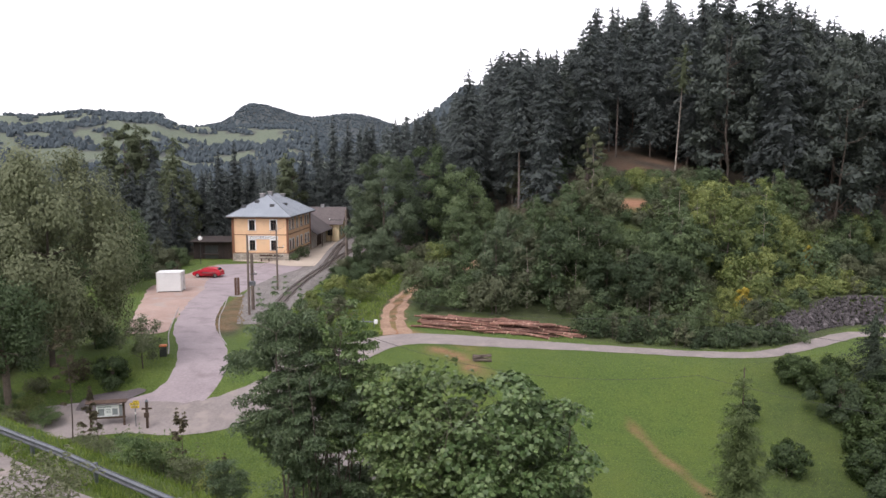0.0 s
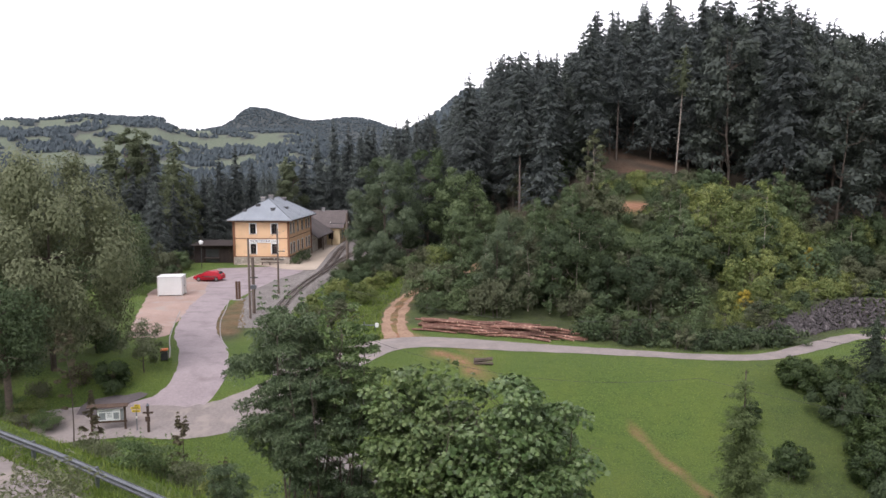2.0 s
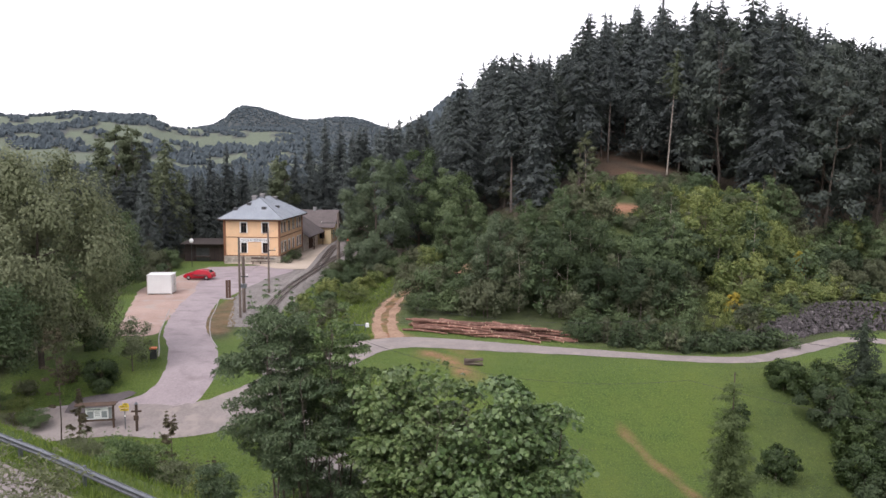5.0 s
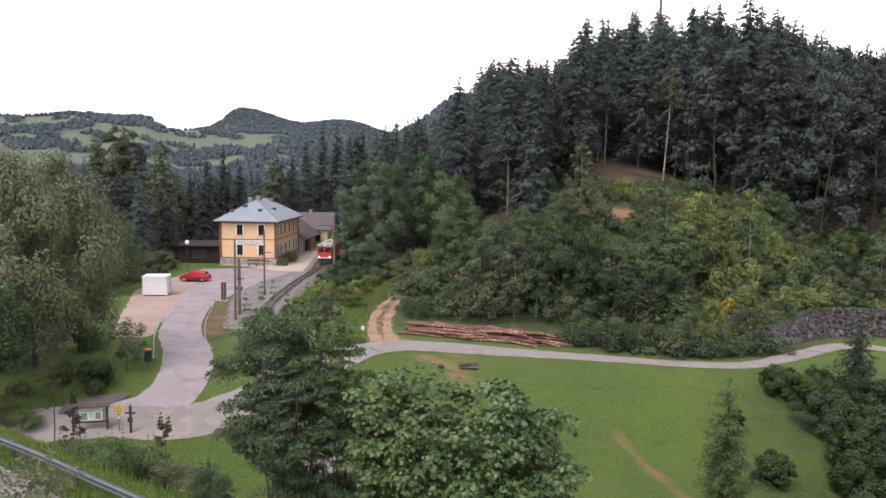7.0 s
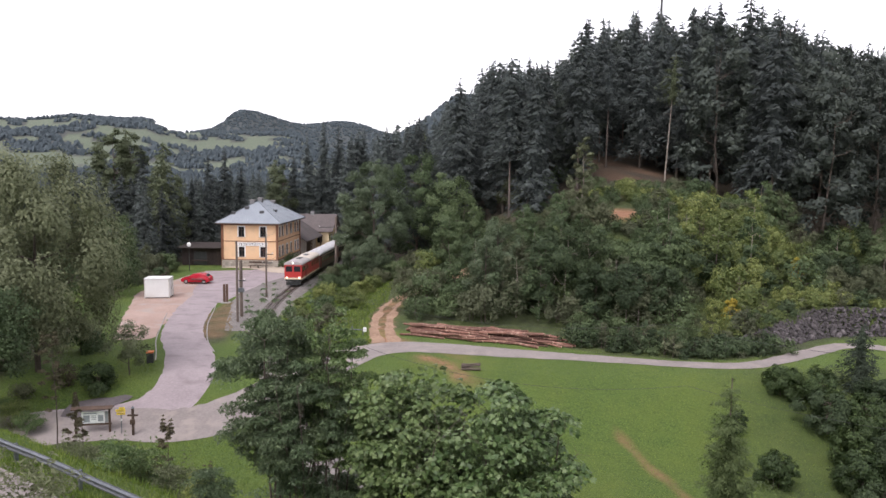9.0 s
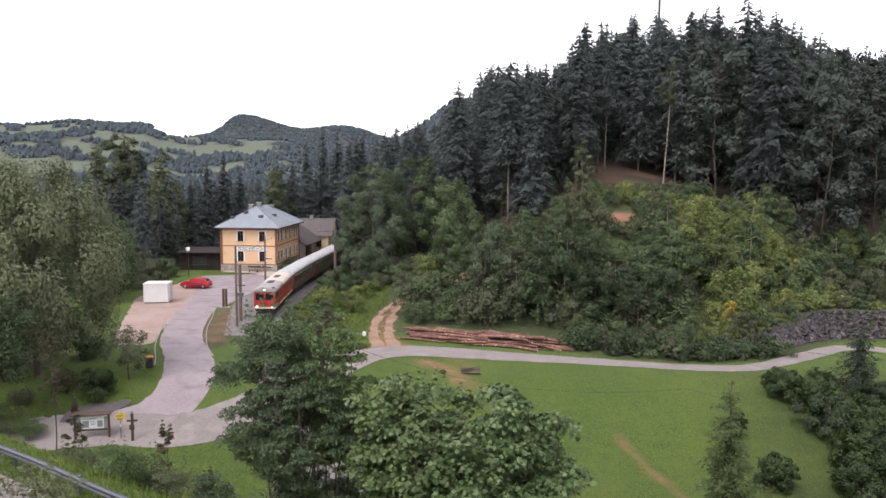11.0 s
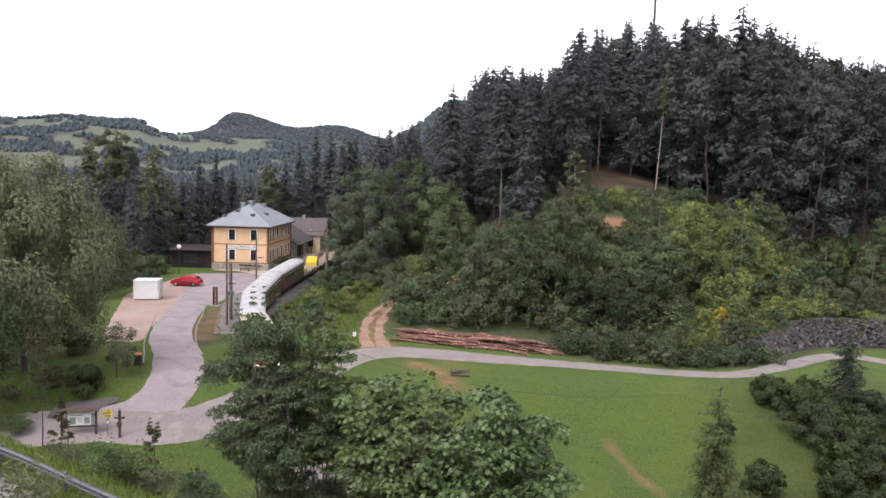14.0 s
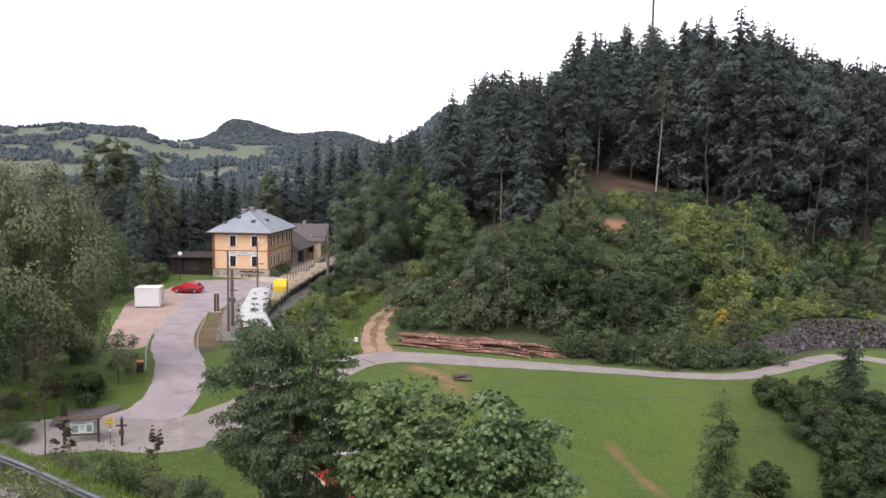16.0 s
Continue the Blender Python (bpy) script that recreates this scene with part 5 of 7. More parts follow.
    # the lone thin pine before the wood
    conifer("lone_pine", stand(37.6, 125) @ Matrix.Rotation(radians(3.0), 4, "Y"), 20.5, 1.9, 13.0, (LARCH, PALEBARK), "thin lone pine with a bare leaning trunk", 450, drop=0.25, ragged=0.4, per=5, spacing=0.55, trunk_r=0.15)
    conifer("lone_pine", stand(28.8, 129) @ Matrix.Rotation(radians(1.0), 4, "Y"), 19.5, 2.3, 10.0, (NEEDLES, PINEBARK), "pine with a bare reddish trunk at the wood's edge", 451, ragged=0.3, per=6, trunk_r=0.17)


make_scrub()


def make_right_side():
    """Bushes and conifers along the meadow's lower edge."""
    for i, (x, y, h, r) in enumerate(((28.0, 59.3, 2.3, 1.7), (30.4, 58.2, 2.7, 1.9), (29.4, 55.2, 3.0, 2.0), (32.2, 54.6, 3.0, 2.1), (29.4, 51.6, 2.8, 1.8), (32.0, 50.8, 3.0, 2.0), (28.4, 48.2, 2.8, 1.9), (30.8, 46.4, 3.0, 2.0), (34.6, 57.2, 2.6, 1.9), (35.2, 52.0, 3.0, 2.1), (23.2, 49.4, 2.3, 1.5), (27.6, 44.6, 2.6, 1.8), (28.6, 61.0, 1.3, 0.8), (22.6, 55.0, 1.8, 0.9), (25.8, 42.2, 2.0, 1.3))):
        broad_tree("meadow_bush", stand(x, y), h * 1.05, r * 0.85, 0.05, 0.11, int(2600 * r * r), ((HEDGE, HEDGE, DEEP)[i % 3], BARK), "dense green bush along the meadow's edge", 500 + i, clumps=60, stems=3, category="bush", lumpy=0.3, group="bushes by the meadow")
    broad_tree("meadow_bush", stand(25.0, 38.0), 2.2, 1.5, 0.1, 0.12, 1400, (YELLOWLEAF, BARK), "yellowing bush at the meadow's foot", 520, clumps=30, stems=3, category="bush")
    conifer("young_spruce", stand(34.7, 60.4), 5.6, 2.0, 0.2, (YOUNGNEEDLES, BARK), "dark young spruce beside the lane", 521, spacing=0.3, per=9, twig=0.16, dense=26, taper=0.9)
    conifer("meadow_larch", stand(10.4, 25.8), 13.3, 1.75, 1.0, (MEADOWLARCH, BARK), "slender pale green larch below the viewpoint", 522, spacing=0.17, per=9, drop=0.05, ragged=0.28, twig=0.085, dense=70, taper=0.8)


make_right_side()


def make_weeds():
    """Rough growth between the track and the cart track."""
    rng = np.random.default_rng(77)
    for i, (x, y, h, r) in enumerate(((-12.6, 88, 2.0, 1.4), (-11.4, 82, 2.2, 1.2), (-13.2, 95, 2.4, 1.6), (-10.2, 91, 2.6, 1.5), (-14.0, 102, 2.6, 1.7), (-9.4, 99, 2.0, 1.6), (-13.5, 79, 2.4, 1.1), (-12.0, 76, 2.6, 1.1), (-11.5, 105, 2.6, 1.8), (-8.2, 104, 1.8, 1.5), (-14.6, 110, 2.6, 1.6), (-15.6, 90, 1.4, 0.9), (-15.8, 84, 1.5, 0.9), (-10.6, 86, 1.1, 1.0))):
        broad_tree("wild_shrub", stand(x, y), h, r, 0.05, 0.12, int(1300 * r * r), ((BRIGHT, DULL, BRIGHT)[i % 3] if i % 4 else BROAD, BARK), "wild shrub between the track and the cart track", 600 + i, clumps=22, stems=3, category="bush", lumpy=0.4, group="wild shrubs by the track")


make_weeds()


def make_undergrowth():
    """Low bushes at the feet of the big trees."""
    for i, (x, y, h, r) in enumerate(((-8.0, 107.5, 2.4, 1.9), (-11.0, 109.6, 2.6, 1.9), (-5.0, 108.5, 2.8, 2.0), (-2.0, 109.5, 2.6, 1.9), (-13.4, 112.5, 2.6, 1.7), (0.8, 106.5, 2.4, 1.8), (-36.5, 60.5, 2.2, 1.8), (-38.5, 59.5, 2.4, 2.0), (-31.5, 68.5, 2.2, 1.8), (-40.5, 62, 2.6, 2.2))):
        broad_tree("undergrowth_bush", stand(x, y), h, r, 0.05, 0.15, int(1100 * r * r), (BROAD if i % 3 else DULL, BARK), "dark undergrowth bush at the foot of big trees", 640 + i, clumps=28, stems=3, category="bush", lumpy=0.35, group="undergrowth bushes")


make_undergrowth()


def make_lane_edge():
    """Low dense growth from the lane up to the slope's bushes."""
    rng = np.random.default_rng(81)
    LANE_X, LANE_Y = (11, 16, 23, 28, 31.5, 36.8), (68.4, 67.2, 65.5, 65.6, 66.7, 70.2)
    for i in range(46):
        x = 13.5 + i * 0.42 + 0.3 * rng.random()
        y = float(np.interp(x, LANE_X, LANE_Y)) + (2.6, 4.4)[i % 2] + 1.3 * rng.random() + (1.6 if x < 17 else 0.0)
        h, r = (0.6, 1.1)[i % 2] + 2.2 * rng.random() ** 2, 0.75 + 0.75 * rng.random()
        # mostly DEEP: its darker leaf colour stands in for shade below the slope's trees
        broad_tree("lane_shrub", stand(x, y), h, r, 0.05, 0.15, int(420 * r * r), ((DEEP, DEEP, BROAD, DEEP, DEEP, DEEP, DULL)[i % 7], BARK), "low dense shrub on the bank above the lane", 800 + i, clumps=14, stems=3, category="bush", lumpy=0.6, group="shrubs along the lane")


make_lane_edge()
# ---- things round the station ----
RED = material("red_car_paint", (0.40, 0.010, 0.024), (0.47, 0.016, 0.032), 0.25, 20, 1, 0)
TYRE = material("black_rubber", (0.012, 0.012, 0.012), (0.025, 0.025, 0.025), 0.85, 20, 2, 0.2)
CHROME = material("pale_alloy", (0.45, 0.45, 0.46), (0.6, 0.6, 0.6), 0.3, 20, 2, 0, metal=0.8)
BLACKMETAL = material("dark_painted_metal", (0.02, 0.022, 0.022), (0.05, 0.052, 0.05), 0.5, 15, 1, 0.1)
SIGNYELLOW = material("yellow_sign_paint", (0.66, 0.46, 0.045), (0.74, 0.54, 0.07), 0.5, 15, 1, 0.05)
ORANGE = material("orange_paint", (0.62, 0.16, 0.04), (0.72, 0.22, 0.06), 0.5, 15, 1, 0.05)
PAPER = material("printed_white_panel", (0.60, 0.62, 0.62), (0.76, 0.77, 0.76), 0.4, 5, 2, 0)
SHEDWOOD = material("blackened_shed_wood", (0.022, 0.016, 0.014), (0.06, 0.042, 0.036), 0.9, 9, 0.8, 0.4, spread=0.2)
GREYBAR = material("grey_print", (0.16, 0.18, 0.19), (0.28, 0.30, 0.31), 0.5, 9, 2, 0)


def profile_body(points, width, taper, rings=7):
    """A body lofted across its width from a side outline, rounded towards both flanks."""
    bm = bmesh.new()
    rows = []
    mid = sum(p[1] for p in points) / len(points)
    for i in range(rings):
        f = i / (rings - 1) * 2 - 1
        y = f * width / 2
        k = 1 - taper * abs(f) ** 3
        rows.append([bm.verts.new((p[0] * (1 - 0.02 * abs(f) ** 2), y * (1 - (0.16 if p[1] > 0.95 else 0.0) * min(1, (p[1] - 0.95) / 0.45) if p[1] > 0.95 else 1), mid + (p[1] - mid) * k)) for p in points])
    for a, b in zip(rows, rows[1:]):
        for j in range(len(points)):
            q = (j + 1) % len(points)
            bm.faces.new((a[j], a[q], b[q], b[j]))
    bm.faces.new(rows[0][::-1])
    bm.faces.new(rows[-1])
    bmesh.ops.recalc_face_normals(bm, faces=bm.faces)
    return bm


def make_car():
    car = thing("car", pose(-33.9, 109.8, land_z(-34, 110) + 0.04, 0, 0, 176), "parked red hatchback on the gravel forecourt", "car")
    outline = [(-2.05, 0.35), (-2.1, 0.62), (-2.02, 0.90), (-1.85, 1.02), (-1.55, 1.30), (-1.0, 1.43), (-0.2, 1.45), (0.35, 1.38), (1.05, 0.98), (1.75, 0.86), (2.05, 0.70), (2.12, 0.5), (2.08, 0.33), (1.7, 0.22), (-1.7, 0.22)]
    body = part("body", profile_body(outline, 1.72, 0.04), RED, car, "red paint")
    for s in (-1, 1):
        bm = bmesh.new()
        y = s * 0.80
        pts = [(-1.62, 0.98, y), (-1.35, 1.27, y - s * 0.075), (-0.2, 1.36, y - s * 0.09), (0.3, 1.30, y - s * 0.085), (0.85, 0.99, y)]
        f = bm.faces.new([bm.verts.new(p) for p in pts])
        ex = bmesh.ops.extrude_face_region(bm, geom=[f])
        bmesh.ops.translate(bm, verts=[v for v in ex["geom"] if isinstance(v, bmesh.types.BMVert)], vec=(0, s * 0.05, 0))
        bmesh.ops.recalc_face_normals(bm, faces=bm.faces)
        part("side_window", bm, GLASS, body)
        part("headlight", box(1.88, 2.09, s * 0.62 - 0.17, s * 0.62 + 0.17, 0.60, 0.75, 0.03), CHROME, body)
        part("tail_light", box(-2.1, -1.95, s * 0.66 - 0.12, s * 0.66 + 0.12, 0.72, 0.92, 0.03), TRIMRED, body)
        part("mirror", box(0.62, 0.78, s * 0.93 - 0.1, s * 0.93 + 0.1, 0.96, 1.08, 0.03), RED, body)
        for x in (-1.28, 1.30):
            wheel = part("wheel", rod((x, s * 0.66, 0.31), (x, s * 0.875, 0.31), 0.31, None, 20), TYRE, car, "black tyre")
            part("rim", rod((x, s * 0.86, 0.31), (x, s * 0.885, 0.31), 0.20, 0.18, 14), CHROME, wheel)
    part("windscreen", box(-0.02, 0.02, -0.62, 0.62, -0.33, 0.33, 0.01), GLASS, body, at=pose(0.73, 0, 1.19, 0, -60, 0))
    part("rear_window", box(-0.02, 0.02, -0.60, 0.60, -0.22, 0.22, 0.01), GLASS, body, at=pose(-1.66, 0, 1.19, 0, 42, 0))
    part("number_plate", box(2.09, 2.13, -0.26, 0.26, 0.42, 0.52), WHITE, body)
    part("bumper", box(-2.14, -2.02, -0.75, 0.75, 0.34, 0.52, 0.03), RED, body)


make_car()


def make_container():
    c = thing("storage_container", pose(-36.5, 96.6, land_z(-36, 97) + 0.04, 0, 0, 6), "white metal storage container on the gravel", "container")
    part("body", box(0, 3.0, 0, 2.3, 0.12, 2.42, 0.02), WHITE, c)
    part("roof", box(-0.06, 3.06, -0.06, 2.36, 2.42, 2.55, 0.03), WHITE, c)
    for i in range(15):
        x = 0.12 + i * 0.19
        part("rib", box(x, x + 0.08, -0.035, 0.0, 0.2, 2.38, 0.008), WHITE, c)
    for x in (-0.03, 2.93):
        for y in (-0.03, 2.23):
            part("corner_post", box(x, x + 0.10, y, y + 0.10, 0.0, 2.44), DIRTYWHITE, c)
    door = part("door", box(3.0, 3.05, 1.05, 2.05, 0.2, 2.25, 0.01), DIRTYWHITE, c, "pale grey door")
    part("handle", box(3.05, 3.09, 1.12, 1.18, 1.05, 1.3, 0.01), BLACKMETAL, door)
    for y in (0.4, 1.8):
        part("skid", box(0.0, 3.0, y, y + 0.12, 0.0, 0.12), BLACKMETAL, c)


make_container()


def make_info_board():
    x, y = -23.9, 52.9
    b = thing("info_board", pose(x, y, land_z(x, y) + 0.02, 0, 0, 10), "dark wooden notice board with little roof beside the lane", "notice board")
    for px in (-1.12, 1.12):
        part("post", box(px - 0.07, px + 0.07, -0.07, 0.07, -0.3, 1.85, 0.01), WOOD, b)
    part("crossbar", box(-1.25, 1.25, -0.045, 0.045, 0.62, 0.74, 0.01), WOOD, b)
    for s in (-1, 1):
        part("roof_board", box(-1.38, 1.38, -0.36, 0.02, -0.03, 0.03, 0.01), WOOD, b, at=pose(0, 0, 1.97, 24 * s, 0, 0) if s > 0 else pose(0, 0, 1.97, 24, 0, 180))
    sign = part("panel", box(-0.72, 0.80, -0.09, -0.048, 0.78, 1.62, 0.01), PAPER, b, "white printed map panel")
    for i, (u, v, w, h) in enumerate(((-0.6, 1.46, 0.9, 0.07), (-0.60, 0.86, 0.42, 0.5), (-0.08, 1.28, 0.3, 0.05), (-0.08, 1.16, 0.36, 0.05), (-0.08, 1.04, 0.32, 0.05), (0.36, 0.9, 0.36, 0.46))):
        part("print", box(u, u + w, -0.094, -0.09, v, v + h), GREYBAR, sign)
    part("side_panel", box(0.84, 1.04, -0.08, -0.05, 0.8, 1.62, 0.01), GREYBAR, b)


make_info_board()


def make_signs():
    x, y = -21.9, 52.9
    s = thing("hiking_signpost", pose(x, y, land_z(x, y), 0, 0, 5), "metal post with yellow hiking signs", "signpost")
    part("post", rod((0, 0, -0.2), (0, 0, 1.98), 0.035), GALV, s)
    for z, u, w in ((1.72, -0.36, 0.68), (1.50, -0.30, 0.60), (1.88, -0.12, 0.40)):
        p = part("arm", box(u, u + w, -0.05, -0.036, z - 0.085, z + 0.085, 0.005), SIGNYELLOW, s, "yellow sign arm")
        for k in (0.03, -0.03):
            part("writing", box(u + 0.08, u + w - 0.1, -0.053, -0.05, z + k - 0.012, z + k + 0.012), BLACKMETAL, p)
    part("band", rod((0, 0, 0.95), (0, 0, 1.12), 0.042), WHITE, s)
    x, y = -21.0, 52.7
    c = thing("wayside_cross", pose(x, y, land_z(x, y), 0, 0, 5), "dark wooden wayside post with small roof", "wayside post")
    part("post", box(-0.08, 0.08, -0.08, 0.08, -0.2, 2.0, 0.015), WOOD, c)
    part("crossbar", box(-0.36, 0.36, -0.05, 0.05, 1.42, 1.54, 0.01), WOOD, c)
    part("niche", box(-0.17, 0.17, -0.15, -0.08, 0.86, 1.22, 0.01), WOOD, c)
    part("cap", rod((0, 0, 2.0), (0, 0, 2.18), 0.14, 0.02, 6), GALV, c)
    x, y = -24.2, 64.9
    b = thing("waste_bin", pose(x, y, land_z(x, y), 0, 0, 12), "black waste bin with orange lid beside the lane", "bin")
    part("body", box(-0.28, 0.28, -0.28, 0.28, 0.05, 0.90, 0.03), BLACKMETAL, b)
    part("lid", box(-0.31, 0.31, -0.31, 0.31, 0.90, 1.02, 0.04), ORANGE, b, "orange lid")
    for u in (-0.2, 0.2):
        part("foot", box(u - 0.05, u + 0.05, -0.2, 0.2, 0, 0.05), BLACKMETAL, b)
    # two rusted posts of an old gate by the lane
    g = thing("gate_posts", pose(-25.6, 94.2, land_z(-25.6, 94.2), 0, 0, 8), "pair of tall dark rusted panels by the lane", "barrier")
    for u in (-0.17, 0.16):
        part("panel", box(u - 0.14, u + 0.14, -0.06, 0.06, -0.1, 2.35, 0.015), RUST, g)
    part("base", box(-0.6, 0.6, -0.4, 0.4, -0.05, 0.12, 0.04), KERB, g, "pale concrete base")
    # station lamp
    l = thing("yard_lamp", pose(-39.0, 122.5, land_z(-39, 122.5)), "tall lamp post with a white round head", "street lamp")
    part("pole", rod((0, 0, -0.2), (0, 0, 4.1), 0.06, 0.045, 10), BLACKMETAL, l)
    bm = bmesh.new()
    bmesh.ops.create_uvsphere(bm, u_segments=16, v_segments=10, radius=0.36)
    for v in bm.verts:
        v.co.y *= 0.35
    part("head", bm, WHITE, l, "white round disc head", at=pose(0, 0, 4.3), flat=False)
    # short fence behind the car
    f = thing("wooden_fence", pose(-38.8, 104.5, land_z(-38.8, 104.5), 0, 0, 96), "low dark wooden rail fence behind the car park", "fence")
    for i in range(7):
        part("post", box(i * 1.9 - 0.07, i * 1.9 + 0.07, -0.07, 0.07, -0.2, 1.05, 0.01), WOOD, f)
    for z in (0.5, 0.9):
        part("rail", rod((-0.3, 0, z), (11.7, 0, z), 0.055), WOOD, f)


make_signs()


def make_pole(name, x, y, height, r, label, arms=()):
    p = thing(name, pose(x, y, land_z(x, y)), label, "pole", "overhead line poles")
    part("shaft", rod((0, 0, -0.4), (0, 0, height), r * 1.1, r * 0.8, 10), POLEWOOD, p)
    for z, u0, u1 in arms:
        part("arm", box(u0, u1, -0.05, 0.05, z - 0.05, z + 0.05, 0.01), BLACKMETAL, p)
        for u in (u0 + 0.05, u1 - 0.05):
            if abs(u) > 0.2:
                part("insulator", rod((u, 0, z + 0.05), (u, 0, z + 0.27), 0.06, 0.03), DIRTYWHITE, p)
    return p


p1 = make_pole("line_pole", -21.2, 82.6, 8.8, 0.13, "tall grey wooden line pole beside the lane")
part("brace_pole", rod((-0.32, 3.0, -0.4), (-0.30, 2.9, 6.4), 0.20, 0.17, 10), POLEWOOD, p1)
part("switch_box", box(0.15, 0.75, -0.2, 0.2, 3.3, 3.75, 0.03), GALV, p1)
part("switch_arm", box(0.15, 0.95, -0.05, 0.05, 4.5, 4.6), BLACKMETAL, p1)
part("insulator", rod((0.8, 0, 4.6), (0.8, 0, 4.85), 0.06), DIRTYWHITE, p1)
make_pole("line_pole", -21.5, 98.5, 8.6, 0.12, "slim brown line pole beside the track", ((5.6, 0.0, 0.9), (4.5, -0.5, 0.9)))
p3 = make_pole("line_pole", -15.0, 118.5, 9.2, 0.24, "thick dark overhead line pole by the track", ((7.6, -2.6, 0.3),))
make_pole("line_pole", -12.8, 150, 9.0, 0.22, "overhead line pole by the track", ((7.6, -2.6, 0.3),))


def make_wire(points, sag, r, label):
    """A cable hung from point to point."""
    c = bpy.data.curves.new("cable", "CURVE")
    c.dimensions, c.bevel_depth, c.bevel_resolution = "3D", r, 1
    sp = c.splines.new("POLY")
    pts = []
    for a, b in zip(points, points[1:]):
        for i in range(12):
            t = i / 12
            pts.append([a[k] * (1 - t) + b[k] * t - (4 * sag * t * (1 - t) if k == 2 else 0) for k in range(3)])
    pts.append(list(points[-1]))
    sp.points.add(len(pts) - 1)
    for q, p in zip(sp.points, pts):
        q.co = (*p, 1)
    c.materials.append(BLACKMETAL)
    return tagged(new("cable", c), label, "cable", "overhead cables")


make_wire([(-21.2, 82.6, 8.4), (-21.5, 98.5, 8.2), (-26, 127, 6.6)], 0.5, 0.012, "thin dark overhead cable between the poles")
make_wire([(-17.6, 118.5, 6.6), (-19.2, 98, 6.3), (-18.8, 78, 6.0)], 0.3, 0.012, "thin dark contact wire over the track")
make_wire([(-7.5, 57, 7.6), (16, 51, 6.6), (44, 44, 6.0)], 1.2, 0.010, "thin dark cable across the meadow")
make_wire([(-5.0, 46, 6.4), (14, 41, 5.2), (40, 34, 4.2)], 1.2, 0.010, "thin dark cable across the meadow")

mast = thing("radio_mast", pose(43.2, 150, land_z(43.2, 150)), "tall slim dark mast above the hill wood", "mast")
part("shaft", rod((0, 0, -1), (0, 0, 48), 0.26, 0.2, 10), BLACKMETAL, mast)


def make_outbuildings():
    shed = thing("goods_shed", pose(-24.7, 143.4, 0, 0, 0, -3.9), "low goods shed with brown roof behind the station", "shed")
    part("wall", box(-7.0, -0.3, 0, 13.5, 0, 3.1), DIRTYWHITE, shed, "pale grey wall")
    # closed dark slab that paints the shaded gap of the open gate
    part("gate", box(-0.3, -0.22, 5.5, 9.0, 0.1, 2.7), WOOD, shed, "dark panel in place of the open loading gate's shade")
    part("post", box(0.9, 1.05, 4.5, 4.65, 0, 2.9), WOOD, shed)
    part("post", box(0.9, 1.05, 12.5, 12.65, 0, 2.9), WOOD, shed)
    for s in (0, 1):
        bm = bmesh.new()
        if s == 0:
            vs = [(1.2, -0.3, 2.95), (1.2, 13.6, 2.95), (-3.6, 13.6, 6.2), (-3.6, -0.3, 6.2)]
        else:
            vs = [(-3.6, -0.3, 6.2), (-3.6, 13.6, 6.2), (-7.6, 13.6, 3.0), (-7.6, -0.3, 3.0)]
        f = bm.faces.new([bm.verts.new(v) for v in vs])
        ex = bmesh.ops.extrude_face_region(bm, geom=[f])
        bmesh.ops.translate(bm, verts=[v for v in ex["geom"] if isinstance(v, bmesh.types.BMVert)], vec=(0, 0, -0.15))
        bmesh.ops.recalc_face_normals(bm, faces=bm.faces)
        part("roof_plane", bm, BROWNROOF, shed, "brown tiled roof")
    wing = thing("station_annex", pose(-24.0, 157.6, 0, 0, 0, -3.9), "yellow annex with brown gable roof beside the platform", "annex")
    part("wall", box(-6.5, 2.6, 0, 8.0, 0, 3.9), PALEYELLOW, wing)
    bm = bmesh.new()
    g = [bm.verts.new(p) for p in ((2.6, 0, 3.9), (2.6, 8, 3.9), (2.6, 4, 6.6), (2.35, 0, 3.9), (2.35, 8, 3.9), (2.35, 4, 6.6))]
    for q in ((0, 1, 2), (5, 4, 3), (0, 2, 5, 3), (2, 1, 4, 5), (1, 0, 3, 4)):
        bm.faces.new([g[i] for i in q])
    bmesh.ops.recalc_face_normals(bm, faces=bm.faces)
    part("gable", bm, FRAMEBROWN, wing, "dark boarded gable")
    for s in (-1, 1):
        bm = bmesh.new()
        f = bm.faces.new([bm.verts.new(v) for v in ((-6.9, 4 + s * 4.6, 3.55), (3.5, 4 + s * 4.6, 3.55), (3.5, 4, 6.85), (-6.9, 4, 6.85))])
        ex = bmesh.ops.extrude_face_region(bm, geom=[f])
        bmesh.ops.translate(bm, verts=[v for v in ex["geom"] if isinstance(v, bmesh.types.BMVert)], vec=(0, 0, 0.14))
        bmesh.ops.recalc_face_normals(bm, faces=bm.faces)
        part("roof_plane", bm, BROWNROOF, wing, "brown tiled roof")
    side = lambda u, d, z: (2.6 + d, u, z)
    for u in (2.2, 5.8):
        w = part("window", box(2.6, 2.64, u - 0.5, u + 0.5, 1.2, 2.9), GLASS, wing)
        part("frame", box(2.64, 2.68, u - 0.6, u - 0.5, 1.1, 3.0), WHITE, w)
        part("frame", box(2.64, 2.68, u + 0.5, u + 0.6, 1.1, 3.0), WHITE, w)
        part("frame", box(2.645, 2.675, u - 0.5, u + 0.5, 2.9, 3.0), WHITE, w)
    part("window", box(0.2, 1.2, -0.04, 0.0, 1.3, 2.7), GLASS, wing)
    ch = part("chimney", box(-2.0, -1.3, 3.7, 4.3, 6.0, 7.6, 0.02), CHIMNEY, wing)
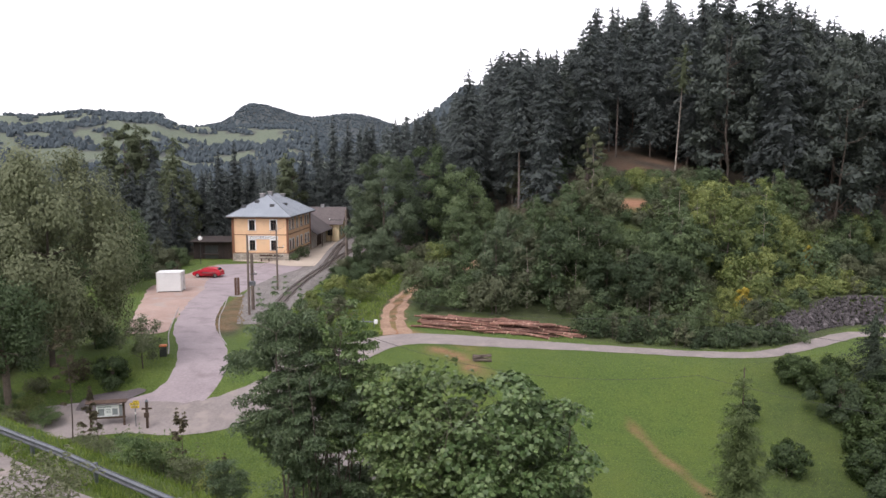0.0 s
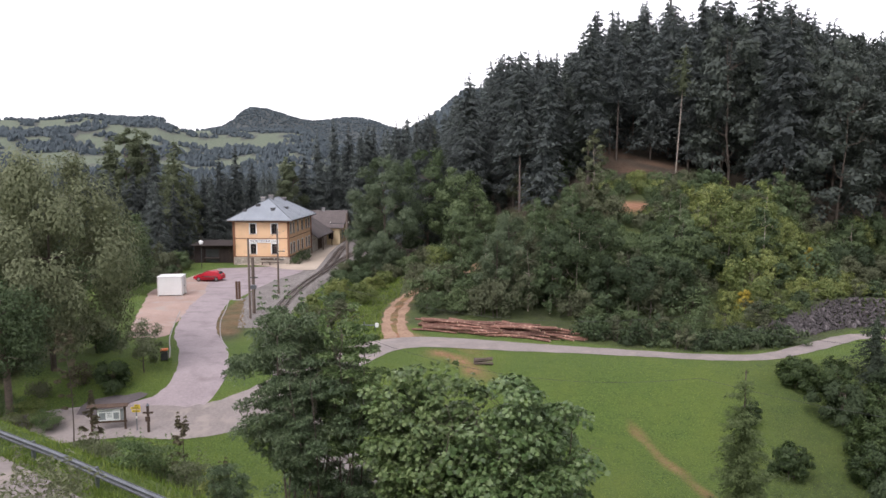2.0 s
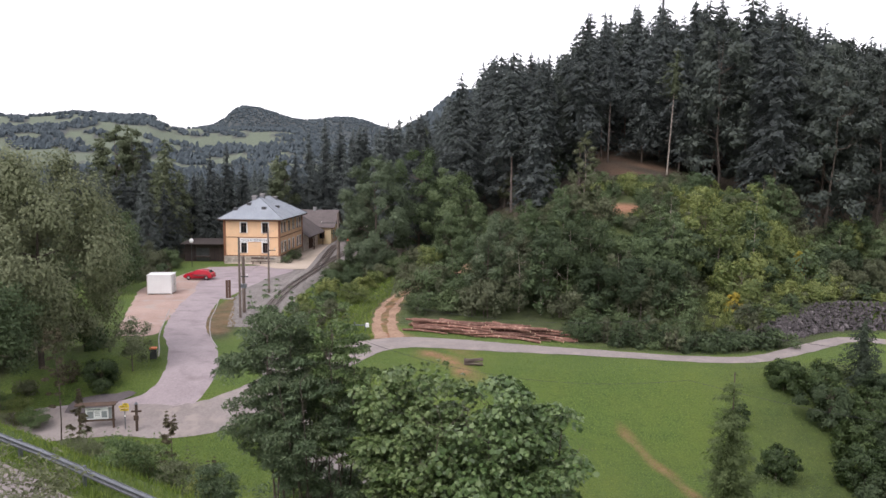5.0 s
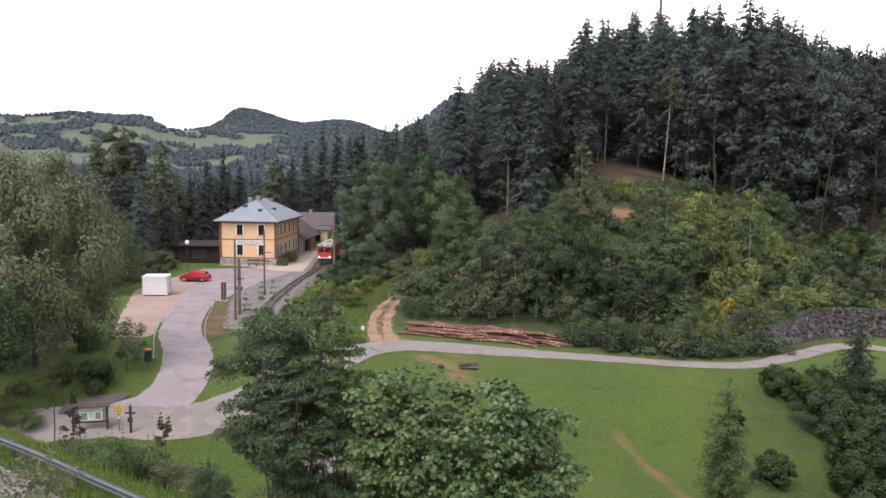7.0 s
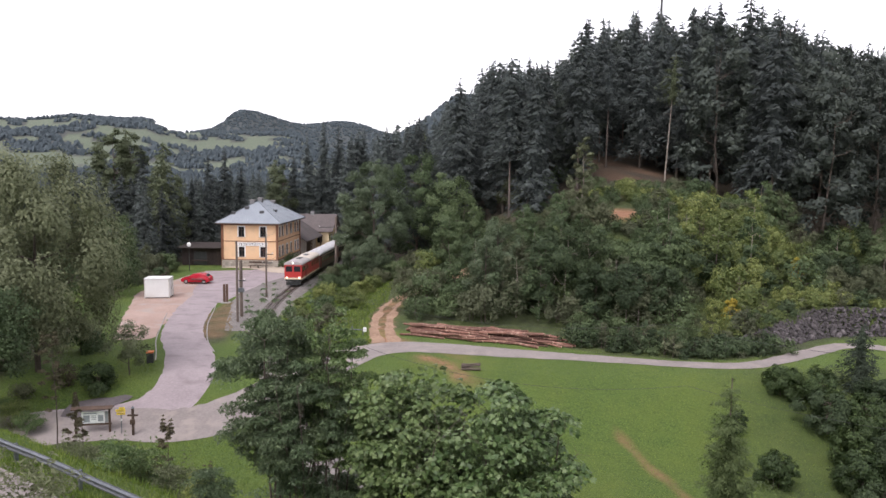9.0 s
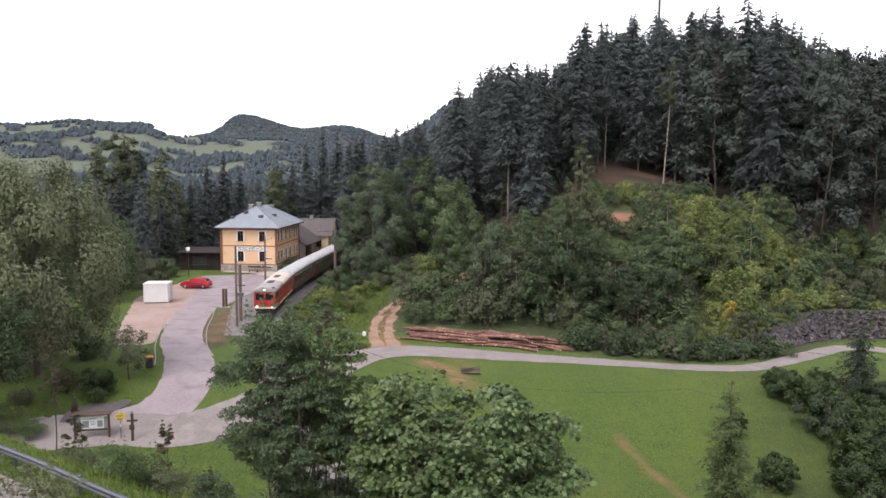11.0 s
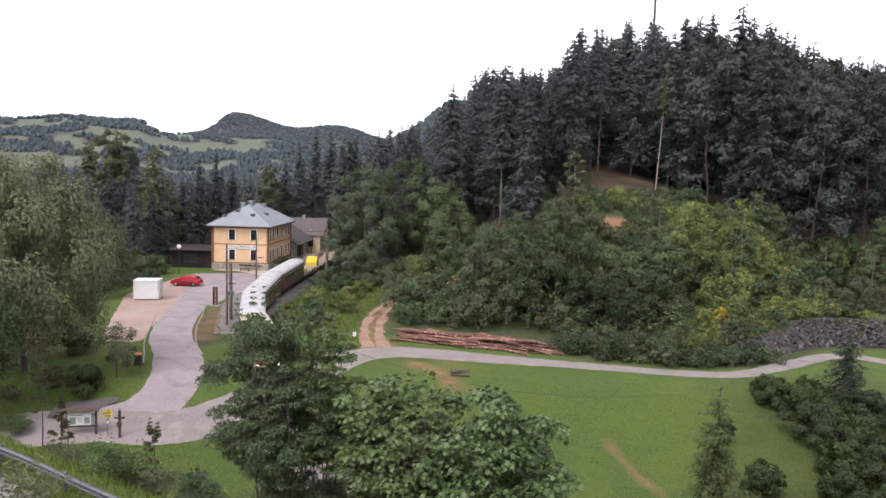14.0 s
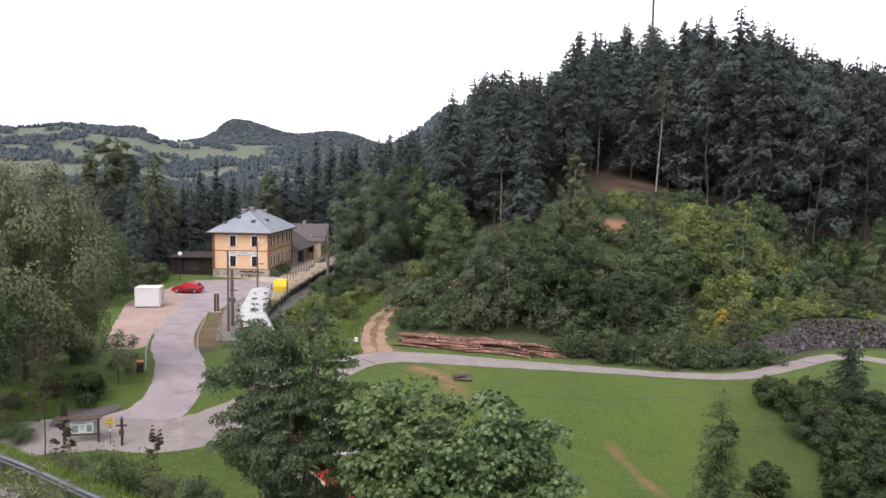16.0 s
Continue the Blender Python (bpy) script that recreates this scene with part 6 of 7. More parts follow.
    # dark wooden shed on the yard side
    w = thing("wooden_shed", pose(-42.6, 129.5, land_z(-45, 128), 0, 0, -2), "long dark brown wooden shed beside the station", "shed")
    part("wall", box(0, 6.6, 0.6, 5.0, 0, 2.9), SHEDWOOD, w)
    for i in range(21):
        part("board", box(0.02 + i * 0.31, 0.02 + i * 0.31 + 0.27, 0.56, 0.6, 0.05, 2.9), SHEDWOOD, w)
    part("roof_plane", box(-0.4, 6.9, -3.3, 3.3, -0.07, 0.07, 0.02), SHEDWOOD, w, "dark brown boarded roof", at=pose(0, 2.6, 3.2, 3, 0, 0))
    # solid dark slab on the wall in place of the bay's shaded inside
    part("opening", box(2.0, 4.2, 0.5, 0.56, 0.1, 2.3), BLACKMETAL, w, "dark panel painted for the open bay's shade")
    part("bench", box(1.8, 4.4, 0.1, 0.5, 0.75, 0.95), SHEDWOOD, w)


make_outbuildings()


def make_logs():
    rng = random.Random(21)
    n = 0
    dirx = Vector((17.0, -6.2, 0)).normalized()
    side = Vector((-dirx.y, dirx.x, 0))
    start = Vector((-3.6, 77.0, 0))
    top = {}
    for layer in range(4):
        for k in range(44 - 10 * layer):
            along = rng.uniform(0.0, 13.5 - 1.2 * layer) if layer else rng.uniform(0, 13.8)
            r = rng.uniform(0.08, 0.155)
            long = rng.uniform(3.2, 6.4)
            off = rng.uniform(-0.4 + 0.3 * layer, 3.4 - 0.5 * layer)
            if along + long > 18.0:
                long = max(2.6, 18.0 - along)
            if along > 9:
                off = min(off, 2.2)
            p = start + dirx * (along + long / 2) + side * off
            turn = math.atan2(dirx.y, dirx.x) + rng.gauss(0, 0.20)
            z = land_z(p.x, p.y) + 0.06 + r + layer * 0.24
            log = thing("log", Matrix.Translation((p.x, p.y, z)) @ Matrix.Rotation(turn, 4, "Z") @ Matrix.Rotation(rng.gauss(0, 0.025), 4, "Y"), "felled reddish log in the roadside pile", "log", "pile of logs")
            bm = bmesh.new()
            rings = []
            for i in range(5):
                t = i / 4 - 0.5
                rr = r * (1.08 - 0.2 * (t + 0.5)) * rng.uniform(0.96, 1.04)
                bend = 0.05 * math.cos(t * 3.1)
                rings.append([bm.verts.new((t * long, bend + rr * math.cos(a * math.pi / 4.5), rr * math.sin(a * math.pi / 4.5))) for a in range(9)])
            for a, b in zip(rings, rings[1:]):
                for j in range(9):
                    bm.faces.new((a[j], a[(j + 1) % 9], b[(j + 1) % 9], b[j]))
            bmesh.ops.recalc_face_normals(bm, faces=bm.faces)
            bark = part("bark", bm, LOGBARK, log, flat=False)
            for ring, s in ((rings, -1), (None, 1)):
                rr = r * (1.08 if s < 0 else 0.88)
                part("cut_end", rod((s * long / 2, 0.0, 0), (s * (long / 2 + 0.012), 0.0, 0), rr * 0.96, None, 9), LOGCUT, log, "pale sawn end")
            n += 1


make_logs()


def make_rock_wall():
    """Rough stone bank along the lane's far bend: single rocks."""
    rng = random.Random(5)
    shapes = []
    for i in range(7):
        bm = bmesh.new()
        bmesh.ops.create_icosphere(bm, subdivisions=1, radius=0.5)
        for v in bm.verts:
            v.co *= rng.uniform(0.75, 1.2)
        me = bpy.data.meshes.new("rock")
        bm.to_mesh(me)
        bm.free()
        me.materials.append(ROCK)
        shapes.append(me)
    wall = tagged(new("rock_bank"), "rough grey stone bank beside the lane", "stone bank", kind="structure")
    line = glide([(27.5, 69.0), (30.5, 70.3), (34.6, 72.8), (39.7, 76.2), (43.9, 77.6), (48, 77.2), (52, 75.8)], 0.4)
    side = normals_2d(line)
    for count in range(300):
        i = rng.randrange(len(line))
        f = i / len(line)
        h = 0.7 + 2.0 * min(1, f * 1.8)
        u = rng.random()
        p, q = line[i], side[i]
        s = rng.uniform(0.22, 0.58) * (1.1 - 0.35 * u)
        ob = new("rock", rng.choice(shapes))
        ob.parent = wall
        back = 0.15 + 1.55 * u + rng.uniform(-0.1, 0.1)
        ob.location = (p[0] + q[0] * back, p[1] + q[1] * back, land_z(*p) + u * h)
        ob.rotation_euler = (rng.uniform(0, 6), rng.uniform(0, 6), rng.uniform(0, 6))
        ob.scale = (s * 1.3, s, s * 0.8)
    v, f = [], []
    for count in range(2600):
        i = rng.randrange(len(line))
        h = 0.7 + 2.0 * min(1, i / len(line) * 1.8)
        u, r = rng.random(), rng.uniform(0.10, 0.24)
        p, q = line[i], side[i]
        along = rng.uniform(-0.3, 0.3)
        c = Vector((p[0] + q[0] * (0.25 + 1.5 * u) + q[1] * along, p[1] + q[1] * (0.25 + 1.5 * u) - q[0] * along, land_z(*p) + u * h))
        n = len(v)
        v += [tuple(c + Vector((rng.uniform(0.6, 1.2) * r * a, rng.uniform(0.6, 1.2) * r * b, rng.uniform(0.6, 1.2) * r * d))) for a, b, d in ((1, 0, 0), (-1, 0, 0), (0, 1, 0), (0, -1, 0), (0, 0, 1), (0, 0, -1))]
        f += [(n + a, n + b, n + d) for a, b, d in ((0, 2, 4), (2, 1, 4), (1, 3, 4), (3, 0, 4), (2, 0, 5), (1, 2, 5), (3, 1, 5), (0, 3, 5))]
    tagged(sheet_mesh("rubble", v, f, ROCK), "small dark grey stones filling the stone bank", "stones", kind="stuff")


make_rock_wall()


def make_bank_growth():
    for i in range(16):
        t = i / 15
        x, y = 28.5 + 19 * t, float(np.interp(28.5 + 19 * t, [28.9, 34.6, 39.7, 43.9, 48], [69.6, 72.8, 76.2, 77.6, 77.2])) + 2.9 + 0.8 * ((i * 5) % 3)
        h, r = 0.9 + 1.3 * ((i * 7) % 5) / 4, 0.8 + 0.6 * ((i * 3) % 4) / 3
        broad_tree("bank_shrub", stand(x, y), h, r, 0.02, 0.12, int(1100 * r * r), ((DULL, BRIGHT, DEEP, BRIGHT)[i % 4], BARK), "low shrub growing on top of the stone bank", 660 + i, clumps=30, stems=3, category="bush", lumpy=0.5, peak=0.4, group="shrubs on the stone bank")


make_bank_growth()


def make_small_fittings():
    # level-crossing fittings beside the lane
    x, y = -7.2, 76.5
    b = thing("crossing_barrier", pose(x, y, land_z(x, y), 0, 0, 4), "low grey steel rail with a white end beside the lane", "barrier")
    part("beam", rod((-1.6, 0, 0.62), (0.3, 0, 0.55), 0.06), GALV, b)
    part("weight", box(0.2, 0.55, -0.14, 0.14, 0.35, 0.78, 0.04), WHITE, b, "white end weight")
    part("post", rod((-0.9, 0, -0.1), (-0.9, 0, 0.9), 0.06), GALV, b)
    part("post", rod((0.2, 0, -0.1), (0.2, 0, 0.5), 0.05), GALV, b)
    x, y = -14.2, 117.0
    b = thing("point_lever", pose(x, y, land_z(x, y)), "low point lever with white weight beside the track", "lever")
    part("frame", box(-0.9, 0.4, -0.15, 0.15, 0.0, 0.18, 0.02), RUST, b)
    part("weight", box(0.0, 0.32, -0.14, 0.14, 0.22, 0.5, 0.05), WHITE, b, "white round weight")
    part("arm", rod((-0.4, 0, 0.12), (0.1, 0, 0.45), 0.04), BLACKMETAL, b)
    x, y = 3.3, 63.2
    t = thing("stump_pile", pose(x, y, land_z(x, y)), "small heap of grey branches on the meadow", "branch heap")
    rng = random.Random(3)
    for i in range(9):
        a = rng.uniform(-0.6, 0.6)
        part("branch", rod((-0.8, rng.uniform(-0.4, 0.4), 0.1 + 0.06 * i), (0.8, rng.uniform(-0.4, 0.4), 0.12 + 0.06 * i + a * 0.2), 0.07, 0.05, 6), POLEWOOD, t)


make_small_fittings()


def make_guard_rail():
    """W-beam rail along the upper road."""
    line = glide([(-40, 43.6), (-28, 35.4), (-16.3, 27.3), (-13.2, 25.2), (-10.4, 23.15), (-7.7, 21.2), (0, 15.6), (6, 11.2)], 1.0)
    g = thing("guard_rail", Matrix.Identity(4), "galvanised steel guard rail along the upper road", "guard rail")
    n = normals_2d(line)
    prof = ((0.0, 0.0), (0.0, 0.03), (-0.075, 0.075), (-0.075, 0.105), (0.0, 0.15), (0.0, 0.17), (-0.075, 0.215), (-0.075, 0.245), (0.0, 0.29), (0.0, 0.32))
    bm = bmesh.new()
    rows = []
    for p, q in zip(line, n):
        z = 6.5 + 0.43
        front = [bm.verts.new((p[0] + q[0] * u, p[1] + q[1] * u, z + h)) for u, h in prof]
        rear = [bm.verts.new((p[0] + q[0] * (u - 0.012), p[1] + q[1] * (u - 0.012), z + h)) for u, h in prof]
        rows.append(front + rear[::-1])
    k = len(rows[0])
    for a, b in zip(rows, rows[1:]):
        for j in range(k):
            bm.faces.new((a[j], a[(j + 1) % k], b[(j + 1) % k], b[j]))
    bmesh.ops.recalc_face_normals(bm, faces=bm.faces)
    part("beam", bm, GALV, g, "galvanised corrugated beam")
    for i in range(1, len(line), 4):
        p, q = line[i], n[i]
        x, y = p[0] + q[0] * 0.08, p[1] + q[1] * 0.08
        part("post", box(-0.06, 0.06, -0.05, 0.05, -0.8, 0.72), GALV, g, at=Matrix.Translation((x, y, 6.5)) @ Matrix.Rotation(math.atan2(q[1], q[0]), 4, "Z"))


make_guard_rail()
# ---- the near bank: trees and bushes below the viewpoint ----
MAPLE_SHAPE = ((0, -0.5), (0.50, -0.36), (0.30, -0.12), (0.58, 0.16), (0.20, 0.20), (0, 0.60), (-0.20, 0.20), (-0.58, 0.16), (-0.30, -0.12), (-0.50, -0.36))
LANCE_SHAPE = ((0, -0.5), (0.19, -0.02), (0, 0.58), (-0.19, -0.02))


def shaped_leaves(centres, sizes, counts, leaf, shape, rng, up=1.0, droop=0.25, flat=0.55):
    """Leaves with a real outline, folded along the midrib, lying roughly level and tipping outwards."""
    total = int(sum(counts))
    which = np.repeat(np.arange(len(centres)), counts)
    p = rng.normal(size=(total, 3))
    p /= np.linalg.norm(p, axis=1)[:, None]
    p *= (rng.random(total) ** 0.3)[:, None]
    p[:, 2] = flat * np.where(rng.random(total) < 0.85, np.abs(p[:, 2]), p[:, 2])
    pos = np.asarray(centres)[which] + p * np.asarray(sizes)[which][:, None]
    nrm = rng.normal(size=(total, 3)) * 0.62 + p * 0.95
    nrm[:, 2] += up
    nrm /= np.linalg.norm(nrm, axis=1)[:, None]
    way = p + rng.normal(size=(total, 3)) * 0.5
    way[:, 2] -= droop
    way -= nrm * np.sum(way * nrm, axis=1)[:, None]
    way /= np.linalg.norm(way, axis=1)[:, None]
    across = np.cross(nrm, way)
    s = leaf * (0.55 + 0.75 * rng.random(total))
    k = len(shape)
    v = np.empty((total, k, 3))
    for j, (a, b) in enumerate(shape):
        v[:, j] = pos + (across * a + way * b + nrm * (0.22 * abs(a) - 0.25 * b * b)) * s[:, None]
    faces = [tuple(range(i * k, i * k + k)) for i in range(total)]
    return v.reshape(-1, 3), faces


def near_tree(name, m, height, rx, ry, clear, leaf, count, shape, mats, label, seed, stems=5, clumps=90, category="tree", up=1.0, peak=0.0, spires=0):
    rng = np.random.default_rng(seed)
    ob = thing(name, m, label, category)
    ends = []
    for s in range(stems):
        bm = bmesh.new()
        a = s * 6.283 / stems + rng.random()
        foot = Vector((math.cos(a) * rx * 0.22, math.sin(a) * ry * 0.22, -0.4))
        lean = 0.22 * min(1.0, 1.2 * (rx + ry) / height)
        way = Vector((math.cos(a) * lean + rng.normal() * 0.04, math.sin(a) * lean + rng.normal() * 0.04, 1)).normalized()
        q, r = foot, (0.02 + 0.02 * rng.random()) * min(1.0, height / 4)
        for i in range(6):
            nxt = q + way * (height * 0.9 / 6)
            add_rod(bm, q, nxt + way * 0.02, r, r * 0.85, 7)
            if i >= 2:
                for _ in range(2):
                    b = rng.random() * 6.28
                    limb_mesh(bm, nxt, Vector((math.cos(b) * rx / 2, math.sin(b) * ry / 2, 0.7)), 0.5 * (rx + ry) * (0.62 - 0.06 * i), r * 0.5, 0 if category == "bush" else 1, rng, ends)
            q, r = nxt, r * 0.85
            way = (way + Vector((rng.normal() * 0.06, rng.normal() * 0.06, 0.05))).normalized()
        part("stem", bm, mats[1], ob)
    centres, sizes = [], []
    lobes = [rng.normal(size=3) for _ in range(8)]
    mid, half = np.array([0, 0, (clear + height) / 2]), np.array([rx, ry, (height - clear) / 2])
    while len(centres) < clumps:
        d = rng.normal(size=3)
        d /= np.linalg.norm(d)
        bulge = 0.75 + 0.36 * max(0.0, max(float(d @ (c / np.linalg.norm(c))) for c in lobes)) ** 5
        c = mid + d * half * bulge * (0.35 + 0.65 * rng.random() ** 0.5)
        t = (c[2] - clear) / (height - clear)
        if peak:
            c[:2] *= 1 - peak * max(0.0, t - 0.35)
        centres.append(c)
        sizes.append(0.5 * (rx + ry) * (0.17 + 0.12 * rng.random()) * (1.6 if category == "bush" else 1.0))
    for i in range(spires):
        a, f = rng.random() * 6.28, rng.random() ** 0.5
        x, y = math.cos(a) * rx * 0.8 * f, math.sin(a) * ry * 0.8 * f
        top = mid[2] + half[2] * math.sqrt(max(0.0, 1 - 0.64 * f * f))
        for j in range(4):
            centres.append(np.array([x, y, top - 0.05 + 0.16 * j]))
            sizes.append(0.13 - 0.025 * j)
    w = np.array(sizes) ** 2
    counts = np.maximum(4, (count * w / w.sum()).astype(int))
    v, f = shaped_leaves(centres, sizes, counts, leaf, shape, rng, up)
    sheet_mesh("crown", v, f, mats[0], ob)
    return ob


def make_near_plants():
    near_tree("maple_tree", stand(1.8, 18.6), 6.7, 2.25, 2.0, 1.0, 0.13, 20000, MAPLE_SHAPE, (MAPLE, BARK), "broad young maple with large lobed leaves", 713, clumps=190)
    near_tree("maple_tree", stand(-0.45, 19.2), 5.75, 1.9, 1.8, 1.9, 0.125, 14000, MAPLE_SHAPE, (MAPLE, BARK), "young maple with lobed leaves and thin upright shoots", 702, clumps=150, spires=12)
    near_tree("ash_sapling", stand(-2.75, 20.8), 7.25, 1.05, 1.1, 2.6, 0.14, 9000, LANCE_SHAPE, (MAPLE, BARK), "light green young tree among the maples", 703, clumps=100, up=0.5, spires=8)
    near_tree("ash_tree", stand(-4.15, 21.2), 7.35, 1.68, 1.65, 1.5, 0.12, 40000, LANCE_SHAPE, (ELDER, BARK), "dark green many-stemmed young ash tree", 704, stems=9, clumps=180, up=0.55, peak=0.22, spires=6)
    near_tree("ash_tree", stand(-3.35, 20.4), 6.0, 1.3, 1.2, 0.8, 0.12, 15000, LANCE_SHAPE, (ELDER, BARK), "dark green many-stemmed young ash tree", 705, stems=6, clumps=90, up=0.55)
    near_tree("elder_bush", stand(-2.35, 21.7), 3.7, 1.5, 1.0, 0.2, 0.11, 17000, LANCE_SHAPE, (ELDER, BARK), "dark elder bush between the young trees", 709, stems=5, clumps=60, category="bush")
    near_tree("elder_bush", stand(-4.4, 23.2), 3.0, 1.3, 1.0, 0.2, 0.11, 7000, LANCE_SHAPE, (ELDER, BARK), "dark elder bush between the young trees", 710, stems=5, clumps=50, category="bush")
    near_tree("hazel_bush", stand(4.9, 19.8), 5.0, 0.6, 0.6, 1.0, 0.13, 500, LANCE_SHAPE, (MAPLE, BARK), "thin upright hazel shoots", 706, stems=4, clumps=20, spires=8, category="bush")
    near_tree("roadside_shrub", stand(-6.75, 11.9), 5.45, 1.3, 1.2, 1.6, 0.10, 12000, LANCE_SHAPE, (OLIVE, BARK), "pale yellowish shrub with small leaves by the upper road", 707, stems=6, clumps=80, category="bush", spires=10)
    near_tree("silver_shrub", stand(-1.42, 20.9), 5.8, 0.5, 0.5, 3.6, 0.12, 1300, LANCE_SHAPE, (SILVERLEAF, BARK), "thin shrub with silvery pale leaves", 708, stems=2, clumps=34, category="shrub")
    # bank beyond the guard rail
    rng = np.random.default_rng(44)
    spots = ((-15.6, 31.8, 0.7, 0.8), (-12.6, 29.8, 0.8, 0.7), (-11.4, 28.4, 1.6, 1.0), (-10.3, 27.4, 1.9, 1.0), (-9.2, 26.8, 1.9, 0.9), (-9.9, 29.4, 1.2, 0.8), (-17.6, 34, 0.9, 0.9), (-19.8, 35.5, 1.1, 1.0), (-13.1, 28.4, 0.8, 0.7), (-11.3, 26.7, 1.2, 0.8), (-8.2, 25.9, 1.3, 0.7), (-21.8, 38, 1.2, 1.1), (-14.4, 29.6, 0.7, 0.6), (-28.4, 53.0, 1.5, 1.1), (-29.9, 53.6, 1.9, 1.2), (-31.6, 54.2, 2.0, 1.3), (-30.6, 52.0, 1.6, 1.2), (-33.2, 54.8, 2.0, 1.4))
    for i, (x, y, h, r) in enumerate(spots):
        near_tree("bank_bush", stand(x, y), h, r, r, 0.1, 0.11, int(3600 * r * r), LANCE_SHAPE, ((OLIVE, MAPLE, BRIGHT, MAPLE)[i % 4], BARK), "leafy green bush on the bank below the guard rail", 720 + i, stems=4, clumps=40, category="bush", spires=4)
    near_tree("laurel_bush", stand(-7.4, 24.9), 1.9, 0.78, 0.78, 0.05, 0.10, 5200, LANCE_SHAPE, (ELDER, BARK), "dense dark round bush on the bank", 740, clumps=46, category="bush")
    for i, (x, y, h) in enumerate(((-15.7, 31.0, 5.2), (-10.5, 29.2, 4.2), (-8.5, 28.6, 3.4), (-15.1, 31.8, 3.4), (-12.2, 30.4, 2.4))):
        near_tree("sapling", stand(x, y), h, 0.52, 0.52, h * 0.25, 0.14, 1900, LANCE_SHAPE, (REDLEAF, BARK), "thin sapling with reddish leaves on the bank", 750 + i, stems=1, clumps=24, spires=3)
    # tall grass and weeds on the bank and along the lanes
    v, f, n = [], [], 0
    for _ in range(9000):
        u, s = -26 + 34 * rng.random(), 0.35 + 11 * rng.random() ** 1.6
        if rng.random() < 0.2:
            s = -0.4 + 0.5 * rng.random()
        x, y = -12 - 0.82 * u * 0.6 + 0.572 * s, 24.3 + 0.572 * u * 0.6 + 0.82 * s
        z, t = land_z(x, y), rng.random() * 6.28
        h, w = 0.15 + 0.30 * rng.random() ** 2, 0.012 + 0.012 * rng.random()
        lx, ly = rng.normal() * 0.1, rng.normal() * 0.1
        v += [(x - w * math.cos(t), y - w * math.sin(t), z - 0.02), (x + w * math.cos(t), y + w * math.sin(t), z - 0.02), (x + lx, y + ly, z + h)]
        f.append((n, n + 1, n + 2))
        n += 3
    # rough grass by the track and tufts over the meadow
    for many, x0, x1, y0, y1, low, high, wide in ((16000, -16.5, -5.5, 71, 108, 0.18, 0.55, 0.035), (60000, -6, 33, 38, 70, 0.06, 0.15, 0.022), (9000, -30, -20, 54.5, 66, 0.06, 0.16, 0.022), (36000, -21, -4, 26, 52, 0.07, 0.26, 0.016)):
        x, y = x0 + (x1 - x0) * rng.random(many), y0 + (y1 - y0) * rng.random(many)
        road = np.concatenate([ROAD_ACROSS[::2], ROAD_STATION[::2], CART[::2], TRACK[::3]])
        gap = np.concatenate([np.full(len(ROAD_ACROSS[::2]), 2.3), np.full(len(ROAD_STATION[::2]), 2.6), np.full(len(CART[::2]), 1.5), np.full(len(TRACK[::3]), 1.7)])
        keep = np.ones(many, bool)
        for p, g in zip(road, gap):
            keep &= (x - p[0]) ** 2 + (y - p[1]) ** 2 > g * g
        x, y = x[keep], y[keep]
        k = len(x)
        z, t = land(x, y) - 0.02, rng.random(k) * 6.28
        h, w = low + (high - low) * rng.random(k) ** 2, wide * (0.6 + 0.8 * rng.random(k))
        blade = np.stack([np.stack([x - w * np.cos(t), y - w * np.sin(t), z], 1), np.stack([x + w * np.cos(t), y + w * np.sin(t), z], 1), np.stack([x + h * 0.4 * rng.normal(size=k), y + h * 0.4 * rng.normal(size=k), z + h], 1)], 1)
        v += blade.reshape(-1, 3).tolist()
        f += (n + np.arange(k * 3).reshape(-1, 3)).tolist()
        n += k * 3
    tagged(sheet_mesh("tall_grass", v, f, GRASSBLADE), "tall grass and weeds on the bank", "grass", kind="stuff")


make_near_plants()
# ---- the train ----
LOCORED = material("red_locomotive_paint", (0.40, 0.030, 0.028), (0.50, 0.048, 0.042), 0.4, 9, 0.5, 0.05)
CREAM = material("cream_stripe_paint", (0.62, 0.52, 0.36), (0.72, 0.62, 0.46), 0.5, 9, 0.6, 0.05)
CREAMROOF = material("dusty_cream_roof", (0.50, 0.44, 0.37), (0.64, 0.57, 0.49), 0.7, 5, 0.6, 0.1)
GREYROOF = material("dusty_grey_roof", (0.30, 0.275, 0.265), (0.42, 0.39, 0.375), 0.7, 5, 0.6, 0.1)
SILVER = material("pale_silver_coach_roof", (0.40, 0.395, 0.395), (0.54, 0.53, 0.53), 0.55, 4, 0.5, 0.1, extra=(0.33, 0.32, 0.32))
COACH = material("dark_brown_coach_paint", (0.085, 0.060, 0.052), (0.135, 0.10, 0.088), 0.5, 8, 0.5, 0.05)
COACHRED = material("maroon_coach_paint", (0.20, 0.028, 0.024), (0.28, 0.05, 0.04), 0.5, 8, 0.5, 0.05)
FLATWOOD = material("bleached_wagon_planks", (0.34, 0.27, 0.20), (0.52, 0.43, 0.33), 0.85, 8, 0.8, 0.3, spread=0.15)
MACHINE = material("yellow_machine_paint", (0.72, 0.47, 0.012), (0.82, 0.57, 0.02), 0.4, 12, 1, 0.05)
LIME = material("lime_yellow_paint", (0.50, 0.50, 0.06), (0.60, 0.58, 0.09), 0.5, 12, 1, 0.05)


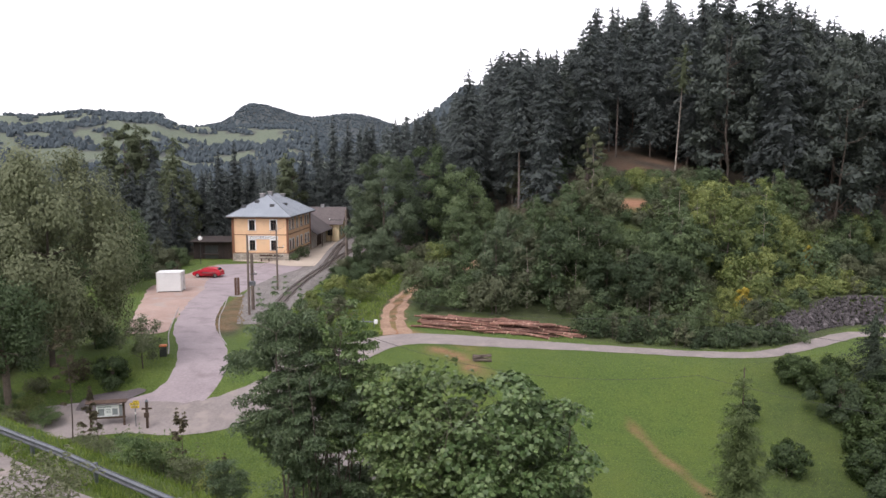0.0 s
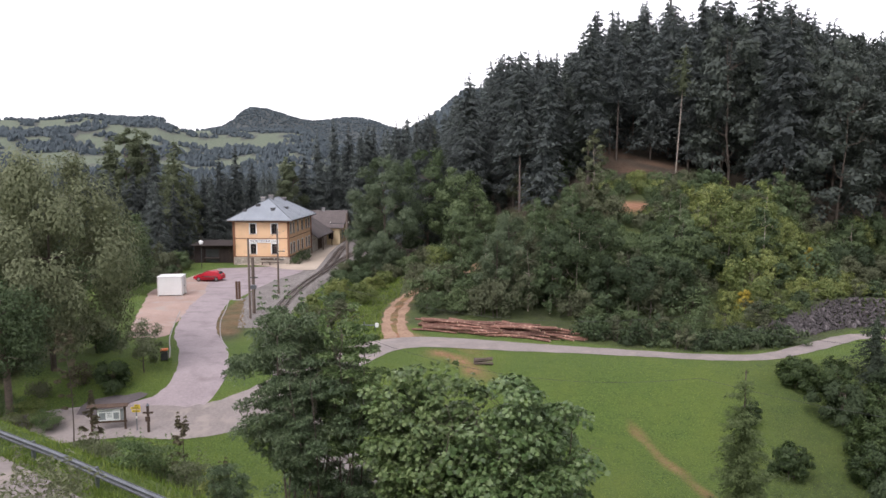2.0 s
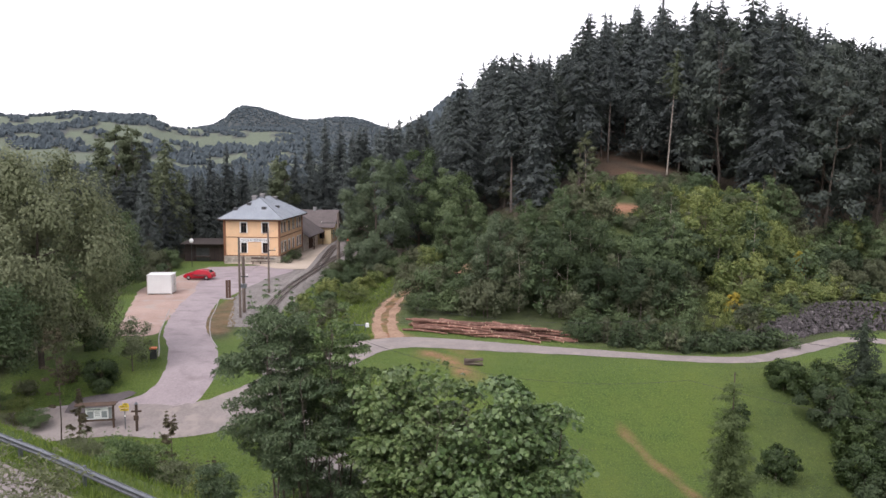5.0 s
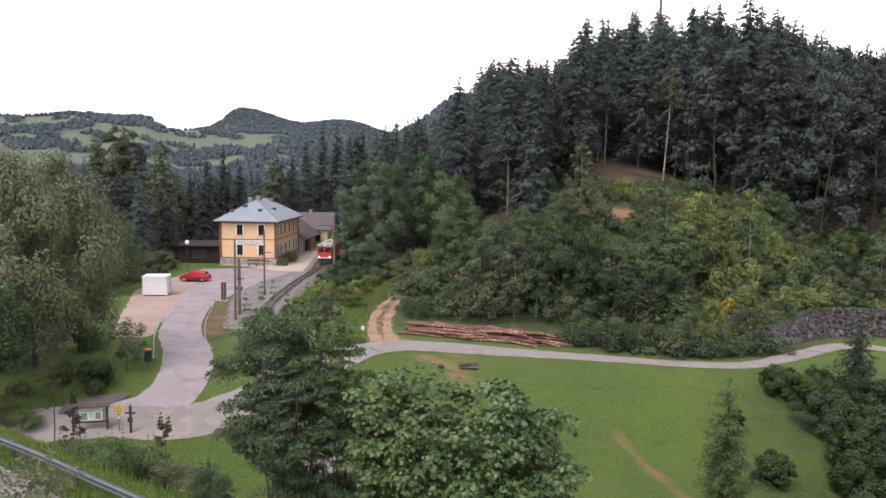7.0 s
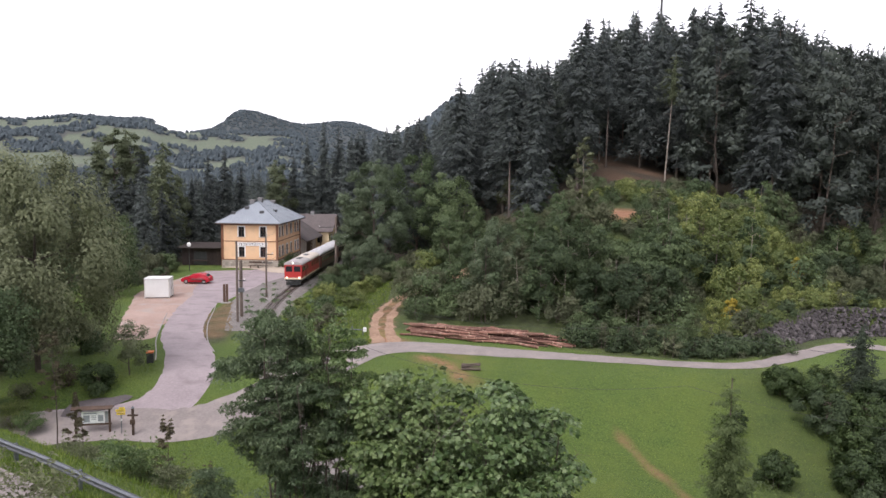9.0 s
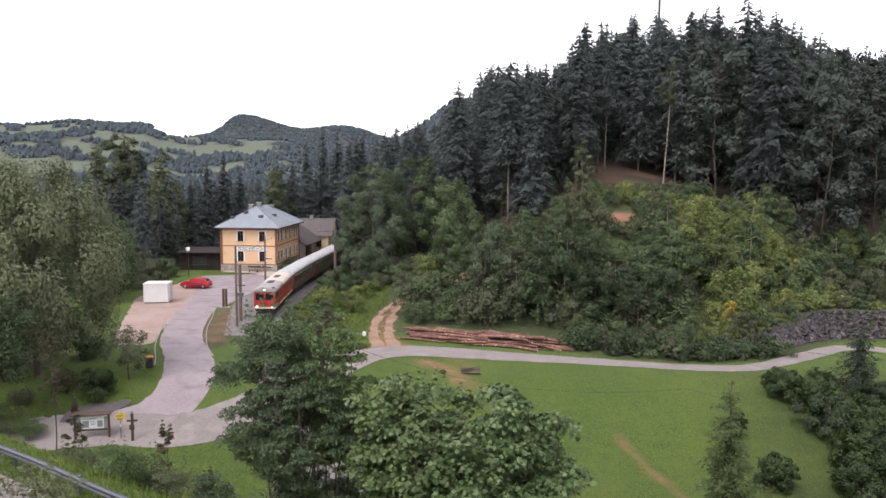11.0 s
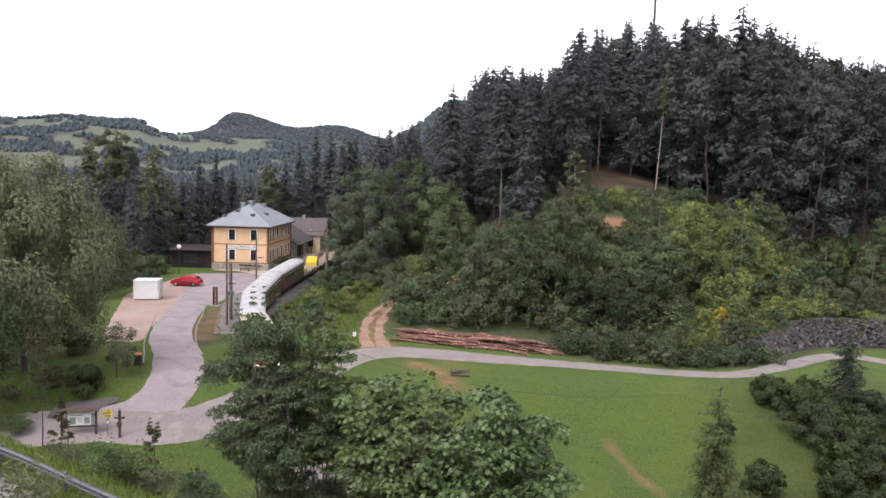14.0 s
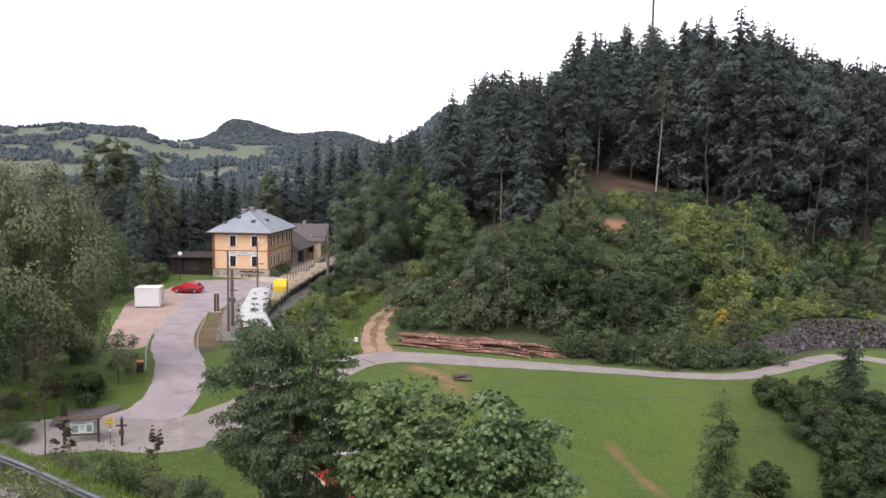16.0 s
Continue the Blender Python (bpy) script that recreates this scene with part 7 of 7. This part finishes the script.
def glowing(name, colour, power):
    m = bpy.data.materials.new(name)
    m.use_nodes = True
    b = m.node_tree.nodes["Principled BSDF"]
    b.inputs["Base Color"].default_value = (*colour, 1)
    b.inputs["Emission Color"].default_value, b.inputs["Emission Strength"].default_value = (*colour, 1), power
    return m


HEADLIGHT = glowing("lit_headlamp", (1.0, 0.90, 0.72), 1.8)


def arch_roof(length, width, z0, rise, lip=0.08):
    """A shallow curved roof."""
    bm = bmesh.new()
    rows = []
    for x in (-length / 2, -length / 2 + 0.15, length / 2 - 0.15, length / 2):
        sink = 0.10 if abs(x) == length / 2 else 0.0
        rows.append([bm.verts.new((x, math.cos(a) * (width / 2 + lip), z0 + math.sin(a) ** 0.8 * (rise - sink))) for a in [math.pi * i / 12 for i in range(13)]])
    for a, b in zip(rows, rows[1:]):
        for j in range(12):
            bm.faces.new((a[j], a[j + 1], b[j + 1], b[j]))
    for r in (rows[0], rows[-1]):
        bm.faces.new(r)
    bm.faces.new([rows[0][0], rows[-1][0], rows[-1][-1], rows[0][-1]])
    bmesh.ops.recalc_face_normals(bm, faces=bm.faces)
    return bm


def add_bogies(v, at, wheel_r=0.36):
    for x in at:
        b = part("bogie", box(x - 1.15, x + 1.15, -0.62, 0.62, 0.32, 0.72, 0.03), BLACKMETAL, v, "dark steel bogie")
        for dx in (-0.75, 0.75):
            for s in (-1, 1):
                part("wheel", rod((x + dx, s * 0.34, wheel_r), (x + dx, s * 0.46, wheel_r), wheel_r, None, 18), RUST, b)


def make_loco():
    L, W = 11.6, 2.42
    v = thing("locomotive", Matrix.Identity(4), "red diesel locomotive with cream stripe and lit headlamps", "locomotive")
    part("underframe", box(-L / 2 + 0.1, L / 2 - 0.1, -W / 2 + 0.12, W / 2 - 0.12, 0.62, 0.95, 0.03), BLACKMETAL, v)
    for x0, x1, nm in ((0.7, L / 2, "cab_section"), (-L / 2, 0.62, "engine_section")):
        sec = part(nm, box(x0, x1, -W / 2, W / 2, 0.92, 2.95, 0.07), LOCORED, v, "red painted body")
        part("stripe", box(x0 + 0.05, x1 + 0.015, -W / 2 - 0.015, W / 2 + 0.015, 0.95, 1.16, 0.01), CREAM, sec, "cream stripe")
    part("roof_front", arch_roof(L / 2 - 0.6, W, 2.93, 0.50), GREYROOF, v, "grey dusty roof", at=pose((L / 2 + 0.7) / 2, 0, 0))
    part("roof_rear", arch_roof(L / 2 + 0.62, W, 2.93, 0.52), CREAMROOF, v, "cream dusty roof", at=pose((-L / 2 + 0.62) / 2, 0, 0))
    part("roof_gap", box(0.60, 0.72, -W / 2 + 0.1, W / 2 - 0.1, 1.0, 3.2), BLACKMETAL, v)
    for x in (2.4, 1.5, -1.6, -2.6):
        part("fan_hood", rod((x, 0, 3.36), (x, 0, 3.50), 0.42, 0.36, 14), BLACKMETAL, v)
    for y in (-0.56, 0.56):
        part("windscreen", box(L / 2 - 0.03, L / 2 + 0.02, y - 0.46, y + 0.46, 1.98, 2.74, 0.02), GLASS, v, "dark cab windscreen")
        part("headlamp", rod((L / 2 - 0.02, y * 1.55, 1.20), (L / 2 + 0.08, y * 1.55, 1.20), 0.11, 0.10, 14), HEADLIGHT, v, "lit round headlamp")
        part("buffer", box(L / 2, L / 2 + 0.25, y - 0.1, y + 0.1, 0.62, 0.8), BLACKMETAL, v)
    part("headlamp", rod((L / 2 - 0.1, 0, 3.16), (L / 2 + 0.06, 0, 3.16), 0.10, 0.09, 14), HEADLIGHT, v, "lit round headlamp")
    part("front_band", box(L / 2, L / 2 + 0.03, -W / 2 + 0.1, W / 2 - 0.1, 0.97, 1.14, 0.01), CREAM, v)
    for s in (-1, 1):
        for x in (5.1, 4.1):
            part("side_window", box(x - 0.35, x + 0.35, s * W / 2 - 0.03, s * W / 2 + 0.03, 1.95, 2.65, 0.02), GLASS, v)
        for x in (2.5, -0.8, -2.2, -3.6, -4.9):
            part("louvre", box(x - 0.5, x + 0.5, s * W / 2 - 0.02, s * W / 2 + 0.025, 2.0, 2.6, 0.01), TRIMRED, v)
        part("cab_door", box(3.1, 3.7, s * W / 2 - 0.02, s * W / 2 + 0.03, 1.0, 2.75, 0.01), COACHRED, v)
    add_bogies(v, (3.6, -3.6))
    part("fuel_tank", box(-1.6, 1.6, -0.95, 0.95, 0.3, 0.7, 0.05), BLACKMETAL, v)
    part("snow_plough", box(L / 2 - 0.25, L / 2 - 0.05, -1.0, 1.0, 0.12, 0.55, 0.03), BLACKMETAL, v)
    part("coupler", rod((-L / 2 - 0.35, 0, 0.68), (-L / 2, 0, 0.68), 0.08), BLACKMETAL, v)
    return v


def make_coach():
    L, W = 13.0, 2.36
    v = thing("passenger_coach", Matrix.Identity(4), "narrow-gauge coach with dark sides and pale silver roof", "railway coach", "coaches of the train")
    body = part("body", box(-L / 2, L / 2, -W / 2, W / 2, 0.85, 2.95, 0.05), COACH, v)
    part("roof", arch_roof(L + 0.1, W, 2.93, 0.48), SILVER, v, "pale silver roof")
    for s in (-1, 1):
        part("waist_band", box(-L / 2 + 0.02, L / 2 - 0.02, s * W / 2 - 0.01, s * W / 2 + 0.015, 1.62, 1.70), COACHRED, v)
        for i in range(9):
            x = -4.8 + i * 1.2
            w = part("window", box(x - 0.42, x + 0.42, s * W / 2 - 0.02, s * W / 2 + 0.02, 1.78, 2.55, 0.02), GLASS, body)
            part("frame", box(x - 0.46, x + 0.46, s * W / 2, s * W / 2 + 0.026, 2.55, 2.62), CREAM, w)
        for x in (-6.0, 6.0):
            part("door", box(x - 0.33, x + 0.33, s * W / 2 - 0.02, s * W / 2 + 0.02, 0.95, 2.7, 0.01), COACHRED, v)
    for x in (-3.2, 0.2, 3.4):
        part("roof_vent", rod((x, 0, 3.38), (x, 0, 3.52), 0.14, 0.10, 10), SILVER, v)
    part("end_bellows", box(-L / 2 - 0.28, L / 2 + 0.28, -0.55, 0.55, 0.95, 2.95), TYRE, v, "black gangway bellows")
    part("underframe", box(-L / 2 + 0.2, L / 2 - 0.2, -0.9, 0.9, 0.55, 0.85), BLACKMETAL, v)
    add_bogies(v, (-4.4, 4.4), 0.32)
    return v


def make_flat(load):
    L, W = 12.0, 2.3
    v = thing("flat_wagon", Matrix.Identity(4), "open flat wagon with wooden stakes" + (" carrying a yellow machine" if load else " loaded with pale planks"), "flat wagon", "wagons of the train")
    part("frame", box(-L / 2, L / 2, -W / 2, W / 2, 0.72, 0.95, 0.02), BLACKMETAL, v)
    deck = part("deck", box(-L / 2 + 0.05, L / 2 - 0.05, -W / 2 + 0.05, W / 2 - 0.05, 0.95, 0.98), WOOD, v)
    for i in range(20):
        x = -L / 2 + 0.1 + i * 0.59
        part("plank", box(x, x + 0.55, -W / 2 + 0.04, W / 2 - 0.04, 0.985, 1.03, 0.006), FLATWOOD if i % 5 == 2 else WOOD, deck)
    for s in (-1, 1):
        for i in range(7):
            x = -5.6 + i * 1.85
            part("stake", box(x - 0.06, x + 0.06, s * W / 2 - 0.06, s * W / 2 + 0.06, 0.7, 2.0, 0.01), WOOD if s < 0 else FLATWOOD, v)
    part("end_board", box(L / 2 - 0.1, L / 2, -W / 2, W / 2, 0.95, 1.7, 0.01), FLATWOOD, v)
    rng = random.Random(2)
    for i in range(5 if load else 7):
        x = (-2.4 if load else -5.2) + i * (1.1 if load else 1.65) + rng.uniform(-0.15, 0.15)
        z = 1.04 + 0.02 * (i % 3)
        part("timber", box(-0.17, 0.17, -1.0, 1.0, 0.0, 0.13 + 0.1 * rng.random(), 0.01), FLATWOOD, v, at=pose(x, rng.uniform(-0.06, 0.06), z, 0, 0, rng.uniform(-14, 14)))
    if load:
        bm = bmesh.new()
        side = ((-5.0, 1.05), (-3.5, 1.05), (-3.5, 1.75), (-3.8, 2.6), (-4.9, 2.6), (-5.0, 2.45))
        a, b = [bm.verts.new((x, -0.85, z)) for x, z in side], [bm.verts.new((x, 0.85, z)) for x, z in side]
        bm.faces.new(a), bm.faces.new(b[::-1])
        for k in range(6):
            bm.faces.new((a[k - 1], a[k], b[k], b[k - 1]))
        bmesh.ops.recalc_face_normals(bm, faces=bm.faces)
        bmesh.ops.bevel(bm, geom=list(bm.edges), offset=0.05, segments=2, affect="EDGES")
        m = part("machine", bm, MACHINE, v, "yellow track machine")
        part("machine_window", box(-4.8, -3.95, -0.87, -0.84, 1.8, 2.4, 0.02), GLASS, m)
        part("crate", box(3.6, 5.3, -0.9, 0.9, 1.05, 1.7, 0.05), LIME, v, "lime yellow crate")
    add_bogies(v, (-4.2, 4.2), 0.32)
    return v


LOCO, FIRST_COACH, FLAT_A, FLAT_B = make_loco(), make_coach(), make_flat(True), make_flat(False)
COACHES = [FIRST_COACH, copy_thing(FIRST_COACH, Matrix.Identity(4)), copy_thing(FIRST_COACH, Matrix.Identity(4))]
FLATS = [FLAT_A, FLAT_B, copy_thing(FLAT_B, Matrix.Identity(4)), copy_thing(FLAT_B, Matrix.Identity(4))]


# ---- what moves ----
# metres of the train's nose along the line, by seconds
NOSE = [(0.0, 36.0), (6.5, 104.5), (7.0, 110.0), (8.0, 121.0), (9.0, 132.0), (10.0, 141.0), (11.5, 153.0), (12.0, 157.5), (13.0, 166.7), (14.0, 176.6), (15.0, 187.0), (16.0, 197.4)]
LINE_START = 118.0


def motions():
    ahead = 0.0
    train = [(LOCO, 11.6)] + [(c, 13.0) for c in COACHES] + [(f, 12.0) for f in FLATS]
    for vehicle, long in train:
        rows = []
        for k in range(33):
            t = k * 0.5
            nose = np.interp(t, [n[0] for n in NOSE], [n[1] for n in NOSE]) + LINE_START
            mid = nose - ahead - long / 2
            (ax, ay), (bx, by) = track_at(mid + long * 0.33), track_at(mid - long * 0.33)
            az, bz = track_z(ax, ay), track_z(bx, by)
            tip = math.degrees(math.atan2(bz - az, math.hypot(ax - bx, ay - by)))
            rows.append((t, pose((ax + bx) / 2, (ay + by) / 2, (az + bz) / 2, 0, tip, math.degrees(math.atan2(ay - by, ax - bx)))))
        walk(vehicle, rows)
        ahead += long + 0.6


motions()
